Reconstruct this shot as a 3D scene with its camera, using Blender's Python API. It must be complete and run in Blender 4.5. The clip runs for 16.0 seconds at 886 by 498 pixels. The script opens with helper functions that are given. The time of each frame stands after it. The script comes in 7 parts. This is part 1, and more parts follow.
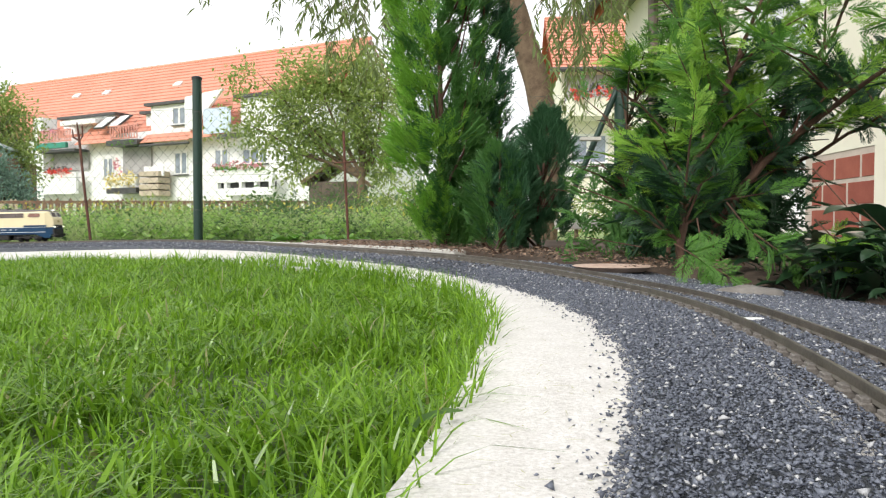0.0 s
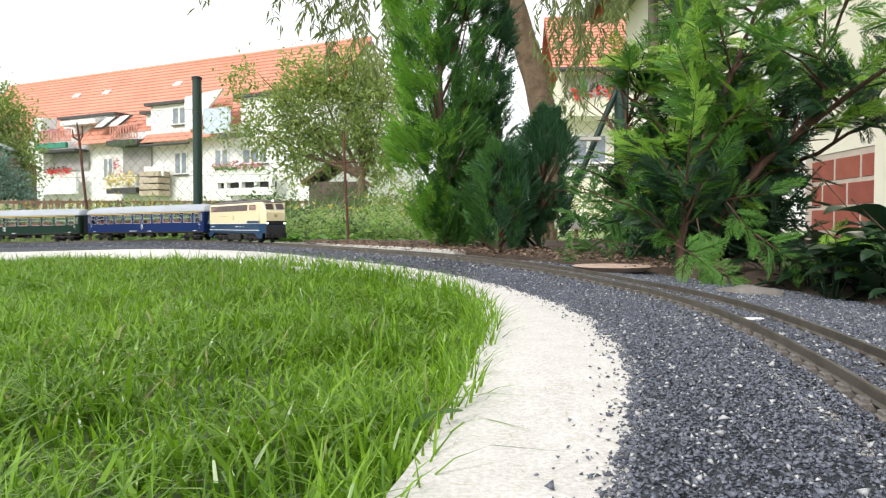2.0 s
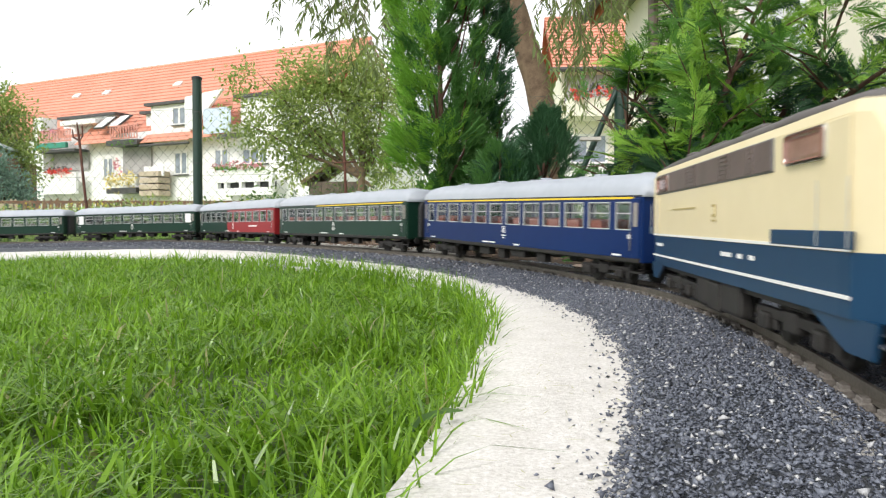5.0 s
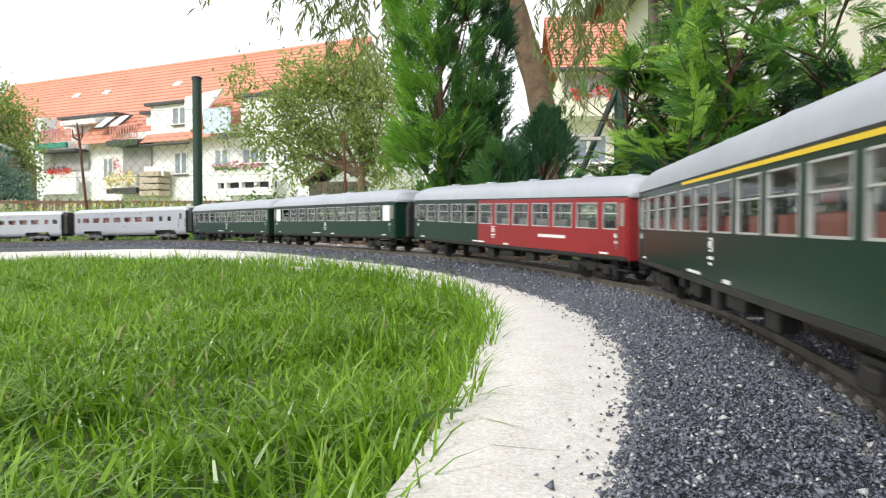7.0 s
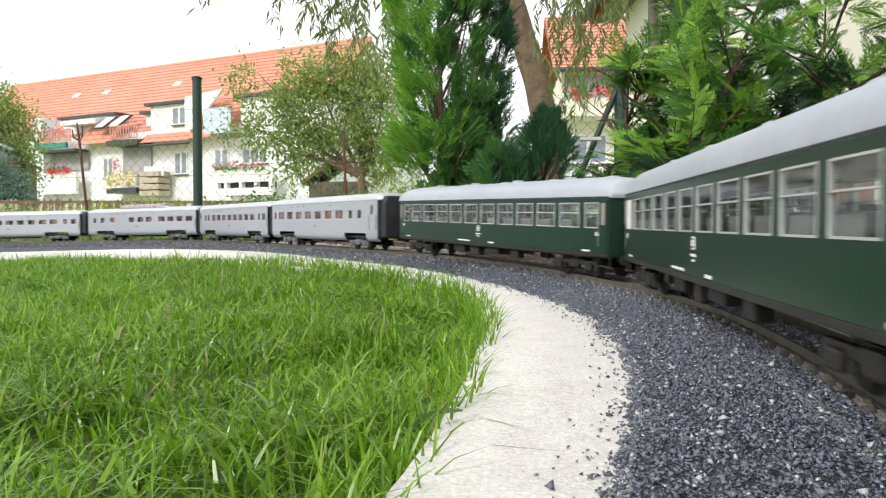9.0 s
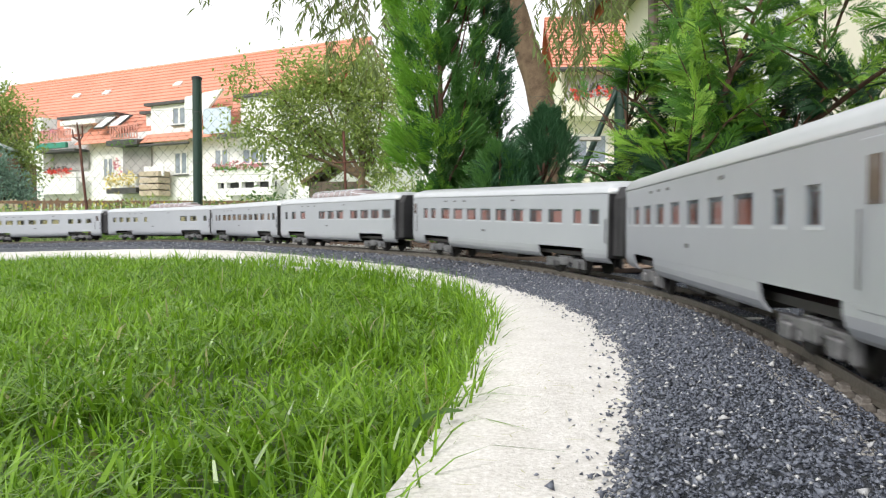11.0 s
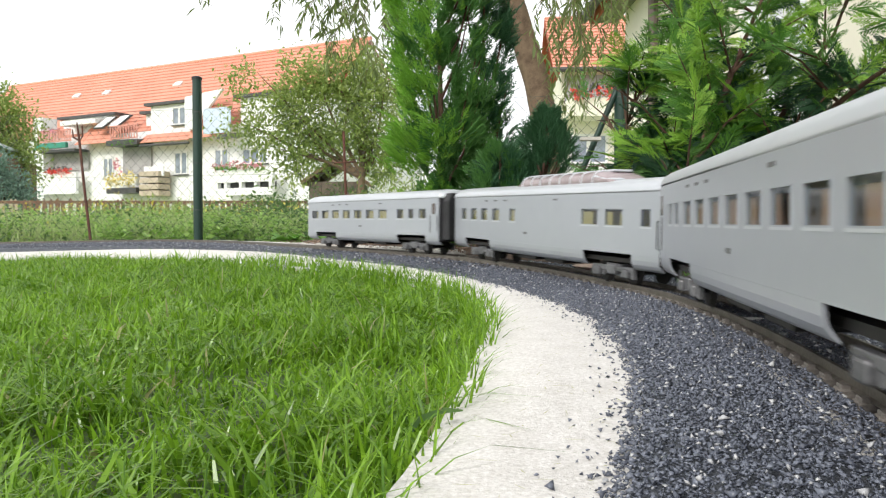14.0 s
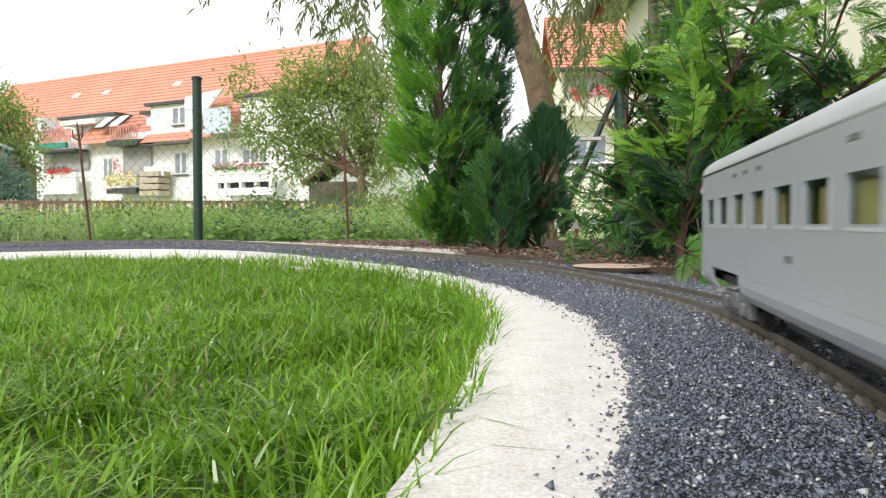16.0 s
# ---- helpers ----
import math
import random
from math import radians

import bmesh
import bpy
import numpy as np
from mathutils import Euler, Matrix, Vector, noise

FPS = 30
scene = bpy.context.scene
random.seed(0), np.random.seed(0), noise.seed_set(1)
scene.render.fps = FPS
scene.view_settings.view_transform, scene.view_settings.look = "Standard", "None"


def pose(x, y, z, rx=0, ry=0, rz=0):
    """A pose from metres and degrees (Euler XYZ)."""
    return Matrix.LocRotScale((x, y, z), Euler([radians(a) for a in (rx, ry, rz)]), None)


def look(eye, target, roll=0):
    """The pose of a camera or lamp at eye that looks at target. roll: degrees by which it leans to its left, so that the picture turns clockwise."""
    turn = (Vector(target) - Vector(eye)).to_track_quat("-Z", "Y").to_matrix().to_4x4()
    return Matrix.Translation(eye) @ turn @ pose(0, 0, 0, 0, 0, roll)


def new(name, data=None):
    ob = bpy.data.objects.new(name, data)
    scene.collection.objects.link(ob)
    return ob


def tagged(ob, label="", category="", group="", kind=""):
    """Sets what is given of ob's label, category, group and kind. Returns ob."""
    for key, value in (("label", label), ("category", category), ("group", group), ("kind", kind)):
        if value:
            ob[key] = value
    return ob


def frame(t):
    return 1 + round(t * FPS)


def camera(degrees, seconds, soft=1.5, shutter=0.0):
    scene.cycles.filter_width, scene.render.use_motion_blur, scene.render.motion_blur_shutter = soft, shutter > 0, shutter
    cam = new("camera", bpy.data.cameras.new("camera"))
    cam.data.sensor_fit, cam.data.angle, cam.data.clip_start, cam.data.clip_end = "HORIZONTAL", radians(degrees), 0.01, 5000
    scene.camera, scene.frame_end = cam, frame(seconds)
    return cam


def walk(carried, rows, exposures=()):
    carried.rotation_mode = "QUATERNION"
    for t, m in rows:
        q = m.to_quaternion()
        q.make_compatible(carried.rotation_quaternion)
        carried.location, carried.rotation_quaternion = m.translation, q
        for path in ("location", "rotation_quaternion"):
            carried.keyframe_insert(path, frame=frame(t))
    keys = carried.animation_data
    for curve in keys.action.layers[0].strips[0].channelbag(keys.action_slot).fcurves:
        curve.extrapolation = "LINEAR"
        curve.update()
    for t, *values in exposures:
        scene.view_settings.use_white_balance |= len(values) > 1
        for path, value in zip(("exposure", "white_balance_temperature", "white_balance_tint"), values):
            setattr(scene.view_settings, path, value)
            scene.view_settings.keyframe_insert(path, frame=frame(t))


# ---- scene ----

cam = camera(60.77, 16.0, soft=1.2, shutter=0.45)
EYE = (0.0, 0.0, 0.092)
AIM = pose(*EYE, 90 - 1.628, 0, 0)
walk(cam, [(0.0, AIM), (16.0, AIM)], exposures=[(0.0, 0.08), (16.0, 0.08)])

# ---- light: bright overcast noon ----
SUN_ELEV, SUN_ROT = radians(34), radians(-143)
world = bpy.data.worlds.new("sky")
scene.world = world
world.use_nodes = True
wn, wl = world.node_tree.nodes, world.node_tree.links
sky = wn.new("ShaderNodeTexSky")
sky.sky_type = "NISHITA"
sky.sun_disc = False
sky.sun_elevation, sky.sun_rotation = SUN_ELEV, SUN_ROT
sky.air_density, sky.dust_density, sky.ozone_density = 1.0, 4.0, 1.0
pale = wn.new("ShaderNodeHueSaturation")
pale.inputs["Saturation"].default_value = 0.15
wl.new(sky.outputs[0], pale.inputs["Color"])
cloud = wn.new("ShaderNodeMix")
cloud.data_type = "RGBA"
cloud.inputs[0].default_value = 0.8
cloud.inputs[7].default_value = (9.0, 9.1, 9.3, 1)
wl.new(pale.outputs[0], cloud.inputs[6])
wl.new(cloud.outputs[2], wn["Background"].inputs["Color"])
wn["Background"].inputs["Strength"].default_value = 0.15
sun_data = bpy.data.lights.new("sun", "SUN")
sun_data.energy, sun_data.angle, sun_data.color = 2.1, radians(14), (1.0, 0.96, 0.9)
sun = new("sun", sun_data)
toward_sun = Vector((math.sin(SUN_ROT) * math.cos(SUN_ELEV), math.cos(SUN_ROT) * math.cos(SUN_ELEV), math.sin(SUN_ELEV)))
sun.matrix_basis = look(toward_sun * 30, (0, 0, 0))

# ---- materials ----
def mat(name, a, b=None, rough=0.6, metal=0.0, scale=30.0, bump=0.0, bump_scale=None, island=0.0, fine=0.35, spec=0.5, coord="Object", obj=0.0):
    """A surface whose colour wanders between a and b at two scales, with a fine relief."""
    m = bpy.data.materials.new(name)
    m.use_nodes = True
    n, l = m.node_tree.nodes, m.node_tree.links
    p = n["Principled BSDF"]
    p.inputs["Roughness"].default_value, p.inputs["Metallic"].default_value = rough, metal
    p.inputs["Specular IOR Level"].default_value = spec
    b = b or tuple(min(1, c * 1.25 + 0.01) for c in a)
    tc = n.new("ShaderNodeTexCoord")
    big, small = n.new("ShaderNodeTexNoise"), n.new("ShaderNodeTexNoise")
    big.inputs["Scale"].default_value, big.inputs["Detail"].default_value = scale, 4
    small.inputs["Scale"].default_value, small.inputs["Detail"].default_value = scale * 9, 3
    for t in (big, small):
        l.new(tc.outputs[coord], t.inputs["Vector"])
    mixf = n.new("ShaderNodeMix")
    mixf.inputs[0].default_value = fine
    l.new(big.outputs["Fac"], mixf.inputs[2])
    l.new(small.outputs["Fac"], mixf.inputs[3])
    fac = mixf.outputs[0]
    spread = n.new("ShaderNodeMapRange")
    spread.inputs[1].default_value, spread.inputs[2].default_value = 0.32, 0.68
    l.new(fac, spread.inputs[0])
    fac = spread.outputs[0]
    if island or obj:
        src = n.new("ShaderNodeNewGeometry").outputs["Random Per Island"] if island else n.new("ShaderNodeObjectInfo").outputs["Random"]
        mi = n.new("ShaderNodeMix")
        mi.inputs[0].default_value = island or obj
        l.new(fac, mi.inputs[2])
        l.new(src, mi.inputs[3])
        fac = mi.outputs[0]
    col = n.new("ShaderNodeMix")
    col.data_type = "RGBA"
    col.inputs[6].default_value, col.inputs[7].default_value = (*a, 1), (*b, 1)
    l.new(fac, col.inputs[0])
    l.new(col.outputs[2], p.inputs["Base Color"])
    if bump:
        bt = n.new("ShaderNodeTexNoise")
        bt.inputs["Scale"].default_value, bt.inputs["Detail"].default_value = bump_scale or scale * 6, 5
        l.new(tc.outputs[coord], bt.inputs["Vector"])
        bp = n.new("ShaderNodeBump")
        bp.inputs["Strength"].default_value, bp.inputs["Distance"].default_value = bump, 0.002
        l.new(bt.outputs["Fac"], bp.inputs["Height"])
        l.new(bp.outputs[0], p.inputs["Normal"])
    return m


def leafy(name, a, b, rough=0.5, through_light=0.42, scale=6.0):
    """Foliage: a leaf colour that differs from leaf to leaf and lets light through."""
    m = mat(name, a, b, rough=rough, scale=scale, island=0.6)
    n, l = m.node_tree.nodes, m.node_tree.links
    p, out = n["Principled BSDF"], n["Material Output"]
    tr, mx = n.new("ShaderNodeBsdfTranslucent"), n.new("ShaderNodeMixShader")
    src = p.inputs["Base Color"].links[0].from_socket
    l.new(src, tr.inputs["Color"])
    mx.inputs[0].default_value = through_light
    l.new(p.outputs[0], mx.inputs[1])
    l.new(tr.outputs[0], mx.inputs[2])
    l.new(mx.outputs[0], out.inputs["Surface"])
    return m


def glassy(name, tint=(0.75, 0.8, 0.8)):
    m = bpy.data.materials.new(name)
    m.use_nodes = True
    n, l = m.node_tree.nodes, m.node_tree.links
    out = n["Material Output"]
    n.remove(n["Principled BSDF"])
    tr, gl, mx, fr = n.new("ShaderNodeBsdfTransparent"), n.new("ShaderNodeBsdfGlossy"), n.new("ShaderNodeMixShader"), n.new("ShaderNodeLayerWeight")
    tr.inputs["Color"].default_value = (*tint, 1)
    gl.inputs["Roughness"].default_value = 0.05
    steep, gloss = n.new("ShaderNodeMath"), n.new("ShaderNodeMapRange")
    steep.operation = "POWER"
    steep.inputs[1].default_value = 4.0
    gloss.inputs[3].default_value, gloss.inputs[4].default_value = 0.04, 0.45
    l.new(fr.outputs["Facing"], steep.inputs[0])
    l.new(steep.outputs[0], gloss.inputs[0])
    l.new(gloss.outputs[0], mx.inputs[0])
    l.new(tr.outputs[0], mx.inputs[1])
    l.new(gl.outputs[0], mx.inputs[2])
    l.new(mx.outputs[0], out.inputs["Surface"])
    return m


M = dict(
    soil=mat("soil", (0.04, 0.027, 0.019), (0.115, 0.078, 0.055), 0.95, scale=9, bump=0.8, bump_scale=60),
    turf=mat("turf", (0.026, 0.060, 0.010), (0.085, 0.12, 0.034), 0.95, scale=6, bump=0.8, bump_scale=80),
    meadow=mat("meadow", (0.12, 0.20, 0.05), (0.28, 0.35, 0.13), 0.95, scale=0.6, bump=0.5, bump_scale=20),
    concrete=mat("concrete", (0.50, 0.475, 0.44), (0.74, 0.72, 0.69), 0.9, scale=40, bump=0.5, bump_scale=600, fine=0.7),
    gravel_bed=mat("gravel_bed", (0.035, 0.04, 0.05), (0.11, 0.12, 0.135), 0.8, scale=60, bump=1.0, bump_scale=350),
    gravel=mat("gravel", (0.024, 0.029, 0.044), (0.185, 0.203, 0.25), 0.34, scale=60, island=0.8),
    web=mat("black_plastic", (0.006, 0.006, 0.007), (0.016, 0.015, 0.015), 0.8, scale=60, bump=0.3),
    rail=mat("rail_brass", (0.13, 0.115, 0.095), (0.25, 0.225, 0.19), 0.42, 0.7, scale=40, bump=0.15),
    sleeper=mat("sleeper", (0.035, 0.030, 0.027), (0.20, 0.18, 0.16), 0.6, scale=80, bump=0.3),
    silver=mat("silver_paint", (0.385, 0.405, 0.445), (0.425, 0.445, 0.485), 0.38, 0.45, scale=6, fine=0.2),
    silver_roof=mat("silver_roof", (0.50, 0.52, 0.55), (0.57, 0.59, 0.62), 0.36, 0.35, scale=6),
    grey_roof=mat("grey_roof", (0.34, 0.37, 0.42), (0.42, 0.45, 0.5), 0.45, scale=8),
    green=mat("bottle_green", (0.006, 0.027, 0.017), (0.010, 0.035, 0.023), 0.3, scale=6, spec=0.2),
    blue=mat("cobalt_blue", (0.003, 0.017, 0.085), (0.005, 0.023, 0.105), 0.3, scale=6, spec=0.15),
    red=mat("ruby_red", (0.215, 0.014, 0.018), (0.265, 0.021, 0.023), 0.32, scale=6, spec=0.3),
    cream=mat("ivory", (0.72, 0.62, 0.38), (0.78, 0.68, 0.44), 0.35, scale=6),
    petrol=mat("ocean_blue", (0.003, 0.034, 0.085), (0.006, 0.044, 0.105), 0.42, scale=6, spec=0.3),
    white=mat("white_paint", (0.74, 0.74, 0.72), (0.82, 0.82, 0.8), 0.5, scale=10),
    yellow=mat("yellow_stripe", (0.75, 0.52, 0.02), (0.8, 0.57, 0.03), 0.45, scale=10),
    frame=mat("window_frame", (0.55, 0.56, 0.55), (0.66, 0.67, 0.66), 0.35, 0.5, scale=20),
    black=mat("black_rubber", (0.012, 0.012, 0.014), (0.03, 0.03, 0.033), 0.6, scale=30),
    iron=mat("black_iron", (0.008, 0.008, 0.008), (0.026, 0.023, 0.021), 0.6, 0.2, scale=40),
    steel=mat("bogie_grey", (0.09, 0.092, 0.096), (0.22, 0.22, 0.23), 0.45, 0.5, scale=30),
    dark_roof=mat("loco_roof", (0.085, 0.075, 0.072), (0.13, 0.118, 0.113), 0.55, scale=15),
    grille=mat("vent_grille", (0.10, 0.075, 0.065), (0.16, 0.12, 0.11), 0.5, 0.2, scale=30),
    seat_red=mat("red_seat", (0.34, 0.10, 0.075), (0.46, 0.15, 0.11), 0.7, scale=30),
    seat_orange=mat("orange_seat", (0.33, 0.165, 0.085), (0.44, 0.24, 0.13), 0.7, scale=30),
    seat_tan=mat("tan_interior", (0.38, 0.30, 0.11), (0.50, 0.40, 0.17), 0.7, scale=30),
    seat_grey=mat("grey_interior", (0.20, 0.185, 0.17), (0.32, 0.29, 0.26), 0.7, scale=30),
    glass=glassy("window_glass", (0.85, 0.88, 0.88)),
    lens=mat("lamp_lens", (0.85, 0.84, 0.78), (0.95, 0.93, 0.88), 0.2, scale=20),
    fence_green=mat("fence_green", (0.006, 0.03, 0.02), (0.012, 0.045, 0.03), 0.4, scale=12),
    wire=mat("fence_wire", (0.03, 0.045, 0.04), (0.07, 0.085, 0.075), 0.5, 0.3, scale=30),
    rust=mat("rusty_iron", (0.07, 0.03, 0.022), (0.16, 0.06, 0.04), 0.8, scale=40, bump=0.4),
    bark=mat("bark", (0.10, 0.065, 0.042), (0.24, 0.17, 0.11), 0.9, scale=22, bump=1.0, bump_scale=70),
    bark_red=mat("cypress_bark", (0.055, 0.03, 0.02), (0.13, 0.07, 0.045), 0.9, scale=40, bump=0.9, bump_scale=160),
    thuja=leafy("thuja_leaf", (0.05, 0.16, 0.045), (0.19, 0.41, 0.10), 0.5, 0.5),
    # brighter leaf that paints the thuja's lit side
    thuja_light=leafy("thuja_lit", (0.18, 0.42, 0.05), (0.40, 0.66, 0.11), 0.5, 0.5),
    cypress=leafy("cypress_leaf", (0.03, 0.10, 0.05), (0.12, 0.28, 0.13)),
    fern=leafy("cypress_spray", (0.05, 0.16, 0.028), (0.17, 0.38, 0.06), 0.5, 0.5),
    # light on the outer sprays and shade within, put into leaf colours
    fern_light=leafy("cypress_lit", (0.18, 0.40, 0.035), (0.38, 0.60, 0.09)),
    fern_dark=leafy("cypress_shaded", (0.02, 0.06, 0.03), (0.05, 0.13, 0.055)),
    willow=leafy("willow_leaf", (0.10, 0.15, 0.045), (0.28, 0.35, 0.12)),
    apple=leafy("apple_leaf", (0.12, 0.22, 0.04), (0.50, 0.58, 0.19), 0.45, 0.52),
    blue_bush=leafy("blue_needles", (0.09, 0.18, 0.13), (0.27, 0.40, 0.32)),
    hedge=leafy("hedge_leaf", (0.05, 0.12, 0.03), (0.14, 0.25, 0.07)),
    blade=leafy("grass_blade", (0.028, 0.105, 0.006), (0.32, 0.56, 0.04), 0.25, 0.42, scale=3),
    straw=leafy("dry_blade", (0.30, 0.30, 0.10), (0.46, 0.46, 0.2), 0.7),
    weed=leafy("meadow_blade", (0.30, 0.42, 0.14), (0.62, 0.68, 0.36), 0.6, 0.5),
    bloom=leafy("yellow_bloom", (0.6, 0.5, 0.05), (0.75, 0.68, 0.15)),
    big_leaf=leafy("broad_leaf", (0.012, 0.035, 0.016), (0.03, 0.075, 0.03), 0.28, 0.2),
    herb=leafy("herb_leaf", (0.10, 0.26, 0.03), (0.2, 0.4, 0.06)),
    render_white=mat("white_render", (0.80, 0.80, 0.79), (0.87, 0.87, 0.86), 0.9, scale=0.8, bump=0.3, bump_scale=30),
    render_cream=mat("cream_render", (0.76, 0.73, 0.61), (0.84, 0.81, 0.69), 0.9, scale=0.8, bump=0.3, bump_scale=30),
    tile=mat("roof_tile", (0.60, 0.245, 0.165), (0.74, 0.35, 0.25), 0.7, scale=0.5, obj=0.4, fine=0.5),
    tile_grout=mat("roof_under", (0.36, 0.08, 0.04), (0.42, 0.11, 0.06), 0.8, scale=0.6),
    pane=mat("house_pane", (0.18, 0.22, 0.27), (0.34, 0.38, 0.43), 0.08, scale=0.7),
    gutter=mat("zinc_gutter", (0.05, 0.05, 0.05), (0.12, 0.12, 0.12), 0.5, 0.4, scale=5),
    # grey with the shade of recesses and rooms put into it
    shade_room=mat("shaded_back", (0.30, 0.29, 0.28), (0.46, 0.45, 0.44), 0.9, scale=1),
    wood=mat("old_wood", (0.13, 0.07, 0.045), (0.25, 0.15, 0.10), 0.85, scale=5, obj=0.5),
    wood_pale=mat("pale_wood", (0.42, 0.35, 0.26), (0.58, 0.50, 0.39), 0.85, scale=5, obj=0.4),
    brick=mat("red_brick", (0.24, 0.06, 0.042), (0.35, 0.105, 0.07), 0.85, scale=14, obj=0.4, bump=0.5, bump_scale=90),
    mortar=mat("mortar", (0.46, 0.39, 0.34), (0.56, 0.49, 0.43), 0.95, scale=20),
    flower_red=mat("red_petals", (0.65, 0.03, 0.03), (0.8, 0.12, 0.08), 0.6, scale=20),
    flower_pink=mat("pink_petals", (0.7, 0.22, 0.3), (0.8, 0.4, 0.45), 0.6, scale=20),
    flower_yellow=mat("yellow_petals", (0.7, 0.55, 0.12), (0.85, 0.75, 0.4), 0.6, scale=20),
    box_green=mat("green_box", (0.03, 0.22, 0.15), (0.05, 0.28, 0.2), 0.6, scale=8),
    rail_pink=mat("salmon_slats", (0.6, 0.25, 0.2), (0.7, 0.34, 0.28), 0.7, scale=4),
    terracotta=mat("terracotta", (0.44, 0.30, 0.23), (0.62, 0.48, 0.40), 0.8, scale=16),
    stone=mat("grey_stone", (0.12, 0.11, 0.095), (0.24, 0.22, 0.2), 0.9, scale=20, bump=0.6),
    pale_stone=mat("pale_stone", (0.5, 0.48, 0.44), (0.64, 0.62, 0.57), 0.9, scale=12, bump=0.4),
)


# ---- mesh tools ----
def finish(name, bm, material, smooth=False):
    me = bpy.data.meshes.new(name)
    bm.normal_update()
    bm.to_mesh(me)
    bm.free()
    for m in material if isinstance(material, (list, tuple)) else [material]:
        me.materials.append(m)
    if smooth:
        me.polygons.foreach_set("use_smooth", [True] * len(me.polygons))
    return me


def part(name, bm, material, parent=None, label="", smooth=False, at=None):
    """One bmesh as one mesh object, under a thing or a part of it."""
    ob = new(name, finish(name, bm, material, smooth))
    if parent is not None:
        ob.parent = parent
    if at is not None:
        ob.matrix_basis = at
    return tagged(ob, label)


def mesh_part(name, me, parent, at, label=""):
    ob = new(name, me)
    ob.parent = parent
    ob.matrix_basis = at
    return tagged(ob, label)


def empty(name, at, label, category, group="", kind=""):
    ob = new(name)
    ob.empty_display_size = 0.05
    ob.matrix_basis = at
    return tagged(ob, label, category, group, kind)


def box(bm, x0, x1, y0, y1, z0, z1, bevel=0.0, m=None):
    mid = Matrix.Translation(((x0 + x1) / 2, (y0 + y1) / 2, (z0 + z1) / 2)) @ Matrix.Diagonal((abs(x1 - x0), abs(y1 - y0), abs(z1 - z0), 1))
    g = bmesh.ops.create_cube(bm, size=1, matrix=(m @ mid) if m else mid)
    if bevel:
        edges = list({e for v in g["verts"] for e in v.link_edges})
        bmesh.ops.bevel(bm, geom=edges, offset=bevel, segments=2, affect="EDGES", profile=0.5)
    return bm


def tube(bm, points, radii, n=8, cap=True):
    """A tapered tube along a line of points."""
    rings = []
    pts = [Vector(p) for p in points]
    for i, p in enumerate(pts):
        d = (pts[min(i + 1, len(pts) - 1)] - pts[max(i - 1, 0)]).normalized()
        a = d.orthogonal().normalized() if abs(d.z) > 0.95 else d.cross(Vector((0, 0, 1))).normalized()
        b = d.cross(a)
        r = radii[i] if hasattr(radii, "__len__") else radii
        rings.append([bm.verts.new(p + (a * math.cos(2 * math.pi * k / n) + b * math.sin(2 * math.pi * k / n)) * r) for k in range(n)])
    for p, q in zip(rings, rings[1:]):
        for k in range(n):
            bm.faces.new((p[k], p[(k + 1) % n], q[(k + 1) % n], q[k]))
    if cap:
        bm.faces.new(rings[0][::-1])
        bm.faces.new(rings[-1])
    return bm


def loft(bm, sections, cap=True):
    rings = [[bm.verts.new(p) for p in s] for s in sections]
    n = len(rings[0])
    for p, q in zip(rings, rings[1:]):
        for k in range(n):
            bm.faces.new((p[k], p[(k + 1) % n], q[(k + 1) % n], q[k]))
    if cap:
        bm.faces.new(rings[0][::-1])
        bm.faces.new(rings[-1])
    bmesh.ops.recalc_face_normals(bm, faces=bm.faces)
    return bm


def mesh_from(name, verts, faces, material, smooth=False):
    me = bpy.data.meshes.new(name)
    me.from_pydata(verts, [], faces)
    me.materials.append(material)
    if smooth:
        me.polygons.foreach_set("use_smooth", [True] * len(me.polygons))
    return me


def triangles(name, co, material):
    """A mesh of loose triangles from an array of n x 3 x 3."""
    n = len(co)
    me = bpy.data.meshes.new(name)
    me.vertices.add(n * 3)
    me.vertices.foreach_set("co", np.ascontiguousarray(co, dtype=np.float32).ravel())
    me.loops.add(n * 3)
    me.loops.foreach_set("vertex_index", np.arange(n * 3, dtype=np.int32))
    me.polygons.add(n)
    me.polygons.foreach_set("loop_start", np.arange(0, n * 3, 3, dtype=np.int32))
    me.update(calc_edges=True)
    me.materials.append(material)
    return me

# ---- the line of the track: curvature along its length, s grows away from the camera ----
KNOT_S = [-16, -0.6, -0.25, 0.0, 0.6, 1.2, 1.8, 2.4, 3.0, 3.6, 4.2, 4.7, 5.2, 8.0, 8.4, 20]
KNOT_K = [0, 0, 0.238, 0.355, 0.820, 0.323, -0.166, 0.067, 0.665, 0.501, 0.369, 0.3, 0.4, 0.4, 0, 0]
STEP = 0.02
TS = np.arange(-14, 18, STEP)
_k = np.interp(TS, KNOT_S, KNOT_K)
_i0 = int(np.argmin(abs(TS)))
_th = np.concatenate([[0], np.cumsum((_k[1:] + _k[:-1]) / 2 * STEP)])
_th = _th - _th[_i0] - 0.158
TDX, TDY = -np.sin(_th), np.cos(_th)
TX = np.concatenate([[0], np.cumsum((TDX[1:] + TDX[:-1]) / 2 * STEP)])
TY = np.concatenate([[0], np.cumsum((TDY[1:] + TDY[:-1]) / 2 * STEP)])
TX, TY = TX - TX[_i0] + 0.262, TY - TY[_i0] + 0.497
RAIL_TOP = 0.013


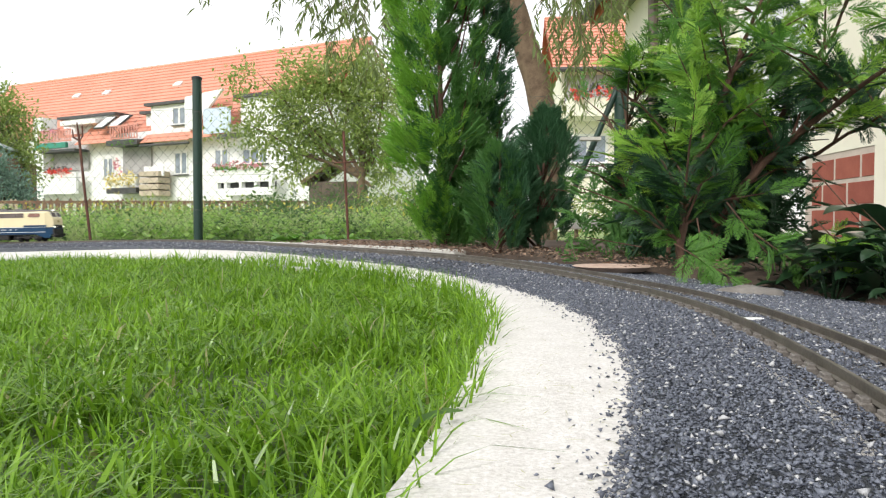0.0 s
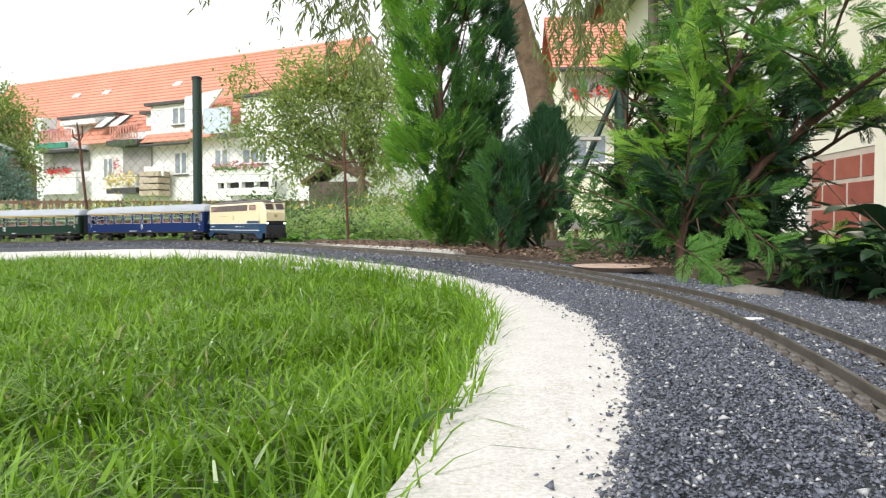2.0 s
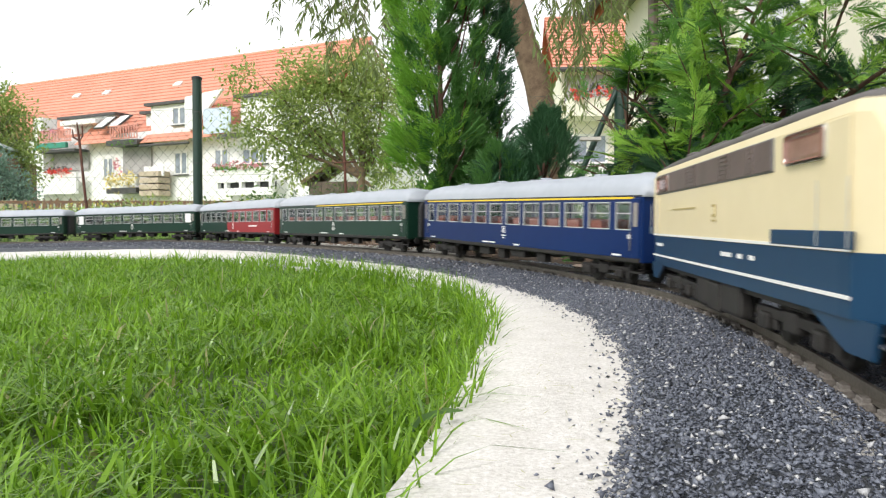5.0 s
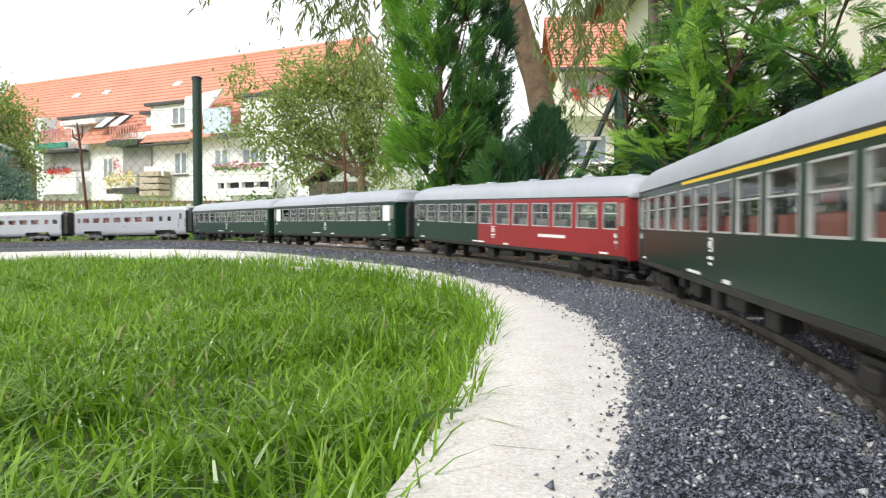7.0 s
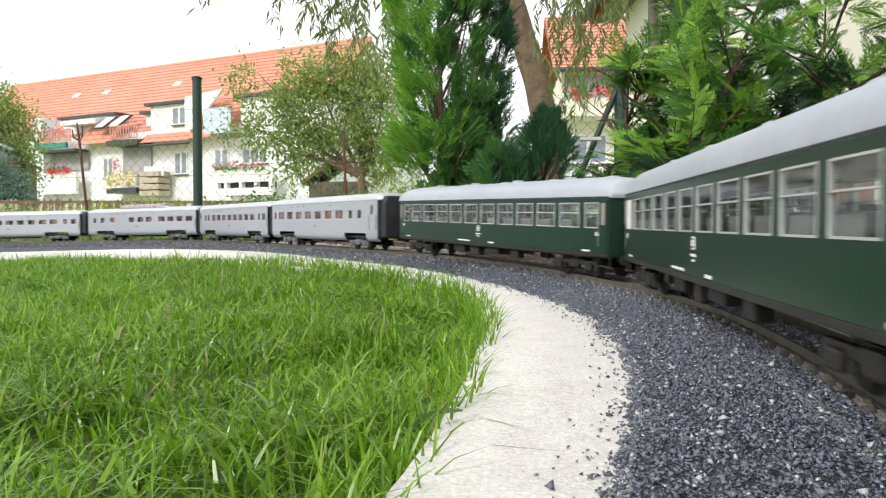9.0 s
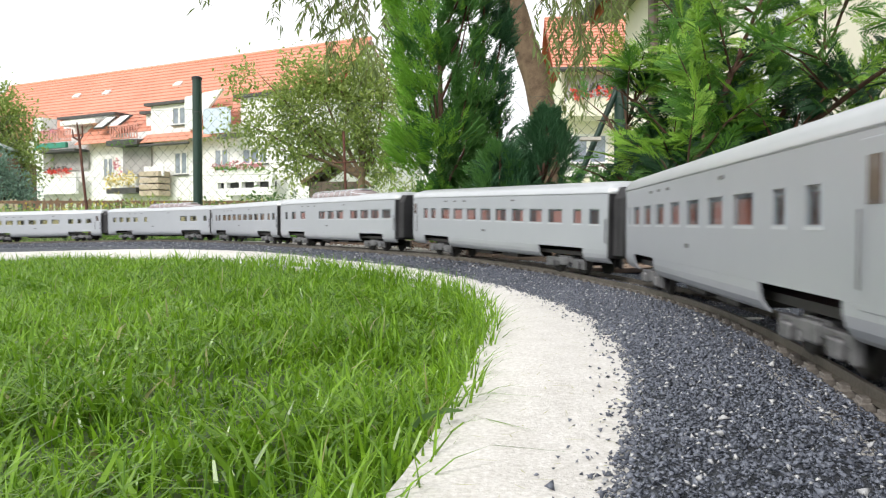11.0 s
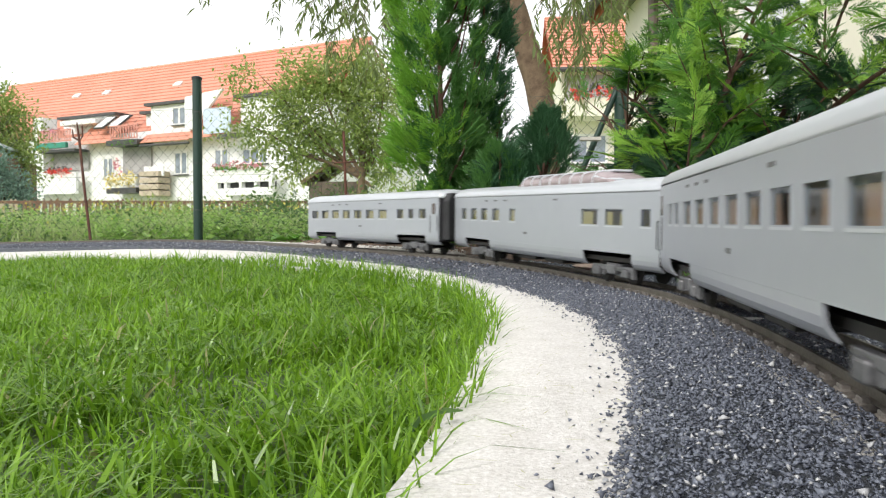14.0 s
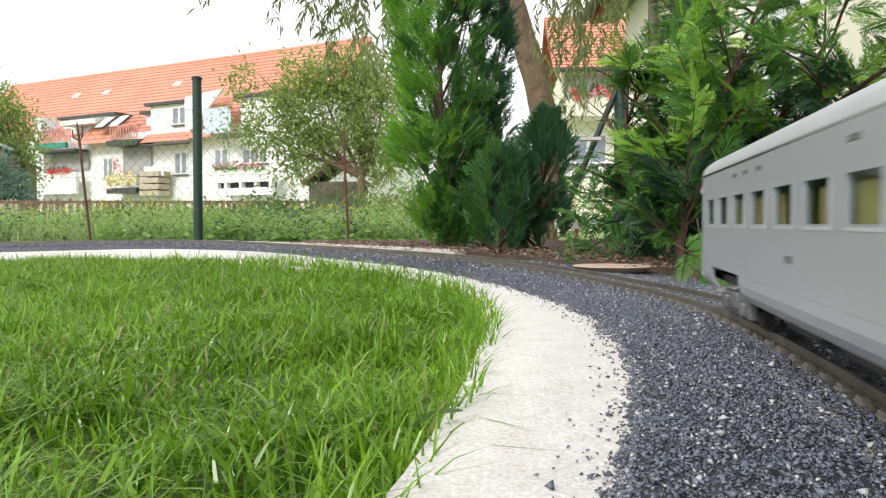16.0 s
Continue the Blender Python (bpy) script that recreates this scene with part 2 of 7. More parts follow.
def base(x, y):
    """Height of the ground under the track: it climbs gently away from the camera and falls off to the far bend."""
    h = np.interp(y, [0.3, 0.7, 1.1, 1.64, 2.14, 3.1], [-0.001, 0.002, 0.0025, 0.018, 0.024, 0.0256])
    return h - np.clip(-0.019 * (np.asarray(x) + 1.25), 0, 0.03) * np.clip((np.asarray(y) - 2.0) / 1.0, 0, 1)


def track(s, off=0.0):
    """Point of the track at s, off metres to its left seen away from the camera (the lawn's side), and its heading."""
    x, y, a, b = (np.interp(s, TS, q) for q in (TX, TY, TDX, TDY))
    return x - b * off, y + a * off, a, b


def ribbon(name, s_list, offsets, heights, material, thick=0.0):
    """A strip along the track: for each s the given offsets, each with its height above the base."""
    verts, faces, n = [], [], None
    for i, s in enumerate(s_list):
        offs, hs = offsets(s), heights(s)
        n = len(offs)
        for o, h in zip(offs, hs):
            x, y, _, _ = track(s, o)
            verts.append((float(x), float(y), float(base(x, y) + h)))
        if i:
            for k in range(n - 1):
                a = (i - 1) * n + k
                faces.append((a, a + 1, a + n + 1, a + n))
    return new(name, mesh_from(name, verts, faces, material, True))


def outer_edge(s):
    return float(np.interp(s, [-1, -0.25, 0, 1.5, 2.1, 2.6, 3.0, 3.6, 5], [0.166, 0.151, 0.132, 0.123, 0.103, 0.14, 0.2, 0.3, 0.34]))


def inner_edge(s):
    return float(np.interp(s, [-1, -0.25, 0.1, 0.5, 0.8, 1.3, 1.8, 2.2, 3.0, 4.0], [0.216, 0.228, 0.240, 0.221, 0.184, 0.177, 0.203, 0.27, 0.42, 0.6]))


def far_dip(s):
    return float(np.interp(s, [2.2, 3.2, 4.2], [0, 0.012, 0.022]))


def turf_height(x, y):
    return base(x, y) - 0.036 - 0.03 * np.clip((-np.asarray(x) - 0.5) / 1.1, 0, 1)


# the ground, one sheet to the horizon
def ground_sheet():
    xs = np.concatenate([[-3000, -400, -80, -30, -15], np.arange(-8, 8.01, 0.2), [15, 30, 80, 400, 3000]])
    ys = np.concatenate([[-3000, -400, -60, -20], np.arange(-8, 12.01, 0.2), [20, 40, 80, 400, 3000]])
    verts = [(x, y, float(base(x, y)) - 0.075 + (0.02 * noise.noise((x, y, 0)) if abs(x) < 20 and 4 < y < 40 else 0)) for y in ys for x in xs]
    w = len(xs)
    faces = [(j * w + i, j * w + i + 1, (j + 1) * w + i + 1, (j + 1) * w + i) for j in range(len(ys) - 1) for i in range(w - 1)]
    me = mesh_from("ground", verts, faces, M["meadow"], True)
    me.materials.append(M["soil"])
    # planted beds on the outer side of the line: bare soil
    for p in me.polygons:
        c = p.center
        if -0.3 < c.x < 2.3 and -2.5 < c.y < 5 or -6 < c.x < 2.3 and 2.4 < c.y < 4.6:
            p.material_index = 1
    return tagged(new("ground", me), "rough grass and brown soil of garden beds", "ground", kind="structure")


ground_sheet()
S_ALL = list(np.arange(-12, 16, 0.06))
tagged(ribbon("concrete_path", S_ALL, lambda s: [outer_edge(s) - 0.11, outer_edge(s), (outer_edge(s) + inner_edge(s)) / 2, inner_edge(s) + 0.01, inner_edge(s) + 0.03],
              lambda s: [-0.009 - far_dip(s), -0.009 - far_dip(s), -0.010 - far_dip(s), -0.011 - far_dip(s), -0.06 - far_dip(s)], M["concrete"]), "pale sandy concrete edging strip beside the gravel", "path", kind="structure")
tagged(ribbon("ballast_bed", S_ALL, lambda s: [-0.36, -0.30, -0.13, -0.055, -0.04, 0.0, 0.04, 0.055, outer_edge(s) - 0.03, outer_edge(s) + 0.004],
              lambda s: [-0.08, -0.016, -0.006, -0.005, -0.010, -0.009, -0.010, -0.005, -0.005 - 0.5 * far_dip(s), -0.0105 - far_dip(s)], M["gravel_bed"]), "dark grey crushed slate ballast bed", "ballast", kind="structure")
LAWN = []


def lawn_sheet():
    """Turf inside the bend, out to the concrete strip."""
    cx, cy = -2.6, -0.4
    ring = []
    for s in np.arange(-5.5, 9, 0.05):
        x, y, _, _ = track(s, inner_edge(s))
        ring.append((float(x), float(y)))
    verts, faces = [(cx, cy, -0.066)], []
    steps = [0.12, 0.25, 0.4, 0.55, 0.7, 0.82, 0.92, 1.0]
    for x, y in ring:
        for f in steps:
            px, py = cx + (x - cx) * f, cy + (y - cy) * f
            verts.append((px, py, float(turf_height(px, py)) + 0.004 * noise.noise((px * 5, py * 5, 3))))
    n = len(steps)
    for i in range(len(ring) - 1):
        a, b = 1 + i * n, 1 + (i + 1) * n
        faces.append((0, a, b))
        faces += [(a + k, a + k + 1, b + k + 1, b + k) for k in range(n - 1)]
    LAWN.extend(ring)
    return tagged(new("lawn", mesh_from("lawn", verts, faces, M["turf"], True)), "green lawn turf inside the railway bend", "lawn", kind="structure")


lawn_sheet()


# ---- rails and sleepers ----
def railway():
    t = empty("railway_track", pose(0, 0, 0), "narrow garden railway track with brown rails on black sleepers", "railway track")
    ss = list(np.arange(-12, 16, 0.03))
    prof = [(-0.0026, 0.0052), (-0.0026, 0.0058), (-0.0006, 0.0068), (-0.0006, 0.0106), (-0.0014, 0.0110), (-0.0014, 0.0127), (-0.001, 0.013),
            (0.001, 0.013), (0.0014, 0.0127), (0.0014, 0.0110), (0.0006, 0.0106), (0.0006, 0.0068), (0.0026, 0.0058), (0.0026, 0.0052)]
    for side in (0.0235, -0.0235):
        bm = bmesh.new()
        secs = []
        for s in ss:
            row = []
            for o, h in prof:
                x, y, _, _ = track(s, side + o)
                row.append((float(x), float(y), float(base(x, y)) + h))
            secs.append(row)
        loft(bm, secs)
        part("rail", bm, M["rail"], t, "worn brown metal rail")
    # black webs that tie the sleepers together under each rail
    for side in (0.0245, -0.0245):
        bm = bmesh.new()
        secs = []
        for s in ss:
            row = []
            for o, h in ((-0.0075, -0.012), (-0.0075, -0.0005), (0.0075, -0.0005), (0.0075, -0.012)):
                x, y, _, _ = track(s, side + o)
                row.append((float(x), float(y), float(base(x, y)) + h))
            secs.append(row)
        loft(bm, secs)
        part("sleeper_web", bm, M["web"], t, "black plastic web between the sleepers")
    # one sleeper with chairs, shared by all
    bm = bmesh.new()
    box(bm, -0.0325, 0.0325, -0.0054, 0.0054, -0.011, 0.0056, 0.0012)
    for side in (0.0235, -0.0235):
        for o in (-0.0050, 0.0050):
            box(bm, side + o - 0.0024, side + o + 0.0024, -0.0048, 0.0048, 0.0045, 0.0076, 0.0006)
    near = finish("sleeper", bm, M["sleeper"])
    spacing = 0.0310
    far = []
    for i, s in enumerate(np.arange(-12.0, 16, spacing)):
        x, y, a, b = (float(q) for q in track(s))
        m = Matrix.Translation((x, y, float(base(x, y)))) @ Matrix.Rotation(math.atan2(b, a) - math.pi / 2, 4, "Z")
        if -0.6 < s < 4.5:
            mesh_part("sleeper", near, t, m)
        else:
            far.append(m)
    bm = bmesh.new()
    for m in far:
        box(bm, -0.0325, 0.0325, -0.0054, 0.0054, -0.011, 0.0056, 0, m)
    tagged(part("sleeper_row", bm, M["sleeper"], t), kind="stuff")


railway()

# ---- the train: local x forward, y to the left, z up from the rail top ----


def side_panels(bm, y, thick, z0, z1, x0, x1, holes):
    """A long wall with real openings. holes: x0, x1, z0, z1, sorted, apart from one another."""
    ys = (y - thick / 2, y + thick / 2)
    xs = sorted({x0, x1} | {q for h in holes for q in h[:2]})
    zs = sorted({z0, z1} | {q for h in holes for q in h[2:]})
    solid = {(i, k) for i in range(len(xs) - 1) for k in range(len(zs) - 1)
             if not any(h[0] < (xs[i] + xs[i + 1]) / 2 < h[1] and h[2] < (zs[k] + zs[k + 1]) / 2 < h[3] for h in holes)}
    v = {}

    def at(i, k, side):
        if (i, k, side) not in v:
            v[i, k, side] = bm.verts.new((xs[i], ys[side], zs[k]))
        return v[i, k, side]

    for i, k in solid:
        for side in (0, 1):
            bm.faces.new([at(i, k, side), at(i + 1, k, side), at(i + 1, k + 1, side), at(i, k + 1, side)])
        for di, dk, a, b in ((-1, 0, (0, 0), (0, 1)), (1, 0, (1, 0), (1, 1)), (0, -1, (0, 0), (1, 0)), (0, 1, (0, 1), (1, 1))):
            if (i + di, k + dk) not in solid:
                p, q = (i + a[0], k + a[1]), (i + b[0], k + b[1])
                bm.faces.new([at(*p, 0), at(*q, 0), at(*q, 1), at(*p, 1)])
    bmesh.ops.recalc_face_normals(bm, faces=bm.faces)
    return bm


def roof_shape(bm, length, half, z0, rise, end_drop=0.0, over=0.0, round_end=0.02, n=14):
    secs = []
    xs = [-length / 2, -length / 2 + round_end * 0.3, -length / 2 + round_end, length / 2 - round_end, length / 2 - round_end * 0.3, length / 2]
    ks = [0.72, 0.9, 1, 1, 0.9, 0.72]
    for x, k in zip(xs, ks):
        row = []
        for i in range(n + 1):
            a = math.pi * i / n
            c, s_ = math.cos(a), math.sin(a)
            row.append((x, (half + over) * math.copysign(abs(c) ** 0.75, c), z0 + rise * k * abs(s_) ** 0.8))
        row.append((x, -(half + over), z0 - 0.002))
        row.append((x, half + over, z0 - 0.002))
        secs.append(row)
    return loft(bm, secs)


def wheel_mesh():
    bm = bmesh.new()
    prof = [(0.000, 0.003), (0.0150, 0.003), (0.0155, 0.0), (0.0180, -0.001), (0.0180, -0.003), (0.0, -0.003)]
    n = 20
    rows = [[bm.verts.new((r * math.cos(2 * math.pi * k / n), y, r * math.sin(2 * math.pi * k / n))) for k in range(n)] for r, y in prof[1:-1]]
    for p, q in zip(rows, rows[1:]):
        for k in range(n):
            bm.faces.new((p[k], p[(k + 1) % n], q[(k + 1) % n], q[k]))
    bm.faces.new(rows[0])
    bm.faces.new(rows[-1][::-1])
    bmesh.ops.recalc_face_normals(bm, faces=bm.faces)
    return finish("wheel", bm, M["iron"])


WHEEL = wheel_mesh()


def bogie(car, x, base_len, frame_mat, size=1.0):
    """A two-axle bogie under a car."""
    bm = bmesh.new()
    for sy in (-1, 1):
        y = sy * 0.036
        box(bm, x - base_len * 0.75, x + base_len * 0.75, y - 0.003, y + 0.003, 0.017, 0.024, 0.001)
        for e in (-1, 1):
            box(bm, x + e * base_len / 2 - 0.008, x + e * base_len / 2 + 0.008, y - 0.0055 + 0.001 * sy, y + 0.0055 + 0.001 * sy, 0.009, 0.021, 0.002)
            box(bm, x + e * base_len * 0.72 - 0.003, x + e * base_len * 0.72 + 0.003, y - 0.003, y + 0.003, 0.008, 0.02, 0.001)
            for j in (-1, 1):
                tube(bm, [(x + e * base_len / 2 + j * 0.012, y, 0.010), (x + e * base_len / 2 + j * 0.012, y, 0.020)], 0.0028, 8)
        box(bm, x - 0.012, x + 0.012, y - 0.005, y + 0.005, 0.012, 0.026, 0.002)
    box(bm, x - 0.018, x + 0.018, -0.036, 0.036, 0.018, 0.027)
    b = part("bogie", bm, frame_mat, car, "bogie frame with axle boxes and springs")
    for e in (-1, 1):
        bm = bmesh.new()
        tube(bm, [(0, -0.03, 0), (0, 0.03, 0)], 0.0025, 8)
        part("axle", bm, M["iron"], b, at=pose(x + e * base_len / 2, 0, 0.0155))
        for sy in (-1, 1):
            mesh_part("wheel", WHEEL, b, pose(x + e * base_len / 2, sy * 0.0235, 0.0155, 0, 0, 180 if sy < 0 else 0))


def frame_mesh(name, w, h, t, depth, bar, material):
    """A window frame with an optional bar across, in the x-z plane."""
    bm = bmesh.new()
    box(bm, -w / 2, w / 2, -depth / 2, depth / 2, -h / 2, -h / 2 + t)
    box(bm, -w / 2, w / 2, -depth / 2, depth / 2, h / 2 - t, h / 2)
    for e in (-1, 1):
        box(bm, e * (w / 2 - t / 2) - t / 2, e * (w / 2 - t / 2) + t / 2, -depth / 2, depth / 2, -h / 2 + t, h / 2 - t)
    if bar is not None:
        box(bm, -w / 2 + t, w / 2 - t, -depth / 2, depth / 2, bar - t * 0.45, bar + t * 0.45)
    return finish(name, bm, material)


def pane_mesh(w, h):
    bm = bmesh.new()
    box(bm, -w / 2, w / 2, -0.0004, 0.0004, -h / 2, h / 2)
    return finish("pane", bm, M["glass"])


_cache = {}


def car_window(car, x, y, z, w, h, bar, frame_mat, t=0.0012):
    key = (round(w, 4), round(h, 4), bar, frame_mat.name, t)
    if key not in _cache:
        _cache[key] = (frame_mesh("window", w, h, t, 0.0034, bar, frame_mat), pane_mesh(w - 2 * t, h - 2 * t))
    f = mesh_part("window", _cache[key][0], car, pose(x, y, z))
    mesh_part("pane", _cache[key][1], f, pose(0, 0, 0))


def bar_sign(car, name, x, y, z, w, h, material, label="", d=0.0006):
    bm = bmesh.new()
    box(bm, -w / 2, w / 2, -d / 2, d / 2, -h / 2, h / 2)
    return part(name, bm, material, car, label, at=pose(x, y, z))


def seats(car, x0, x1, pitch, material, z0=0.040, high=0.045, label=""):
    bm = bmesh.new()
    x = x0
    while x < x1:
        for y in (-0.03, 0.03):
            box(bm, x - 0.004, x + 0.004, y - 0.014, y + 0.014, z0 + 0.008, z0 + high, 0.002)
            box(bm, x - 0.018, x + 0.018, y - 0.014, y + 0.014, z0 + 0.008, z0 + 0.018, 0.002)
            o = math.copysign(0.0440, y)
            box(bm, x - 0.0165, x + 0.0165, o - 0.0012, o + 0.0012, z0 + 0.006, z0 + high - 0.001, 0.001)
        x += pitch
    box(bm, x0 - 0.06, x1 + 0.03, -0.045, 0.045, z0, z0 + 0.003)
    part("seats", bm, material, car, label or "rows of seats inside the car")


def buffers(car, x, sgn):
    for sy in (-1, 1):
        bm = bmesh.new()
        tube(bm, [(x - sgn * 0.012, sy * 0.027, 0.033), (x - sgn * 0.004, sy * 0.027, 0.033)], 0.003, 10)
        tube(bm, [(x - sgn * 0.004, sy * 0.027, 0.033), (x, sy * 0.027, 0.033)], 0.0065, 14)
        part("buffer", bm, M["iron"], car)


M["side_glass"] = mat("cab_side_glass", (0.2, 0.10, 0.08), (0.36, 0.2, 0.16), 0.1, scale=30)

M["cab_glass"] = mat("cab_glass", (0.05, 0.035, 0.03), (0.10, 0.07, 0.055), 0.08, scale=40)

# German-style express coaches
GL, GH = 0.803, 0.049


def express_coach(name, colour, label, stripe=None, front_red=False, white_doors=False, interior="seat_grey"):
    car = empty(name, pose(0, 0, 0), label, "railway coach", "coaches of the model train")
    half = GH
    # windows from rear to front, as shares of the length
    fr = [(0.038, 0.080)] + [(0.099 + i * 0.082, 0.099 + i * 0.082 + 0.066) for i in range(10)] + [(0.920, 0.962)]
    wz0, wz1 = 0.0735, 0.107
    holes = [((a - 0.5) * GL, (b - 0.5) * GL, wz0, wz1) for a, b in fr]
    split = (0.4225 - 0.5) * GL
    for sy in (-1, 1):
        y = sy * (half - 0.0012)
        if front_red:
            bm = bmesh.new()
            side_panels(bm, y, 0.0024, 0.041, 0.1135, -GL / 2 + 0.008, split, [h for h in holes if h[1] < split])
            part("side_wall", bm, M["green"], car, "dark green painted side")
            bm = bmesh.new()
            side_panels(bm, y, 0.0024, 0.041, 0.1135, split, GL / 2 - 0.008, [h for h in holes if h[0] > split])
            part("side_wall", bm, M["red"], car, "red painted side")
        else:
            bm = bmesh.new()
            side_panels(bm, y, 0.0024, 0.041, 0.1135, -GL / 2 + 0.008, GL / 2 - 0.008, holes)
            part("side_wall", bm, colour, car)
        for a, b, c, d in holes:
            car_window(car, (a + b) / 2, y, (c + d) / 2, b - a, d - c, 0.003, M["frame"])
        # sole bar, rain strip, step boards, doors
        bm = bmesh.new()
        box(bm, -GL / 2 + 0.01, GL / 2 - 0.01, y - 0.0015, y + 0.0015, 0.036, 0.0408, 0.0006)
        part("sole_bar", bm, M["iron"], car)
        bm = bmesh.new()
        box(bm, -GL / 2 + 0.006, GL / 2 - 0.006, y - 0.0018, y + 0.0018, 0.1136, 0.1148)
        part("rain_strip", bm, M["black"], car)
        for e in (-1, 1):
            xd = e * (GL / 2 - 0.0185)
            bm = bmesh.new()
            box(bm, xd - 0.0085, xd + 0.0085, y + sy * 0.0013 - 0.0008, y + sy * 0.0013 + 0.0008, 0.042, 0.111, 0.0006)
            d = part("door", bm, (M["red"] if front_red and e > 0 else colour), car)
            bm = bmesh.new()
            box(bm, xd - 0.0045, xd + 0.0045, y + sy * 0.0024 - 0.0006, y + sy * 0.0024 + 0.0006, 0.078, 0.106, 0.0005)
            part("door_window", bm, M["seat_grey"], d, "dark door window")
            bm = bmesh.new()
            tube(bm, [(xd - e * 0.010, y + sy * 0.003, 0.050), (xd - e * 0.010, y + sy * 0.003, 0.072)], 0.0008, 6)
            part("handrail", bm, M["steel"], d)
            bm = bmesh.new()
            box(bm, xd - 0.014, xd + 0.014, y - sy * 0.004, y + sy * 0.001, 0.0235, 0.0255)
            box(bm, xd - 0.0135, xd - 0.0125, y - sy * 0.003, y - sy * 0.001, 0.0255, 0.041)
            box(bm, xd + 0.0125, xd + 0.0135, y - sy * 0.003, y - sy * 0.001, 0.0255, 0.041)
            part("step", bm, M["iron"], car)
            if white_doors:
                bar_sign(car, "door_sticker", e * (0.941 - 0.5) * GL, y + sy * 0.0022, 0.0903, 0.0335, 0.033, M["white"], "white paper panel behind the glass")
            bar_sign(car, "number_plate", e * (GL / 2 - 0.032), y + sy * 0.0016, 0.066, 0.007, 0.005, M["white"])
            bar_sign(car, "lettering", e * (GL / 2 - 0.06), y + sy * 0.0017, 0.0435, 0.02, 0.0022, M["white"])
        # emblem in the middle of the side, plain shapes
        ex = 0.0
        bar_sign(car, "emblem", ex, y + sy * 0.0016, 0.0655, 0.011, 0.0095, M["white"])
        bar_sign(car, "emblem", ex, y + sy * 0.0018, 0.0655, 0.0085, 0.007, M["red"] if front_red else colour)
        bar_sign(car, "emblem", ex - 0.0018, y + sy * 0.0021, 0.0655, 0.0022, 0.0048, M["white"])
        bar_sign(car, "emblem", ex + 0.0018, y + sy * 0.0021, 0.0655, 0.0022, 0.0048, M["white"])
        bar_sign(car, "lettering", ex, y + sy * 0.0016, 0.0565, 0.016, 0.002, M["white"])
        bar_sign(car, "lettering", ex, y + sy * 0.0016, 0.0525, 0.009, 0.0016, M["white"])
        bar_sign(car, "lettering", -0.06, y + sy * 0.0017, 0.044, 0.05, 0.002, M["white"])
        bar_sign(car, "lettering", 0.05, y + sy * 0.0017, 0.0435, 0.018, 0.0024, M["white"])
        if front_red:
            for q, w in ((-0.034, 0.010), (-0.021, 0.012), (-0.009, 0.009), (0.003, 0.011), (0.015, 0.009), (0.027, 0.012), (0.037, 0.006)):
                bar_sign(car, "lettering", 0.200 + q, y + sy * 0.0016, 0.0605, w, 0.0042, M["white"])
            bar_sign(car, "lettering", GL / 2 - 0.030, y + sy * 0.0016, 0.058, 0.009, 0.003, M["white"])
        if stripe is not None:
            a, b = stripe
            bm = bmesh.new()
            box(bm, (a - 0.5) * GL, (b - 0.5) * GL, y + sy * 0.0014 - 0.0005, y + sy * 0.0014 + 0.0005, 0.1104, 0.1128)
            part("yellow_stripe", bm, M["yellow"], car, "yellow line along the eaves")
    for e in (-1, 1):
        bm = bmesh.new()
        xe = e * (GL / 2 - 0.006)
        box(bm, xe - 0.002, xe + 0.002, -half, half, 0.036, 0.1135, 0.0015)
        part("end_wall", bm, M["red"] if front_red and e > 0 else colour, car)
        bm = bmesh.new()
        loft(bm, [[(xe + e * d, yy * k, zz) for yy, zz in ((-0.019, 0.04), (-0.019, 0.1), (-0.014, 0.112), (0.014, 0.112), (0.019, 0.1), (0.019, 0.04))]
                  for d, k in ((0, 1), (0.003, 1.06), (0.006, 0.98), (0.009, 1.06), (0.012, 0.98))])
        part("gangway_bellows", bm, M["black"], car)
        buffers(car, e * (GL / 2 + 0.004), e)
    bm = bmesh.new()
    roof_shape(bm, GL, half, 0.1148, 0.0275, round_end=0.05)
    r = part("roof", bm, M["grey_roof"], car, "smooth grey rounded roof", smooth=True)
    for i in range(9):
        bm = bmesh.new()
        box(bm, -0.008, 0.008, -0.007, 0.007, -0.005, 0.003, 0.0015)
        part("roof_vent", bm, M["grey_roof"], r, at=pose((i - 4) * 0.082, -0.012 if i % 2 else 0.012, 0.1415))
    bm = bmesh.new()
    box(bm, -GL / 2 + 0.012, GL / 2 - 0.012, -0.04, 0.04, 0.034, 0.0385)
    for x, w, d, h in ((-0.10, 0.045, 0.016, 0.012), (-0.03, 0.025, 0.014, 0.015), (0.035, 0.05, 0.016, 0.010), (0.115, 0.028, 0.014, 0.013), (-0.16, 0.02, 0.016, 0.009)):
        for sy in (-1, 1):
            box(bm, x - w / 2, x + w / 2, sy * 0.032 - d / 2, sy * 0.032 + d / 2, 0.034 - h, 0.034, 0.002)
    part("underframe", bm, M["iron"], car, "black underframe with equipment boxes")
    seats(car, -GL / 2 + 0.09, GL / 2 - 0.08, 0.0593, M[interior], label="compartment seats behind the windows")
    # the body stands taller than its drawing
    for o in car.children:
        o.matrix_basis = Matrix.Translation((0, 0, -0.00835)) @ Matrix.Diagonal((1, 1, 1.1257, 1)) @ o.matrix_basis
    for e in (-1, 1):
        bogie(car, e * 0.298, 0.078, M["iron"])
    return car


# silver streamliner cars
SH = 0.049


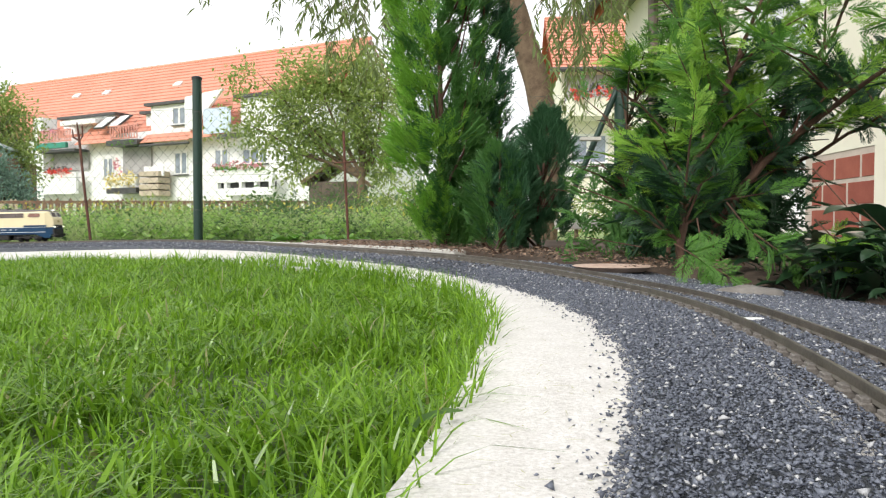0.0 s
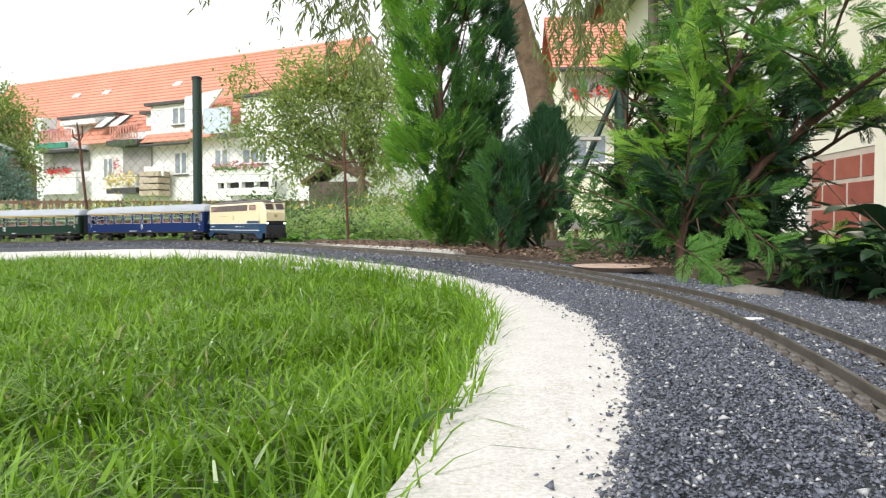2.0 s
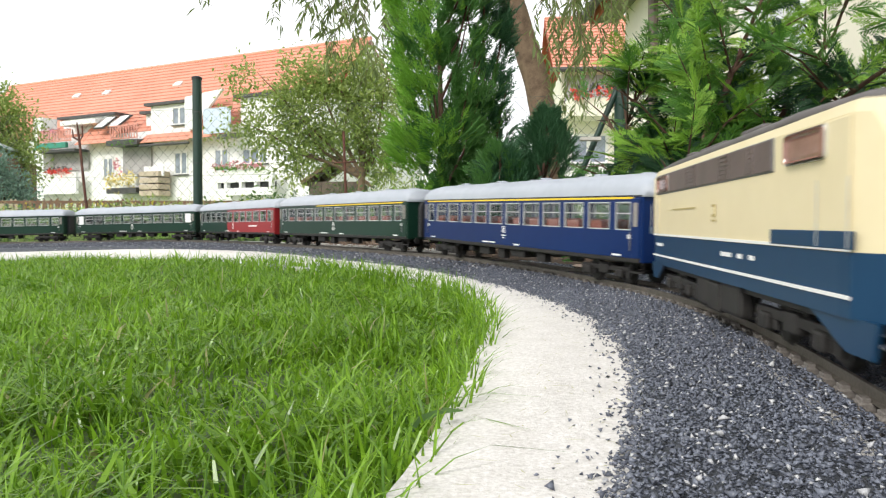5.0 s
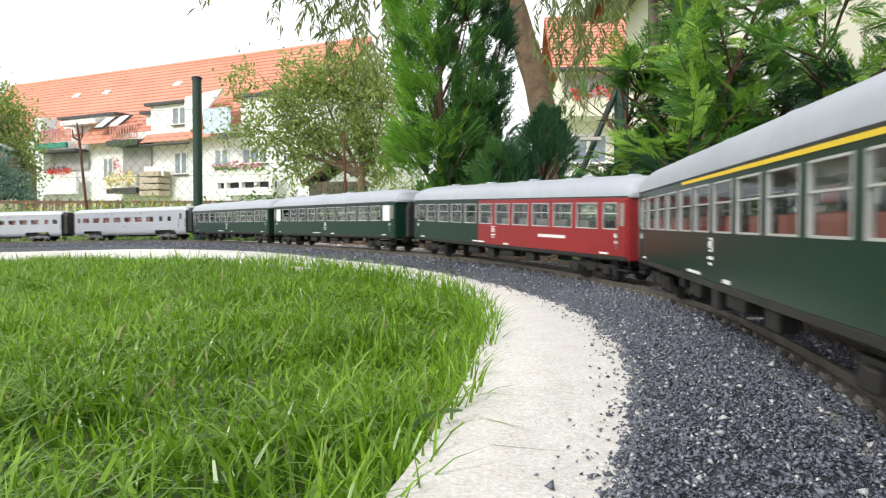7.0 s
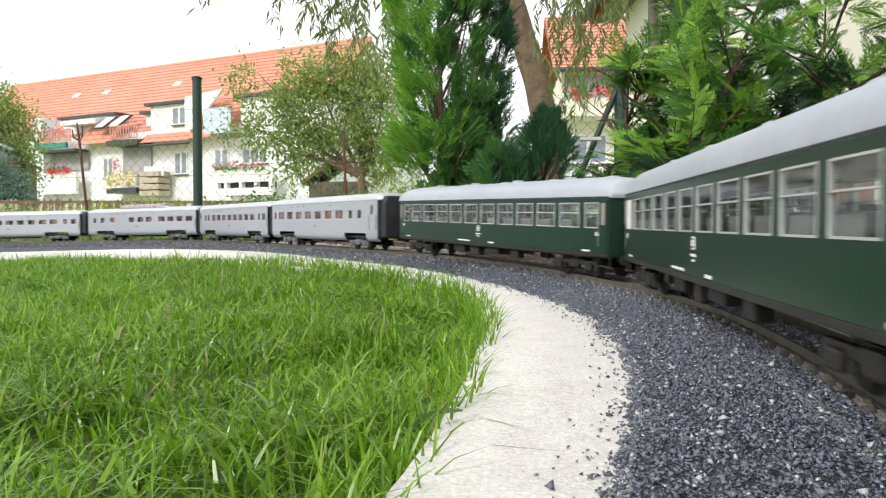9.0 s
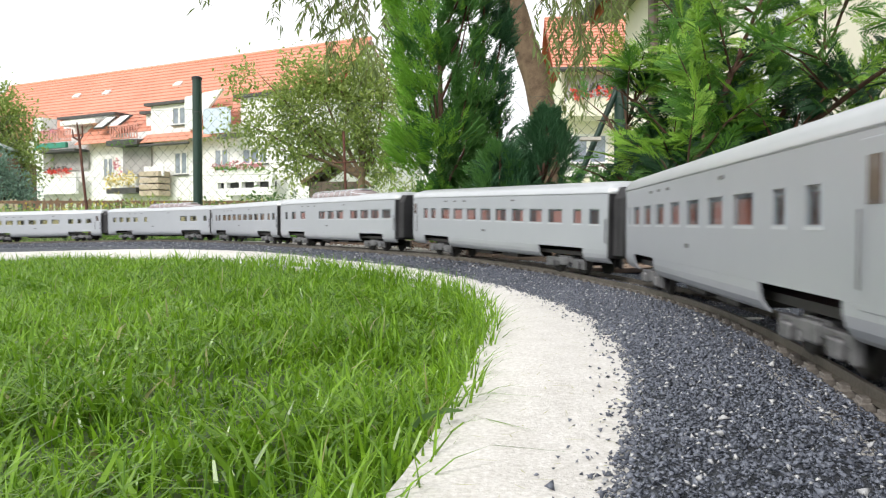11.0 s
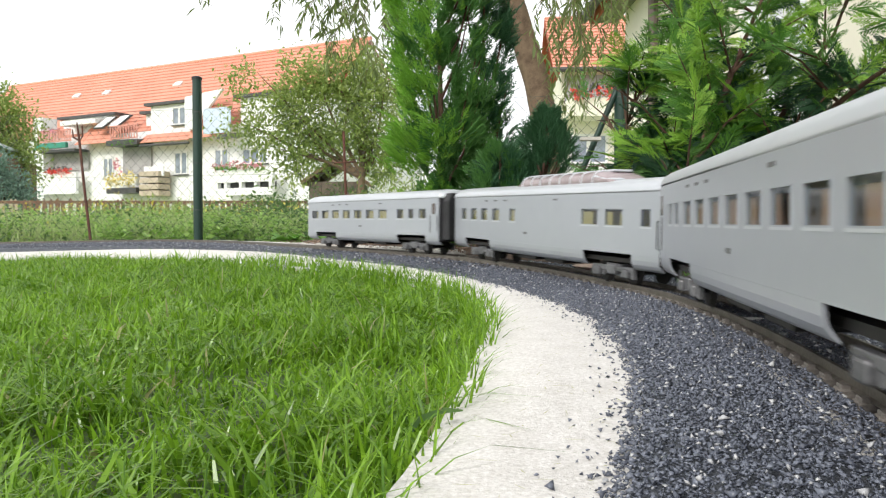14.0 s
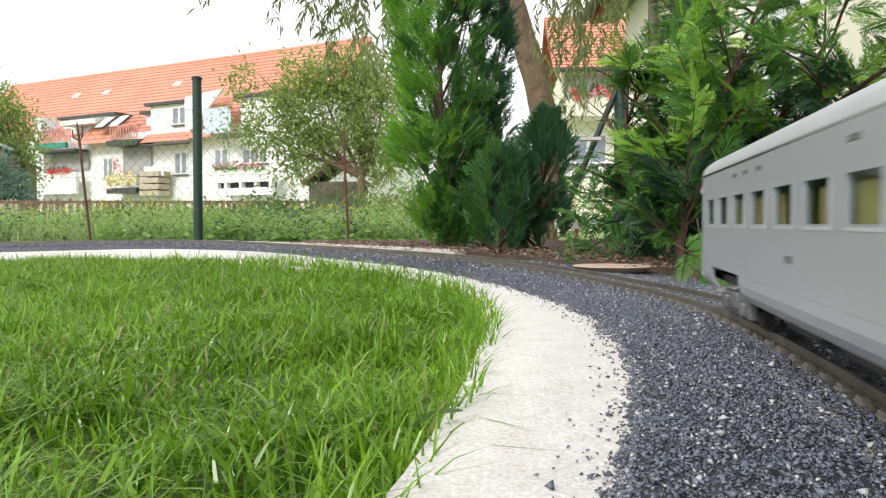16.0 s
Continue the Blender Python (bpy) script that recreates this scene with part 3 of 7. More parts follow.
# the skirt's section: out from the wall, height
SKIRT = [(0.0012, 0.0428), (0.0009, 0.036), (-0.0006, 0.030), (-0.0035, 0.0255), (-0.0075, 0.0225), (-0.0085, 0.0235), (-0.0055, 0.027), (-0.0028, 0.031), (-0.0014, 0.036), (-0.0012, 0.0428)]


def streamliner(name, label, windows, dome=None, seat="seat_red", tail=False, doors=((0.022, 1),), SL=0.730):
    """windows: shares of the length from the rear."""
    car = empty(name, pose(0, 0, 0), label, "railway coach", "silver cars of the model train")
    half = SH
    wz0, wz1 = 0.0795, 0.1035
    holes = [((a - 0.5) * SL, (b - 0.5) * SL, wz0, wz1) for a, b in windows]
    arches = [(-0.325 * SL - 0.062, -0.325 * SL + 0.062), (0.325 * SL - 0.062, 0.325 * SL + 0.062)]
    for sy in (-1, 1):
        y = sy * (half - 0.0012)
        bm = bmesh.new()
        side_panels(bm, y, 0.0024, 0.0429, 0.1265, -SL / 2 + 0.004, SL / 2 - 0.004, holes)
        part("side_wall", bm, M["silver"], car, "dull silver painted side")
        # lower skirt with cut-outs over the bogies, tucked under a little
        x = -SL / 2 + 0.004
        for a, b in arches + [(SL / 2 - 0.004, 0)]:
            bm = bmesh.new()
            loft(bm, [[(q, y + sy * o, z) for o, z in SKIRT] for q in (x, a)])
            part("skirt", bm, M["silver"], car)
            x = b
        for a, b, c, d in holes:
            car_window(car, (a + b) / 2, y, (c + d) / 2, b - a, d - c, None, M["silver"], 0.0011)
        for a, b, c, d in holes:
            bm = bmesh.new()
            box(bm, a - 0.0008, b + 0.0008, y + sy * 0.0012 - 0.0004, y + sy * 0.0012 + 0.0012, c - 0.0018, c + 0.0002)
            part("sill", bm, M["silver_roof"], car)
        for share, e in doors:
            xd = (share - 0.5) * SL
            bm = bmesh.new()
            box(bm, xd - 0.0135, xd + 0.0135, y + sy * 0.0012 - 0.0005, y + sy * 0.0012 + 0.0005, 0.040, 0.121, 0.0004)
            d = part("door", bm, M["silver"], car)
            bm = bmesh.new()
            box(bm, xd - 0.0065, xd + 0.0065, y + sy * 0.002 - 0.0004, y + sy * 0.002 + 0.0004, 0.090, 0.113, 0.0003)
            part("door_window", bm, M["cab_glass"], d, "dark narrow door window")
            bm = bmesh.new()
            tube(bm, [(xd + e * 0.0115, y + sy * 0.0035, 0.05), (xd + e * 0.0115, y + sy * 0.0035, 0.088)], 0.0007, 6)
            part("handrail", bm, M["steel"], d)
        bm = bmesh.new()
        tube(bm, [(SL / 2 - 0.007, y + sy * 0.0012, 0.052), (SL / 2 - 0.007, y + sy * 0.0034, 0.054), (SL / 2 - 0.007, y + sy * 0.0034, 0.086), (SL / 2 - 0.007, y + sy * 0.0012, 0.088)], 0.0008, 6)
        part("handrail", bm, M["iron"], car, "dark end handrail")
        for q in (0.24, 0.30, 0.36, 0.62):
            bar_sign(car, "lettering", (q - 0.5) * SL, y + sy * 0.0014, 0.117, 0.014, 0.0028, M["steel"])
        bar_sign(car, "lettering", -0.02, y + sy * 0.0014, 0.061, 0.014, 0.004, M["steel"])
    bm = bmesh.new()
    roof_shape(bm, SL, half, 0.1265, 0.0185, round_end=0.02)
    r = part("roof", bm, M["silver_roof"], car, "bright silver rounded roof", smooth=True)
    if dome:
        a, b = (dome[0] - 0.5) * SL, (dome[1] - 0.5) * SL
        def hump(bm, grow, zt, lo):
            secs = []
            for x, k in ((a - 0.004, 0.02), (a + 0.016, 0.85), (a + 0.024, 1.0), (b - 0.062, 1.0), (b - 0.045, 0.92), (b, 0.05)):
                row = []
                for i in range(13):
                    t = math.pi * i / 12
                    c, s_ = math.cos(t), math.sin(t)
                    row.append((x, (0.037 + grow) * math.copysign(abs(c) ** 0.6, c), lo + (zt - lo) * k * abs(s_) ** 0.55))
                secs.append(row)
            return loft(bm, secs)
        bm = bmesh.new()
        hump(bm, 0.0, 0.1590, 0.138)
        d = part("dome", bm, M["glass_dome"], r, "tinted glass observation dome", smooth=True)
        n = 7
        for i in range(n + 1):
            x = a + 0.024 + (b - 0.062 - a - 0.024) * i / n
            bm = bmesh.new()
            tube(bm, [(x, 0.0375 * math.copysign(abs(math.cos(t)) ** 0.6, math.cos(t)), 0.138 + 0.0213 * abs(math.sin(t)) ** 0.55) for t in [math.pi * k / 12 for k in range(13)]], 0.0011, 5)
            part("dome_rib", bm, M["silver_roof"], r)
        bm = bmesh.new()
        box(bm, a + 0.01, b - 0.04, -0.016, 0.016, 0.1570, 0.1603, 0.001)
        tube(bm, [(b - 0.06, -0.034, 0.15), (b - 0.03, -0.034, 0.145), (b, -0.025, 0.1445)], 0.002, 6)
        tube(bm, [(b - 0.06, 0.034, 0.15), (b - 0.03, 0.034, 0.145), (b, 0.025, 0.1445)], 0.002, 6)
        part("dome_cap", bm, M["silver_roof"], r)
    for e in (-1, 1):
        xe = e * (SL / 2 - 0.003)
        bm = bmesh.new()
        box(bm, xe - 0.002, xe + 0.002, -half, half, 0.03, 0.1265, 0.0015)
        part("end_wall", bm, M["silver"] if (tail and e < 0) else M["black"], car)
        bm = bmesh.new()
        loft(bm, [[(xe + e * d, yy * k, zz) for yy, zz in ((-0.041, 0.035), (-0.041, 0.118), (-0.032, 0.135), (0.032, 0.135), (0.041, 0.118), (0.041, 0.035))]
                  for d, k in ((0, 1), (0.004, 1.0), (0.008, 0.95), (0.014, 0.97), (0.022, 0.93))] if not (tail and e < 0) else
             [[(xe + e * d, yy, zz) for yy, zz in ((-0.016, 0.045), (-0.016, 0.112), (0.016, 0.112), (0.016, 0.045))] for d in (0, 0.004)])
        part("diaphragm", bm, M["black"], car, "black rubber end diaphragm")
    if tail:
        for sy in (-1, 1):
            bm = bmesh.new()
            tube(bm, [(-SL / 2 + 0.004, sy * 0.044, 0.113), (-SL / 2 - 0.009, sy * 0.044, 0.113)], [0.004, 0.0048], 12)
            part("marker_lamp", bm, M["lens"], car, "white marker lamp")
    bm = bmesh.new()
    box(bm, -SL / 2 + 0.01, SL / 2 - 0.01, -0.038, 0.038, 0.030, 0.036)
    for x, w in ((-0.04, 0.07), (0.06, 0.06)):
        box(bm, x - w / 2, x + w / 2, -0.036, 0.036, 0.016, 0.03, 0.002)
    part("underframe", bm, M["iron"], car)
    seats(car, -SL / 2 + 0.07, SL / 2 - 0.06, 0.0525, M[seat], z0=0.046, high=0.054)
    for e in (-1, 1):
        bogie(car, e * 0.325 * SL, 0.07, M["steel"])
    return car


M["glass_dome"] = mat("dome_glass", (0.22, 0.18, 0.18), (0.40, 0.33, 0.34), 0.12, scale=40)


# diesel locomotive
def locomotive():
    car = empty("diesel_locomotive", pose(0, 0, 0), "cream and ocean-blue model diesel locomotive with dark grey roof", "locomotive")
    L, half = 0.65, 0.0475
    nose = L / 2
    def ring(x, yw, z0, z1):
        return [(x, -yw, z0), (x, -yw, z1), (x, yw, z1), (x, yw, z0)]
    # lower blue body
    bm = bmesh.new()
    sec = []
    for x, k in ((-nose, 0.70), (-nose + 0.010, 0.80), (-nose + 0.036, 0.99), (-nose + 0.05, 1), (nose - 0.05, 1), (nose - 0.036, 0.99), (nose - 0.010, 0.80), (nose, 0.70)):
        sec.append(ring(x, half * k, 0.036, 0.066))
    loft(bm, sec)
    part("lower_body", bm, M["petrol"], car, "ocean-blue lower body band")
    # cream upper body with raked cab ends
    bm = bmesh.new()
    sec = []
    for e in (-1, 1):
        rows = [(nose - 0.001, 0.71, 0.066, 0.1015, 0.0), (nose - 0.004, 0.75, 0.066, 0.106, 0.0), (nose - 0.024, 0.90, 0.066, 0.1335, 0.0), (nose - 0.036, 0.985, 0.066, 0.1345, 0), (nose - 0.05, 1, 0.066, 0.1345, 0)]
        pts = []
        for d, k, z0, z1, _ in rows:
            x = e * d
            pts.append([(x, -half * k, z0), (x, -half * k, z1 - 0.006), (x, -half * k * 0.93, z1), (x, half * k * 0.93, z1), (x, half * k, z1 - 0.006), (x, half * k, z0)])
        sec = sec + (pts if e < 0 else pts[::-1])
    loft(bm, sec)
    part("upper_body", bm, M["cream"], car, "cream upper body with rounded cab ends")
    # roof
    bm = bmesh.new()
    secs = []
    for x, k, zt in ((-nose + 0.03, 0.7, 0.1345), (-nose + 0.05, 0.9, 0.1425), (-nose + 0.12, 0.94, 0.1445), (nose - 0.12, 0.94, 0.1445), (nose - 0.05, 0.9, 0.1425), (nose - 0.02, 0.72, 0.1345)):
        secs.append([(x, half * k * math.cos(t), 0.1335 + (zt - 0.1335) * abs(math.sin(t)) ** 0.7) for t in [math.pi * i / 10 for i in range(11)]])
    loft(bm, secs)
    r = part("roof", bm, M["dark_roof"], car, "dark grey rounded roof", smooth=True)
    for x, w, h in ((-0.12, 0.10, 0.004), (0.02, 0.06, 0.005), (0.12, 0.05, 0.003), (-0.22, 0.03, 0.005)):
        bm = bmesh.new()
        box(bm, x - w / 2, x + w / 2, -0.022, 0.022, 0.141, 0.1445 + h, 0.002)
        part("roof_hatch", bm, M["dark_roof"], r)
    for sy in (-1, 1):
        y = sy * half
        # white lines
        for z, h in ((0.0672, 0.0018), (0.0455, 0.0018)):
            bm = bmesh.new()
            box(bm, -nose + 0.035, nose - 0.035, y + sy * 0.0004 - 0.0005, y + sy * 0.0004 + 0.0005, z - h / 2, z + h / 2)
            part("white_line", bm, M["white"], car)
        # ventilation band of the machine room
        bm = bmesh.new()
        box(bm, -0.272, 0.167, y - 0.001, y + 0.0011, 0.1085, 0.1285, 0.0008)
        band = part("vent_band", bm, M["steel"], car, "framed ventilation band")
        edges = [-0.27, -0.225, -0.205, -0.10, -0.06, 0.03, 0.06, 0.11, 0.125, 0.165]
        for i, (a, b) in enumerate(zip(edges, edges[1:])):
            bm = bmesh.new()
            box(bm, a + 0.0012, b - 0.0012, y + sy * 0.001 - 0.0006, y + sy * 0.001 + 0.0008, 0.1095, 0.1275, 0.0004)
            if i in (1, 3, 5, 7):
                for k in range(6):
                    z = 0.111 + k * 0.003
                    box(bm, a + 0.002, b - 0.002, y + sy * 0.0016 - 0.0006, y + sy * 0.0016 + 0.0006, z, z + 0.0014)
            part("vent_panel", bm, M["grille"], band)
        # cab side windows and doors
        for e in (-1, 1):
            xw = e * 0.226
            bm = bmesh.new()
            box(bm, xw - 0.0325, xw + 0.0325, y - 0.001, y + 0.0007, 0.11, 0.1268, 0.003)
            f = part("cab_window", bm, M["frame"], car)
            bm = bmesh.new()
            box(bm, xw - 0.031, xw + 0.031, y + sy * 0.0012 - 0.0006, y + sy * 0.0012 + 0.0006, 0.111, 0.1255, 0.003)
            part("pane", bm, M["side_glass"], f)
            bm = bmesh.new()
            xd = e * 0.272
            box(bm, xd - 0.017, xd + 0.017, y + sy * 0.0003 - 0.0005, y + sy * 0.0003 + 0.0007, 0.068, 0.1275, 0.0005)
            d = part("cab_door", bm, M["cream"], car)
            for q in (-1, 1):
                bm = bmesh.new()
                tube(bm, [(xd + q * 0.021, y + sy * 0.003, 0.068), (xd + q * 0.021, y + sy * 0.003, 0.1)], 0.00035, 5)
                part("handrail", bm, M["frame"], d)
            bm = bmesh.new()
            a, b = (0.165, 0.295) if e > 0 else (-0.32, -0.29)
            box(bm, a, b, y + sy * 0.0008 - 0.0006, y + sy * 0.0008 + 0.0006, 0.0672, 0.0755, 0.0004)
            part("blue_panel", bm, M["petrol"], car)
        bar_sign(car, "emblem", 0.008, y + sy * 0.0005, 0.0885, 0.012, 0.0095, M["seat_tan"])
        bar_sign(car, "emblem", 0.008, y + sy * 0.001, 0.0885, 0.008, 0.0055, M["cream"])
        bar_sign(car, "lettering", 0.008, y + sy * 0.0005, 0.081, 0.014, 0.0016, M["seat_tan"])
        bar_sign(car, "rain_strip", -0.12, y + sy * 0.0005, 0.092, 0.11, 0.0012, M["seat_tan"])
        for x, w in ((-0.25, 0.04), (0.05, 0.03), (0.09, 0.012), (0.12, 0.012)):
            bar_sign(car, "lettering", x, y + sy * 0.0005, 0.057, w, 0.003, M["white"])
        # skirts, tank and steps
        for e in (-1, 1):
            bm = bmesh.new()
            x = e * (nose - 0.045)
            loft(bm, [[(x - e * 0.05, y * q, 0.0365), (x + e * 0.036, y * q * 0.97, 0.0365), (x + e * 0.03, y * q * 0.96, 0.02), (x, y * q * 0.97, 0.02)] for q in (0.98, 0.93)])
            part("skirt", bm, M["petrol"], car)
    for e in (-1, 1):
        # windscreens, lamps, buffer beam
        for sy in (-1, 1):
            bm = bmesh.new()
            tilt = pose(e * (nose - 0.0135), sy * 0.0185, 0.1195, 0, e * -36, e * sy * 4)
            box(bm, -0.0012, 0.0012, -0.0158, 0.0158, -0.0125, 0.0125, 0.001, tilt)
            f = part("windscreen", bm, M["frame"], car)
            bm = bmesh.new()
            box(bm, -0.0022, 0.0022, -0.0140, 0.0140, -0.0110, 0.0110, 0.0008, tilt)
            part("pane", bm, M["cab_glass"], f)
            bm = bmesh.new()
            tube(bm, [(e * (nose - 0.006), sy * 0.031, 0.068), (e * (nose + 0.003), sy * 0.031, 0.068)], 0.0034, 14)
            h = part("headlight", bm, M["frame"], car)
            bm = bmesh.new()
            tube(bm, [(e * (nose + 0.003), sy * 0.031, 0.068), (e * (nose + 0.0042), sy * 0.031, 0.068)], 0.0026, 14)
            part("lens", bm, M["headlamp"] if e > 0 else M["lens"], h)
        bm = bmesh.new()
        tube(bm, [(e * (nose - 0.04), 0, 0.139), (e * (nose - 0.028), 0, 0.1385)], 0.0040, 14)
        h = part("headlight", bm, M["frame"], car)
        bm = bmesh.new()
        tube(bm, [(e * (nose - 0.028), 0, 0.1385), (e * (nose - 0.0268), 0, 0.1385)], 0.0033, 14)
        part("lens", bm, M["headlamp"] if e > 0 else M["lens"], h)
        bm = bmesh.new()
        box(bm, e * (nose - 0.009) - 0.0105, e * (nose - 0.009) + 0.0105, -0.034, 0.034, 0.062, 0.0755, 0.002)
        part("lamp_panel", bm, M["iron"], car, "black band between the headlights")
        # beam drawn tall and black, putting in the shade of the lower nose
        bm = bmesh.new()
        box(bm, e * (nose - 0.004) - 0.006, e * (nose - 0.004) + 0.006, -0.036, 0.036, 0.022, 0.0595, 0.0015)
        tube(bm, [(e * nose, 0, 0.03), (e * (nose + 0.014), 0, 0.03)], 0.004, 8)
        for sy in (-1, 1):
            tube(bm, [(e * (nose + 0.002), sy * 0.012, 0.036), (e * (nose + 0.005), sy * 0.013, 0.022), (e * (nose + 0.002), sy * 0.014, 0.012)], 0.0016, 6)
        part("buffer_beam", bm, M["black"], car, "black buffer beam with hoses, drawn high for the nose's shade")
        buffers(car, e * (nose + 0.016), e)
        bm = bmesh.new()
        box(bm, e * (nose + 0.0004) - 0.0006, e * (nose + 0.0004) + 0.0006, -0.006, 0.006, 0.0865, 0.096, 0.0003)
        part("emblem", bm, M["seat_tan"], car)
    bm = bmesh.new()
    box(bm, -nose + 0.02, nose - 0.02, -0.04, 0.04, 0.031, 0.037)
    part("underframe", bm, M["iron"], car)
    for sy in (-1, 1):
        bm = bmesh.new()
        box(bm, -0.075, 0.075, sy * 0.038 - 0.006, sy * 0.038 + 0.006, 0.013, 0.036, 0.003)
        box(bm, -0.02, 0.02, sy * 0.042 - 0.004, sy * 0.042 + 0.004, 0.012, 0.034, 0.002)
        part("fuel_tank", bm, M["iron"], car)
    # the body is a little shorter and taller than its drawing
    for o in car.children_recursive:
        o.data.transform(Matrix.Diagonal((0.925, 1, 1, 1)))
        o.matrix_basis = Matrix.Translation((o.matrix_basis.translation.x * -0.075, 0, 0)) @ o.matrix_basis
    for o in car.children:
        o.matrix_basis = Matrix.Translation((0, 0, -0.0055)) @ Matrix.Diagonal((1, 1, 1.10, 1)) @ o.matrix_basis
    for e in (-1, 1):
        bogie(car, e * 0.165, 0.095, M["iron"])
    return car


hl = M["headlamp"] = mat("lit_headlamp", (0.95, 0.93, 0.85), (1, 0.98, 0.9), 0.2, scale=20)
hl.node_tree.nodes["Principled BSDF"].inputs["Emission Color"].default_value = (1, 0.93, 0.8, 1)
hl.node_tree.nodes["Principled BSDF"].inputs["Emission Strength"].default_value = 4.0

W_COACH_C = [(0.085, 0.117), (0.139, 0.174)] + [(0.212 + i * 0.081, 0.212 + i * 0.081 + 0.056) for i in range(8)] + [(0.875, 0.907), (0.932, 0.967)]
W_DOME_D = [(0.056, 0.085), (0.130, 0.172), (0.221, 0.270), (0.401, 0.460), (0.483, 0.538), (0.559, 0.617), (0.672, 0.730), (0.752, 0.811), (0.831, 0.887), (0.908, 0.967)]
W_TAIL_A = [(0.045 + i * 0.0935, 0.045 + i * 0.0935 + 0.062) for i in range(7)] + [(0.735, 0.781), (0.811, 0.843), (0.876, 0.920)]
W_DOME_B = [(0.060, 0.098), (0.129, 0.175), (0.202, 0.247), (0.278, 0.325), (0.384, 0.417), (0.731, 0.794), (0.820, 0.881), (0.938, 0.968)]
W_COACH_F = [(0.035, 0.058)] + [(0.085 + i * 0.0965, 0.085 + i * 0.0965 + 0.062) for i in range(7)] + [(0.775, 0.805), (0.845, 0.875)]

loco = locomotive()
TRAIN = [
    (loco, 4.322, 0.33),
    (express_coach("express_coach", M["blue"], "cobalt blue express coach with yellow line and grey roof", stripe=(0.03, 0.97), interior="seat_red"), 5.079, 0.615),
    (express_coach("express_coach", M["green"], "bottle green coach with a yellow line over half its side", stripe=(0.36, 0.97), interior="seat_red"), 5.932, 0.615),
    (express_coach("dining_coach", M["green"], "half red and half green buffet coach with grey roof", front_red=True, interior="seat_grey"), 6.799, 0.615),
    (express_coach("express_coach", M["green"], "bottle green coach with white panels beside its doors", white_doors=True), 7.661, 0.615),
    (express_coach("express_coach", M["green"], "plain bottle green coach with grey roof"), 8.538, 0.615),
    (streamliner("streamliner_coach", "silver streamlined coach with eleven windows", W_COACH_F, doors=((0.955, -1),)), 9.383, 0.45),
    (streamliner("streamliner_coach", "silver streamlined coach with red seats inside", W_COACH_C), 10.192, 0.45),
    (streamliner("dome_car", "silver streamlined dome car with tinted roof dome", W_DOME_D, dome=(0.28, 0.73), doors=()), 10.976, 0.45),
    (streamliner("streamliner_coach", "silver streamlined coach with orange seats behind the windows", W_COACH_C, seat="seat_orange"), 11.758, 0.45),
    (streamliner("dome_car", "silver streamlined dome car with blank middle side", W_DOME_B, dome=(0.39, 0.83), seat="seat_tan", doors=()), 12.532, 0.45),
    (streamliner("tail_car", "silver streamlined tail car with white marker lamps", W_TAIL_A, seat="seat_tan", tail=True, doors=((0.965, -1),), SL=0.692), 13.282, 0.45),
]

# ---- fence, stakes and edging behind the track ----
FENCE = [(-5.2, 4.76), (-3.3, 4.35), (-1.263, 3.9), (0.808, 3.45)]
FLOOR_BACK = 0.03


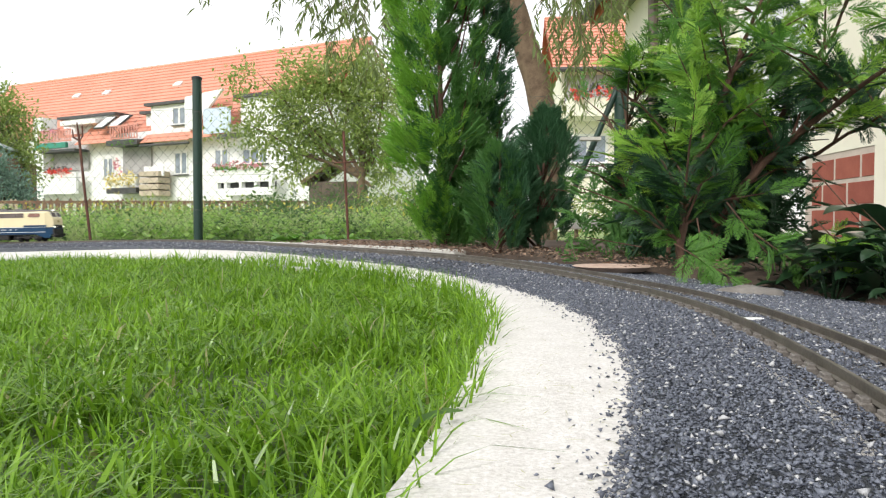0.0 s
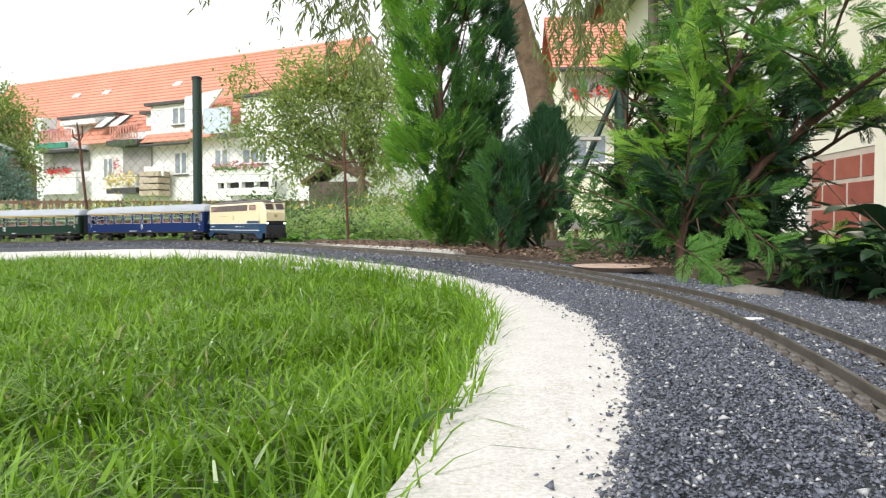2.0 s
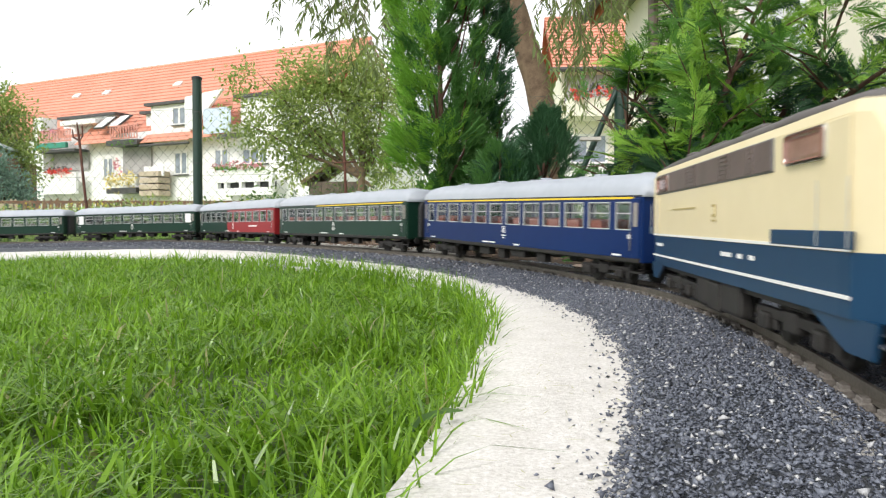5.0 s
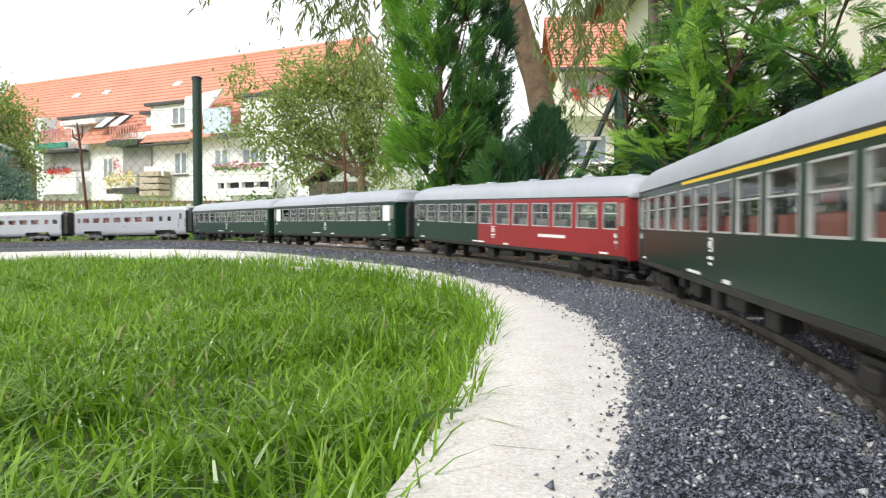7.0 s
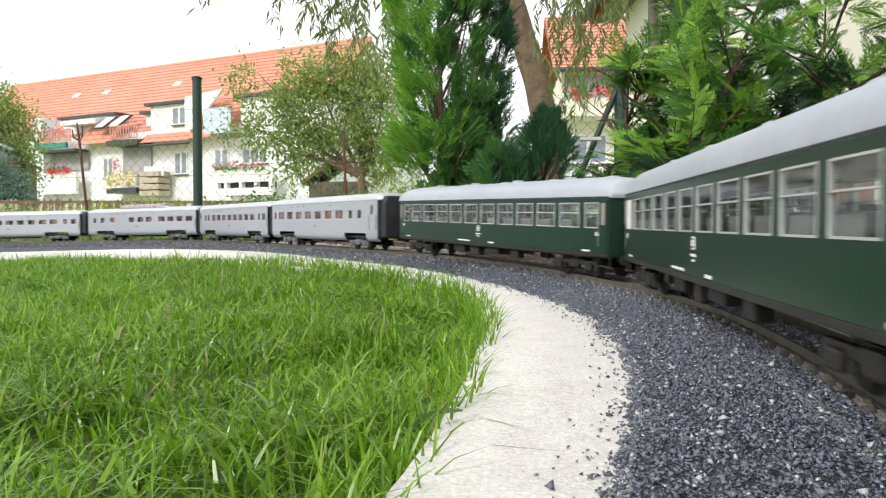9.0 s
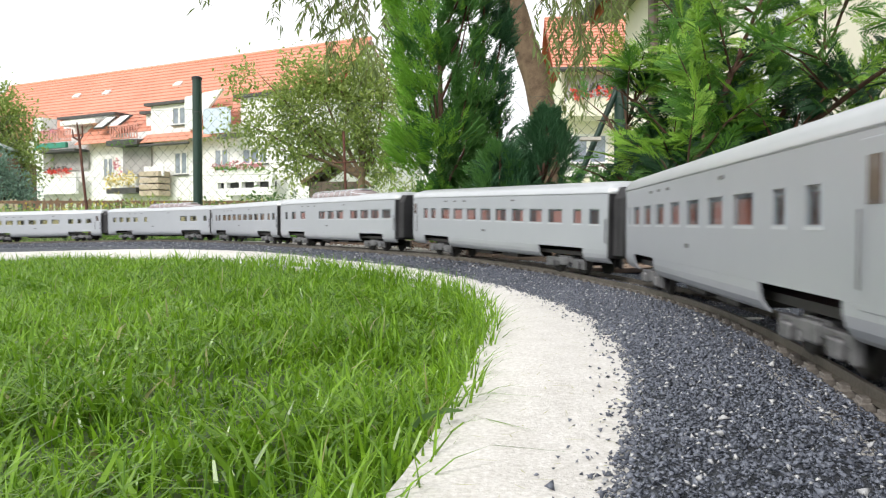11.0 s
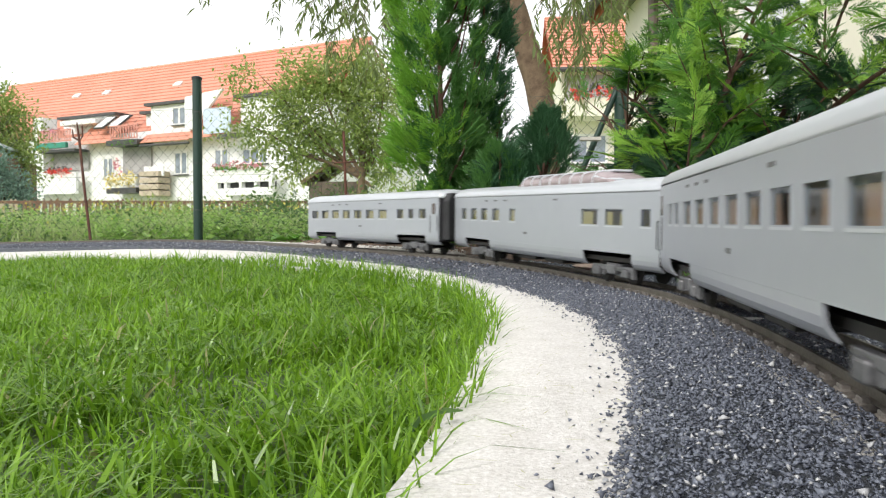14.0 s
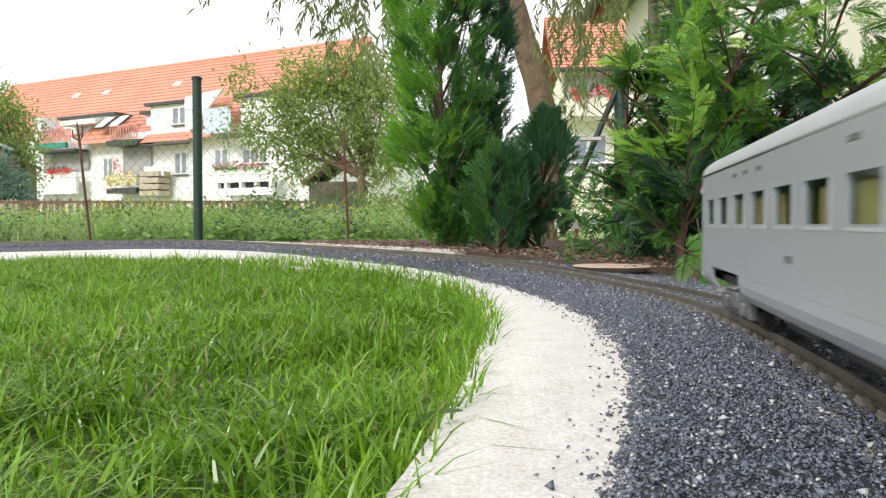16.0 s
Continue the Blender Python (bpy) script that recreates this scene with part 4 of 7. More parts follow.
def fence():
    f = empty("wire_fence", pose(0, 0, 0), "dark green chain-link garden fence with round posts", "fence")
    for i, ((x, y), r) in enumerate(zip(FENCE[1:], (0.023, 0.0235, 0.029))):
        bm = bmesh.new()
        tube(bm, [(x, y, -0.06), (x, y, 0.85)], r, 20)
        p = part("post", bm, M["fence_green"], f, "green coated steel post")
        bm = bmesh.new()
        tube(bm, [(x, y, 0.85), (x, y, 0.862), (x, y, 0.868)], [r + 0.003, r + 0.003, r * 0.6], 20)
        part("cap", bm, M["black"], p)
        for z in (0.18, 0.42, 0.68):
            bm = bmesh.new()
            tube(bm, [(x, y, z), (x, y, z + 0.006)], r + 0.0018, 20)
            part("tie_wire", bm, M["wire"], p)
    bm = bmesh.new()
    tube(bm, [(0.798, 3.440, 0.743), (0.555, 3.500, 0.147)], 0.0135, 14)
    b = part("brace", bm, M["fence_green"], f, "slanting dark green brace")
    bm = bmesh.new()
    x, y, z = (0.661, 3.400, 0.489)
    box(bm, x - 0.045, x + 0.045, y - 0.02, y + 0.02, z - 0.008, z + 0.008, 0.002)
    part("bracket", bm, M["pale_stone"], b, "pale bracket on the brace")
    # wire netting in diamonds
    verts, faces = [], []
    r = 0.0008
    cell = 0.054
    for (x0, y0), (x1, y1) in zip(FENCE, FENCE[1:]):
        n = math.hypot(x1 - x0, y1 - y0)
        ux, uy = (x1 - x0) / n, (y1 - y0) / n
        top, low = 0.70, 0.0
        k = -int((top - low) / cell)
        a = k * cell
        while a < n:
            for sgn in (1, -1):
                # a wire that climbs at 45 degrees, clipped to the panel
                u0, u1 = (a, a + (top - low))
                c0, c1 = max(u0, 0), min(u1, n)
                if c1 <= c0:
                    continue
                za, zb = low + (c0 - u0), low + (c1 - u0)
                if sgn < 0:
                    za, zb = top - (c0 - u0), top - (c1 - u0)
                m = max(2, int((c1 - c0) / 0.12))
                for j in range(m):
                    p = []
                    for q in (j / m, (j + 1) / m):
                        u = c0 + (c1 - c0) * q
                        wob = 0.006 * noise.noise((u * 4, za, sgn))
                        p.append((x0 + ux * u - uy * wob, y0 + uy * u + ux * wob, za + (zb - za) * q + 0.008 * noise.noise((u * 3, 7, 0))))
                    i = len(verts)
                    for q in p:
                        for t in range(3):
                            g = 2 * math.pi * t / 3
                            verts.append((q[0] + ux * r * math.cos(g), q[1] + uy * r * math.cos(g), q[2] + r * math.sin(g)))
                    faces += [(i + t, i + (t + 1) % 3, i + 3 + (t + 1) % 3, i + 3 + t) for t in range(3)]
            a += cell
        for z in (0.03, 0.36, 0.70):
            i = len(verts)
            for q in (0, n):
                for t in range(3):
                    g = 2 * math.pi * t / 3
                    verts.append((x0 + ux * q, y0 + uy * q + r * math.cos(g), z + r * math.sin(g)))
            faces += [(i + t, i + (t + 1) % 3, i + 3 + (t + 1) % 3, i + 3 + t) for t in range(3)]
    net = new("netting", mesh_from("netting", verts, faces, M["wire"]))
    net.parent = f
    tagged(net, "grey-green diamond wire netting", kind="stuff")


def stakes():
    bm = bmesh.new()
    tube(bm, [(-0.452, 3.620, 0.003), (-0.466, 3.620, 0.290), (-0.474, 3.620, 0.550)], 0.0062, 8)
    s = part("iron_stake", bm, M["rust"])
    tagged(s, "rusty red iron stake with a crossbar by the fence", "stake")
    bm = bmesh.new()
    a, b = (-0.519, 3.615, 0.400), (-0.416, 3.615, 0.406)
    tube(bm, [a, b], 0.004, 6)
    part("crossbar", bm, M["rust"], s)
    bm = bmesh.new()
    tube(bm, [(-1.890, 4.050, 0.025), (-1.920, 4.050, 0.313), (-1.942, 4.050, 0.555)], [0.0075, 0.0075, 0.007], 8)
    tube(bm, [(-1.942, 4.050, 0.555), (-1.954, 4.050, 0.652)], [0.007, 0.0035], 8)
    tube(bm, [(-1.942, 4.050, 0.555), (-1.975, 4.050, 0.574), (-1.978, 4.050, 0.616)], [0.005, 0.0045, 0.003], 8)
    tube(bm, [(-1.942, 4.050, 0.555), (-1.924, 4.050, 0.580), (-1.927, 4.050, 0.634)], [0.005, 0.0045, 0.003], 8)
    tagged(part("forked_stake", bm, M["rust"]), "rusty brown stake with forked top by the fence", "stake")


def edging():
    """Pale stones laid end to end behind the ballast."""
    e = empty("edging", pose(0, 0, 0), "pale weathered stone edging behind the ballast", "edging", kind="structure")
    random.seed(5)
    s = 1.55
    while s < 7:
        w = 0.20 + random.random() * 0.05
        x, y, a, b = (float(q) for q in track(s + w / 2, -0.245))
        bm = bmesh.new()
        box(bm, -0.022, 0.022, -w / 2 + 0.002, w / 2 - 0.002, -0.06, 0.004 + 0.004 * random.random(), 0.004)
        part("edging_stone", bm, M["pale_stone"], e, at=Matrix.Translation((x, y, float(base(x, y)))) @ Matrix.Rotation(math.atan2(b, a) - math.pi / 2, 4, "Z"))
        s += w


fence()
stakes()
edging()


# ---- houses ----
def slab(name, parent, u0, u1, w0, w1, z0, z1, material, label="", bevel=0.0):
    bm = bmesh.new()
    box(bm, u0, u1, w0, w1, z0, z1, bevel)
    return part(name, bm, material, parent, label)


def house_window(parent, u0, u1, z0, z1, w=0.0, casements=2, sill=True):
    """A white framed window set into a facade that faces -w."""
    t = 0.07
    bm = bmesh.new()
    box(bm, u0, u1, w - 0.03, w + 0.05, z0, z0 + t)
    box(bm, u0, u1, w - 0.03, w + 0.05, z1 - t, z1)
    box(bm, u0, u0 + t, w - 0.03, w + 0.05, z0 + t, z1 - t)
    box(bm, u1 - t, u1, w - 0.03, w + 0.05, z0 + t, z1 - t)
    for k in range(1, casements):
        c = u0 + (u1 - u0) * k / casements
        box(bm, c - 0.06, c + 0.06, w - 0.03, w + 0.05, z0 + t, z1 - t)
    f = part("window", bm, M["white"], parent)
    for k in range(casements):
        a, b = u0 + (u1 - u0) * k / casements + 0.06, u0 + (u1 - u0) * (k + 1) / casements - 0.06
        slab("pane", f, a, b, w + 0.0, w + 0.02, z0 + t, z1 - t, M["pane"])
    if sill:
        slab("sill", f, u0 - 0.05, u1 + 0.05, w - 0.10, w + 0.02, z0 - 0.05, z0 - 0.003, M["gutter"])
    return f


def blossoms(name, parent, u0, u1, w, z, material, count, seed, spread=0.16):
    rng = np.random.default_rng(seed)
    c = np.stack([rng.uniform(u0, u1, count), w + rng.normal(0, 0.08, count), z + rng.normal(0, spread * 0.5, count)], 1)
    d = rng.normal(0, 0.07, (count, 3, 3))
    ob = new(name, triangles(name, c[:, None, :] + d, material))
    ob.parent = parent
    return tagged(ob, kind="stuff")


def tile_rows(name, parent, u0, u1, lower, upper, pitch, material):
    """Overlapping rows of pantiles on a slope from lower (w, z) to upper (w, z): every row a stepped, rippled strip."""
    (w0, z0), (w1, z1) = lower, upper
    length = math.hypot(w1 - w0, z1 - z0)
    n = max(1, int(length / pitch))
    nw, nz = -(z1 - z0) / length, (w1 - w0) / length
    cols = max(2, int((u1 - u0) / 0.11))
    us = np.linspace(u0, u1, cols)
    rip = 0.018 * np.sin(us * 2 * math.pi / 0.22)
    verts, faces = [], []
    for i in range(n):
        a, b = i / n, (i + 1) / n
        for q, lift in ((a, 0.012), (a, 0.05), (b, 0.012)):
            for u, r in zip(us, rip):
                h = lift + (r if lift > 0.02 else r * 0.4)
                verts.append((u, w0 + (w1 - w0) * q + nw * h, z0 + (z1 - z0) * q + nz * h))
        o = i * 3 * cols
        for k in range(cols - 1):
            faces += [(o + k, o + k + 1, o + cols + k + 1, o + cols + k), (o + cols + k, o + cols + k + 1, o + 2 * cols + k + 1, o + 2 * cols + k)]
    ob = new(name, mesh_from(name, verts, faces, material))
    ob.parent = parent
    return tagged(ob, kind="stuff")


def balcony_rail(parent, u0, u1, w, z0, z1, material, step=0.13):
    slats = empty("balcony", Matrix.Identity(4), "", "")
    slats.parent = parent
    slab("rail", slats, u0, u1, w - 0.03, w + 0.03, z1, z1 + 0.06, material)
    slab("rail", slats, u0, u1, w - 0.03, w + 0.03, z0, z0 + 0.06, material)
    bm = bmesh.new()
    box(bm, -0.035, 0.035, -0.012, 0.012, 0, z1 - z0 - 0.06)
    me = finish("slat", bm, material)
    u = u0 + 0.05
    while u < u1:
        mesh_part("slat", me, slats, pose(u, w, z0 + 0.06))
        u += step
    return slats


def row_house():
    d, inward = Vector((0.889, -0.457, 0)), Vector((0.457, 0.889, 0))
    place = Matrix((d, inward, Vector((0, 0, 1)))).transposed().to_4x4()
    h = empty("row_house", Matrix.Translation((-13.4, 38.8, 0)) @ place, "long white row house with red tiled roof and dormers", "house")
    uL, uR = -22.13, 8.01
    eave = 4.40
    slab("wall", h, uL, uR, 0.25, 11, -0.2, 5.2, M["render_white"], "white rendered wall")
    for e, u in ((0, uL), (1, uR)):
        bm = bmesh.new()
        loft(bm, [[(u + q, 0.25, eave), (u + q, 5.5, 10.0), (u + q, 11, eave)] for q in (0.0, 0.3 if e == 0 else -0.3)])
        part("gable", bm, M["render_white"], h)
    bm = bmesh.new()
    loft(bm, [[(u, 0.6, 5.27), (u, 5.5, 9.98), (u, 11.4, eave - 0.12), (u, 11.4, eave - 0.3), (u, 5.5, 9.75), (u, 0.6, 5.1)] for u in (uL - 0.1, uR)])
    roof = part("roof", bm, M["tile_grout"], h, "red tiled pitched roof")
    # the slope is open behind the dormers, whose faces stand in front of it
    tile_rows("tile_field", roof, uL - 0.15, uR, (0.5, 5.24), (5.5, 10.02), 0.34, M["tile"])
    bm = bmesh.new()
    tube(bm, [(uL - 0.15, 5.5, 10.05), (uR, 5.5, 10.05)], 0.11, 8)
    part("ridge", bm, M["tile"], roof)
    for u, w in ((-12.82, 3.74), (-10.05, 3.73), (-4.06, 3.73)):
        bm = bmesh.new()
        box(bm, -0.28, 0.28, -0.2, 0.2, 0.0, 0.14, 0.03, pose(u, w, 5.24 + (w - 0.5) * 0.956, 43.7))
        part("roof_vent", bm, M["white"], roof, "pale roof vent tile")
    # tall pier and balconies at the far end, recess shade drawn as a grey sheet
    slab("pier", h, -10.94 - 0.1, -10.19, -0.5, 0.4, -0.2, 6.33, M["render_white"])
    a, b = -10.24, -7.20
    slab("recess", h, a, b, 0.12, 0.2, 3.33, 4.42, M["shade_room"])
    slab("parapet", h, a, -7.29, -0.62, -0.45, 1.96, 3.15, M["render_white"])
    blossoms("blossom", h, -9.79, -7.67, -0.7, 3.20, M["flower_red"], 120, 1)
    blossoms("blossom", h, -9.65, -7.91, -0.5, 3.39, M["gutter"], 60, 2)
    slab("balcony_floor", h, a, b, -0.75, 0.2, 4.29, 4.42, M["gutter"])
    slab("planter", h, -10.44, -7.81, -0.85, -0.68, 4.49, 4.78, M["box_green"], "green balcony box")
    balcony_rail(h, -10.34, -7.53, -0.7, 4.85, 5.46, M["rail_pink"])
    blossoms("blossom", h, -10.34, -8.38, -0.75, 5.47, M["flower_pink"], 60, 3)
    # dormers: front faces and flat roofs
    def dormer(x0, x1, yb, yt, w):
        u0, u1 = x0, x1
        slab("dormer", h, u0, u1, w, w + 3.2, yb, yt, M["render_white"])
        slab("dormer_roof", h, u0 - 0.25, u1 + 0.25, w - 0.25, w + 3.4, yt, yt + 0.14, M["gutter"])
    dormer(-10.04, -5.69, 4.4, 6.31, 0.7)
    slab("awning", h, -9.06, -6.14, -0.25, 0.65, 5.80, 6.06, M["white"], "white awning")
    house_window(h, -7.62, -6.60, 5.10, 5.73, 0.66)
    dormer(-3.40, -2.04, 4.3, 6.20, 0.8)
    dormer(-2.25, 1.15, 4.99, 6.45, 0.1)
    # white gable cheek beside the dormer, with the hipped tiles running down behind it
    bm = bmesh.new()
    loft(bm, [[(0.95, w, 6.58), (3.45, w, 6.80), (1.45, w, 4.95), (0.95, w, 4.95)] for w in (-0.66, -0.5)])
    part("cheek", bm, M["render_white"], h, "white rendered gable cheek")
    house_window(h, -0.65, 0.31, 5.36, 6.29, 0.06)
    dormer(3.71, 8.49, 4.3, 6.45, 0.3)
    slab("blue_panel", h, 2.50, 4.2, -0.98, -0.9, 4.62, 5.84, M["pale_blue"], "pale blue balcony screen")
    slab("planter", h, 3.35, 4.64, -0.95, -0.75, 4.35, 4.57, M["gutter"])
    tile_rows("skirt_tiles", roof, -2.46, 1.16, (-0.62, 4.44), (0.05, 4.97), 0.3, M["tile"])
    tile_rows("skirt_tiles", roof, -7.44, -4.61, (-0.55, 4.60), (0.6, 5.72), 0.34, M["tile"])
    tile_rows("skirt_tiles", roof, 1.16, 3.55, (-0.55, 4.53), (0.25, 6.78), 0.34, M["tile"])
    for x in (-6.14, -5.01):
        bm = bmesh.new()
        box(bm, 0, 0.78, -0.6, 0.6, 0, 0.09, 0.02, pose(x + 0.15, 0.0, 5.66 + 0.1, 38))
        f = part("skylight", bm, M["gutter"], roof, "tilted skylight")
        bm = bmesh.new()
        box(bm, 0.07, 0.71, -0.53, 0.53, 0.08, 0.1, 0.0, pose(x + 0.15, 0.0, 5.66 + 0.1, 38))
        part("pane", bm, M["white"], f)
    balcony_rail(h, -4.44, -2.38, -0.7, 4.74, 5.40, M["rail_pink"], 0.2)
    slab("balcony_floor", h, -4.61, -2.29, -0.8, 0.25, 4.41, 4.68, M["gutter"])
    # grey sheet before the wall for the shade in this balcony
    slab("recess", h, -4.44, -2.29, 0.12, 0.2, 2.96, 4.38, M["shade_room"])
    blossoms("blossom", h, -4.53, -2.46, -0.75, 4.47, M["herb"], 60, 4)
    blossoms("blossom", h, -4.26, -3.74, -0.6, 3.22, M["flower_pink"], 50, 5, 0.5)
    slab("planter", h, -4.70, -2.42, -0.75, -0.5, 2.30, 2.84, M["render_white"])
    blossoms("blossom", h, -4.66, -2.46, -0.85, 2.60, M["flower_yellow"], 220, 6, 0.5)
    slab("balcony_floor", h, -4.70, -2.46, -0.75, 0.25, 1.90, 2.18, M["gutter"])
    # ground floor windows
    house_window(h, -6.09, -5.28, 2.79, 3.93, 0.21, 2)
    house_window(h, -0.69, 0.23, 2.83, 3.99, 0.21)
    house_window(h, 2.08, 3.01, 2.88, 4.01, 0.21)
    house_window(h, 3.89, 5.49, 3.19, 3.95, 0.21, 3)
    # long balcony with slots
    slab("parapet", h, 2.90, 6.51, -0.7, -0.5, 2.26, 2.86, M["render_white"])
    slab("parapet", h, 2.90, 6.51, -0.7, -0.5, 1.63, 1.98, M["render_white"])
    # black sheet that paints the shade inside the slots
    slab("recess", h, 2.90, 6.51, -0.45, -0.4, 1.98, 2.26, M["black"])
    for x in (2.98, 3.56, 4.50, 5.42, 6.31):
        slab("parapet_post", h, x, x + 0.16, -0.72, -0.46, 1.93, 2.31, M["render_white"])
    blossoms("blossom", h, 2.90, 6.04, -0.8, 3.04, M["flower_pink"], 120, 7)
    blossoms("blossom", h, 2.90, 6.04, -0.75, 2.93, M["herb"], 160, 8)
    # gutter and downpipe
    bm = bmesh.new()
    tube(bm, [(-2.29, -0.62, 4.32), (1.16, -0.62, 4.32)], 0.07, 8)
    part("gutter", bm, M["gutter"], h)
    # wooden stack by the wall
    stack = empty("wood_stack", Matrix.Identity(4), "stacked pale wooden crates", "")
    stack.parent = h
    for k in range(4):
        z = 1.72 + k * 0.33
        slab("crate", stack, -2.29, -0.89, -0.7, 0.1, z, z + 0.27, M["wood_pale"], bevel=0.02)
    slab("screen", h, -2.13, -0.73, -0.5, -0.44, 2.72, 3.25, M["render_white"])
    return h


M["pale_blue"] = mat("pale_blue_cloth", (0.5, 0.6, 0.75), (0.62, 0.7, 0.82), 0.8, scale=1)
row_house()


def far_house():
    """House seen between the trunk and the cypress, facing the garden."""
    h = empty("tiled_house", pose(4.9, 24.0, 0, 0, 0, -4), "cream house with red pantile roof and balconies", "house")
    u0, u1 = -1.15, 4.0
    slab("wall", h, u0, u1, 0.0, 8, -0.2, 5.1, M["render_cream"], "cream rendered wall")
    bm = bmesh.new()
    loft(bm, [[(u, -0.45, 5.0), (u, 4.0, 7.8), (u, 8.4, 5.0), (u, 4.0, 7.5)] for u in (u0 - 0.3, u1)])
    roof = part("roof", bm, M["tile_grout"], h, "red pantile roof")
    tile_rows("tile_field", roof, u0 - 0.3, u1, (-0.5, 5.0), (4.0, 7.85), 0.3, M["tile"])
    bm = bmesh.new()
    tube(bm, [(u0 - 0.4, -0.55, 4.98), (u1, -0.55, 4.98)], 0.08, 8)
    part("gutter", bm, M["gutter"], h)
    slab("balcony", h, u0 + 0.1, u1, -1.2, 0.05, 3.45, 4.0, M["render_cream"], "cream balcony parapet")
    # shade under the eaves put on as a grey sheet
    slab("recess", h, u0 + 0.1, u1, -0.02, 0.05, 4.0, 4.9, M["shade_room"])
    blossoms("blossom", h, u0 + 0.2, u0 + 1.4, -1.25, 4.15, M["flower_red"], 90, 11)
    blossoms("blossom", h, u0 + 0.1, u0 + 1.6, -1.25, 4.3, M["gutter"], 60, 12)
    house_window(h, u0 + 0.25, u0 + 1.45, 2.1, 3.05, -0.04, 2)
    slab("balcony", h, u0 - 0.1, u1, -1.0, 0.03, 1.65, 2.0, M["white"], "white lower balcony slab")
    slab("plinth", h, u0 + 0.1, u1, -0.9, -0.02, 0.0, 1.62, M["render_cream"])
    return h


far_house()


def near_house():
    """Cream house that runs along the garden, with a brick pier, windows, eaves and a downpipe."""
    h = empty("garden_house", pose(2.13, 0, 0), "cream rendered house wall with white windows and brick pier", "house")
    y0, y1, top = 2.0, 8.9, 2.72
    def wall(a, b, z0, z1):
        slab("wall", h, 0, 0.3, a, b, z0, z1, M["render_cream"], "cream rendered wall")
    wall(y0, 3.74, -0.1, top)
    wall(3.74, 4.46, 0.5, top)
    wall(5.62, 5.95, -0.1, top)
    wall(5.95, 7.0, -0.1, 1.25)
    wall(5.95, 7.0, 2.45, top)
    wall(7.0, y1, -0.1, top)
    wall(4.46, 5.62, 2.3, top)
    slab("wall", h, 0.3, 4, y1 - 0.3, y1, -0.1, top, M["render_cream"])
    slab("room", h, 0.9, 1.0, y0, y1 - 0.3, -0.1, top, M["shade_room"])
    slab("room_floor", h, 0.3, 0.9, y0, y1 - 0.3, -0.1, -0.05, M["shade_room"])
    # white windows
    for a, b, z0, z1, n in ((4.46, 5.62, 0.1, 2.3, 3), (5.95, 7.0, 1.25, 2.45, 2)):
        t = 0.07
        f = empty("window", Matrix.Identity(4), "white window frame", "")
        f.parent = h
        slab("rail", f, 0.05, 0.15, a, b, z0, z0 + t, M["white"])
        slab("rail", f, 0.05, 0.15, a, b, z1 - t, z1, M["white"])
        for k in range(n + 1):
            c = a + (b - a - t) * k / n
            slab("mullion", f, 0.05, 0.15, c, c + t, z0 + t, z1 - t, M["white"])
        for k in range(n):
            c = a + (b - a - t) * k / n + t
            slab("pane", f, 0.09, 0.1, c, c + (b - a - t) / n - t, z0 + t, z1 - t, M["pane_light"])
    slab("sill", h, -0.06, 0.15, 4.44, 5.64, 0.05, 0.1, M["white"])
    # eaves and roof
    bm = bmesh.new()
    loft(bm, [[(-0.36, y, top - 0.02), (4, y, top + 2.6), (4, y, top + 2.4), (-0.30, y, top - 0.14)] for y in (y0 - 1, y1 + 0.5)])
    part("roof", bm, M["tile_grout"], h)
    slab("soffit", h, -0.26, 0.0, y0 - 1, y1 + 0.45, top - 0.12, top - 0.04, M["soffit"], "weathered wooden soffit")
    bm = bmesh.new()
    tube(bm, [(-0.40, y0 - 1, top - 0.06), (-0.40, y1 + 0.5, top - 0.06)], 0.06, 10)
    part("gutter", bm, M["gutter"], h)
    bm = bmesh.new()
    tube(bm, [(-0.38, 7.4, top - 0.1), (-0.2, 7.45, top - 0.14), (-0.07, 7.47, top - 0.2), (-0.07, 7.47, -0.1)], 0.05, 10)
    part("downpipe", bm, M["pipe"], h, "brown downpipe")
    # brick pier
    pier = slab("pier", h, 0.005, 0.28, 3.742, 4.46, -0.1, 0.50, M["mortar"], "red brick pier with pale joints")
    bw, bh, j = 0.235, 0.113, 0.024
    bm = bmesh.new()
    box(bm, 0.001, 0.09, 0, bw, 0, bh, 0.002)
    full = finish("brick", bm, M["brick"])
    bm = bmesh.new()
    box(bm, 0.001, 0.09, 0, bw / 2 - j / 2, 0, bh, 0.003)
    short = finish("brick", bm, M["brick"])
    for r in range(4):
        z = -0.06 + r * (bh + j)
        y = 3.75
        if r % 2:
            mesh_part("brick", short, pier, pose(0, y, z))
            y += bw / 2 + j / 2
        while y + bw < 4.47:
            mesh_part("brick", full, pier, pose(0, y, z))
            y += bw + j
        if y + bw / 2 < 4.47:
            mesh_part("brick", short, pier, pose(0, y, z))
    return h


M["pipe"] = mat("brown_pipe", (0.09, 0.065, 0.055), (0.16, 0.12, 0.1), 0.6, scale=6)
M["pane_light"] = mat("bright_pane", (0.72, 0.75, 0.76), (0.84, 0.86, 0.87), 0.1, scale=2)
M["soffit"] = mat("soffit_wood", (0.2, 0.2, 0.15), (0.32, 0.31, 0.24), 0.8, scale=4)
near_house()


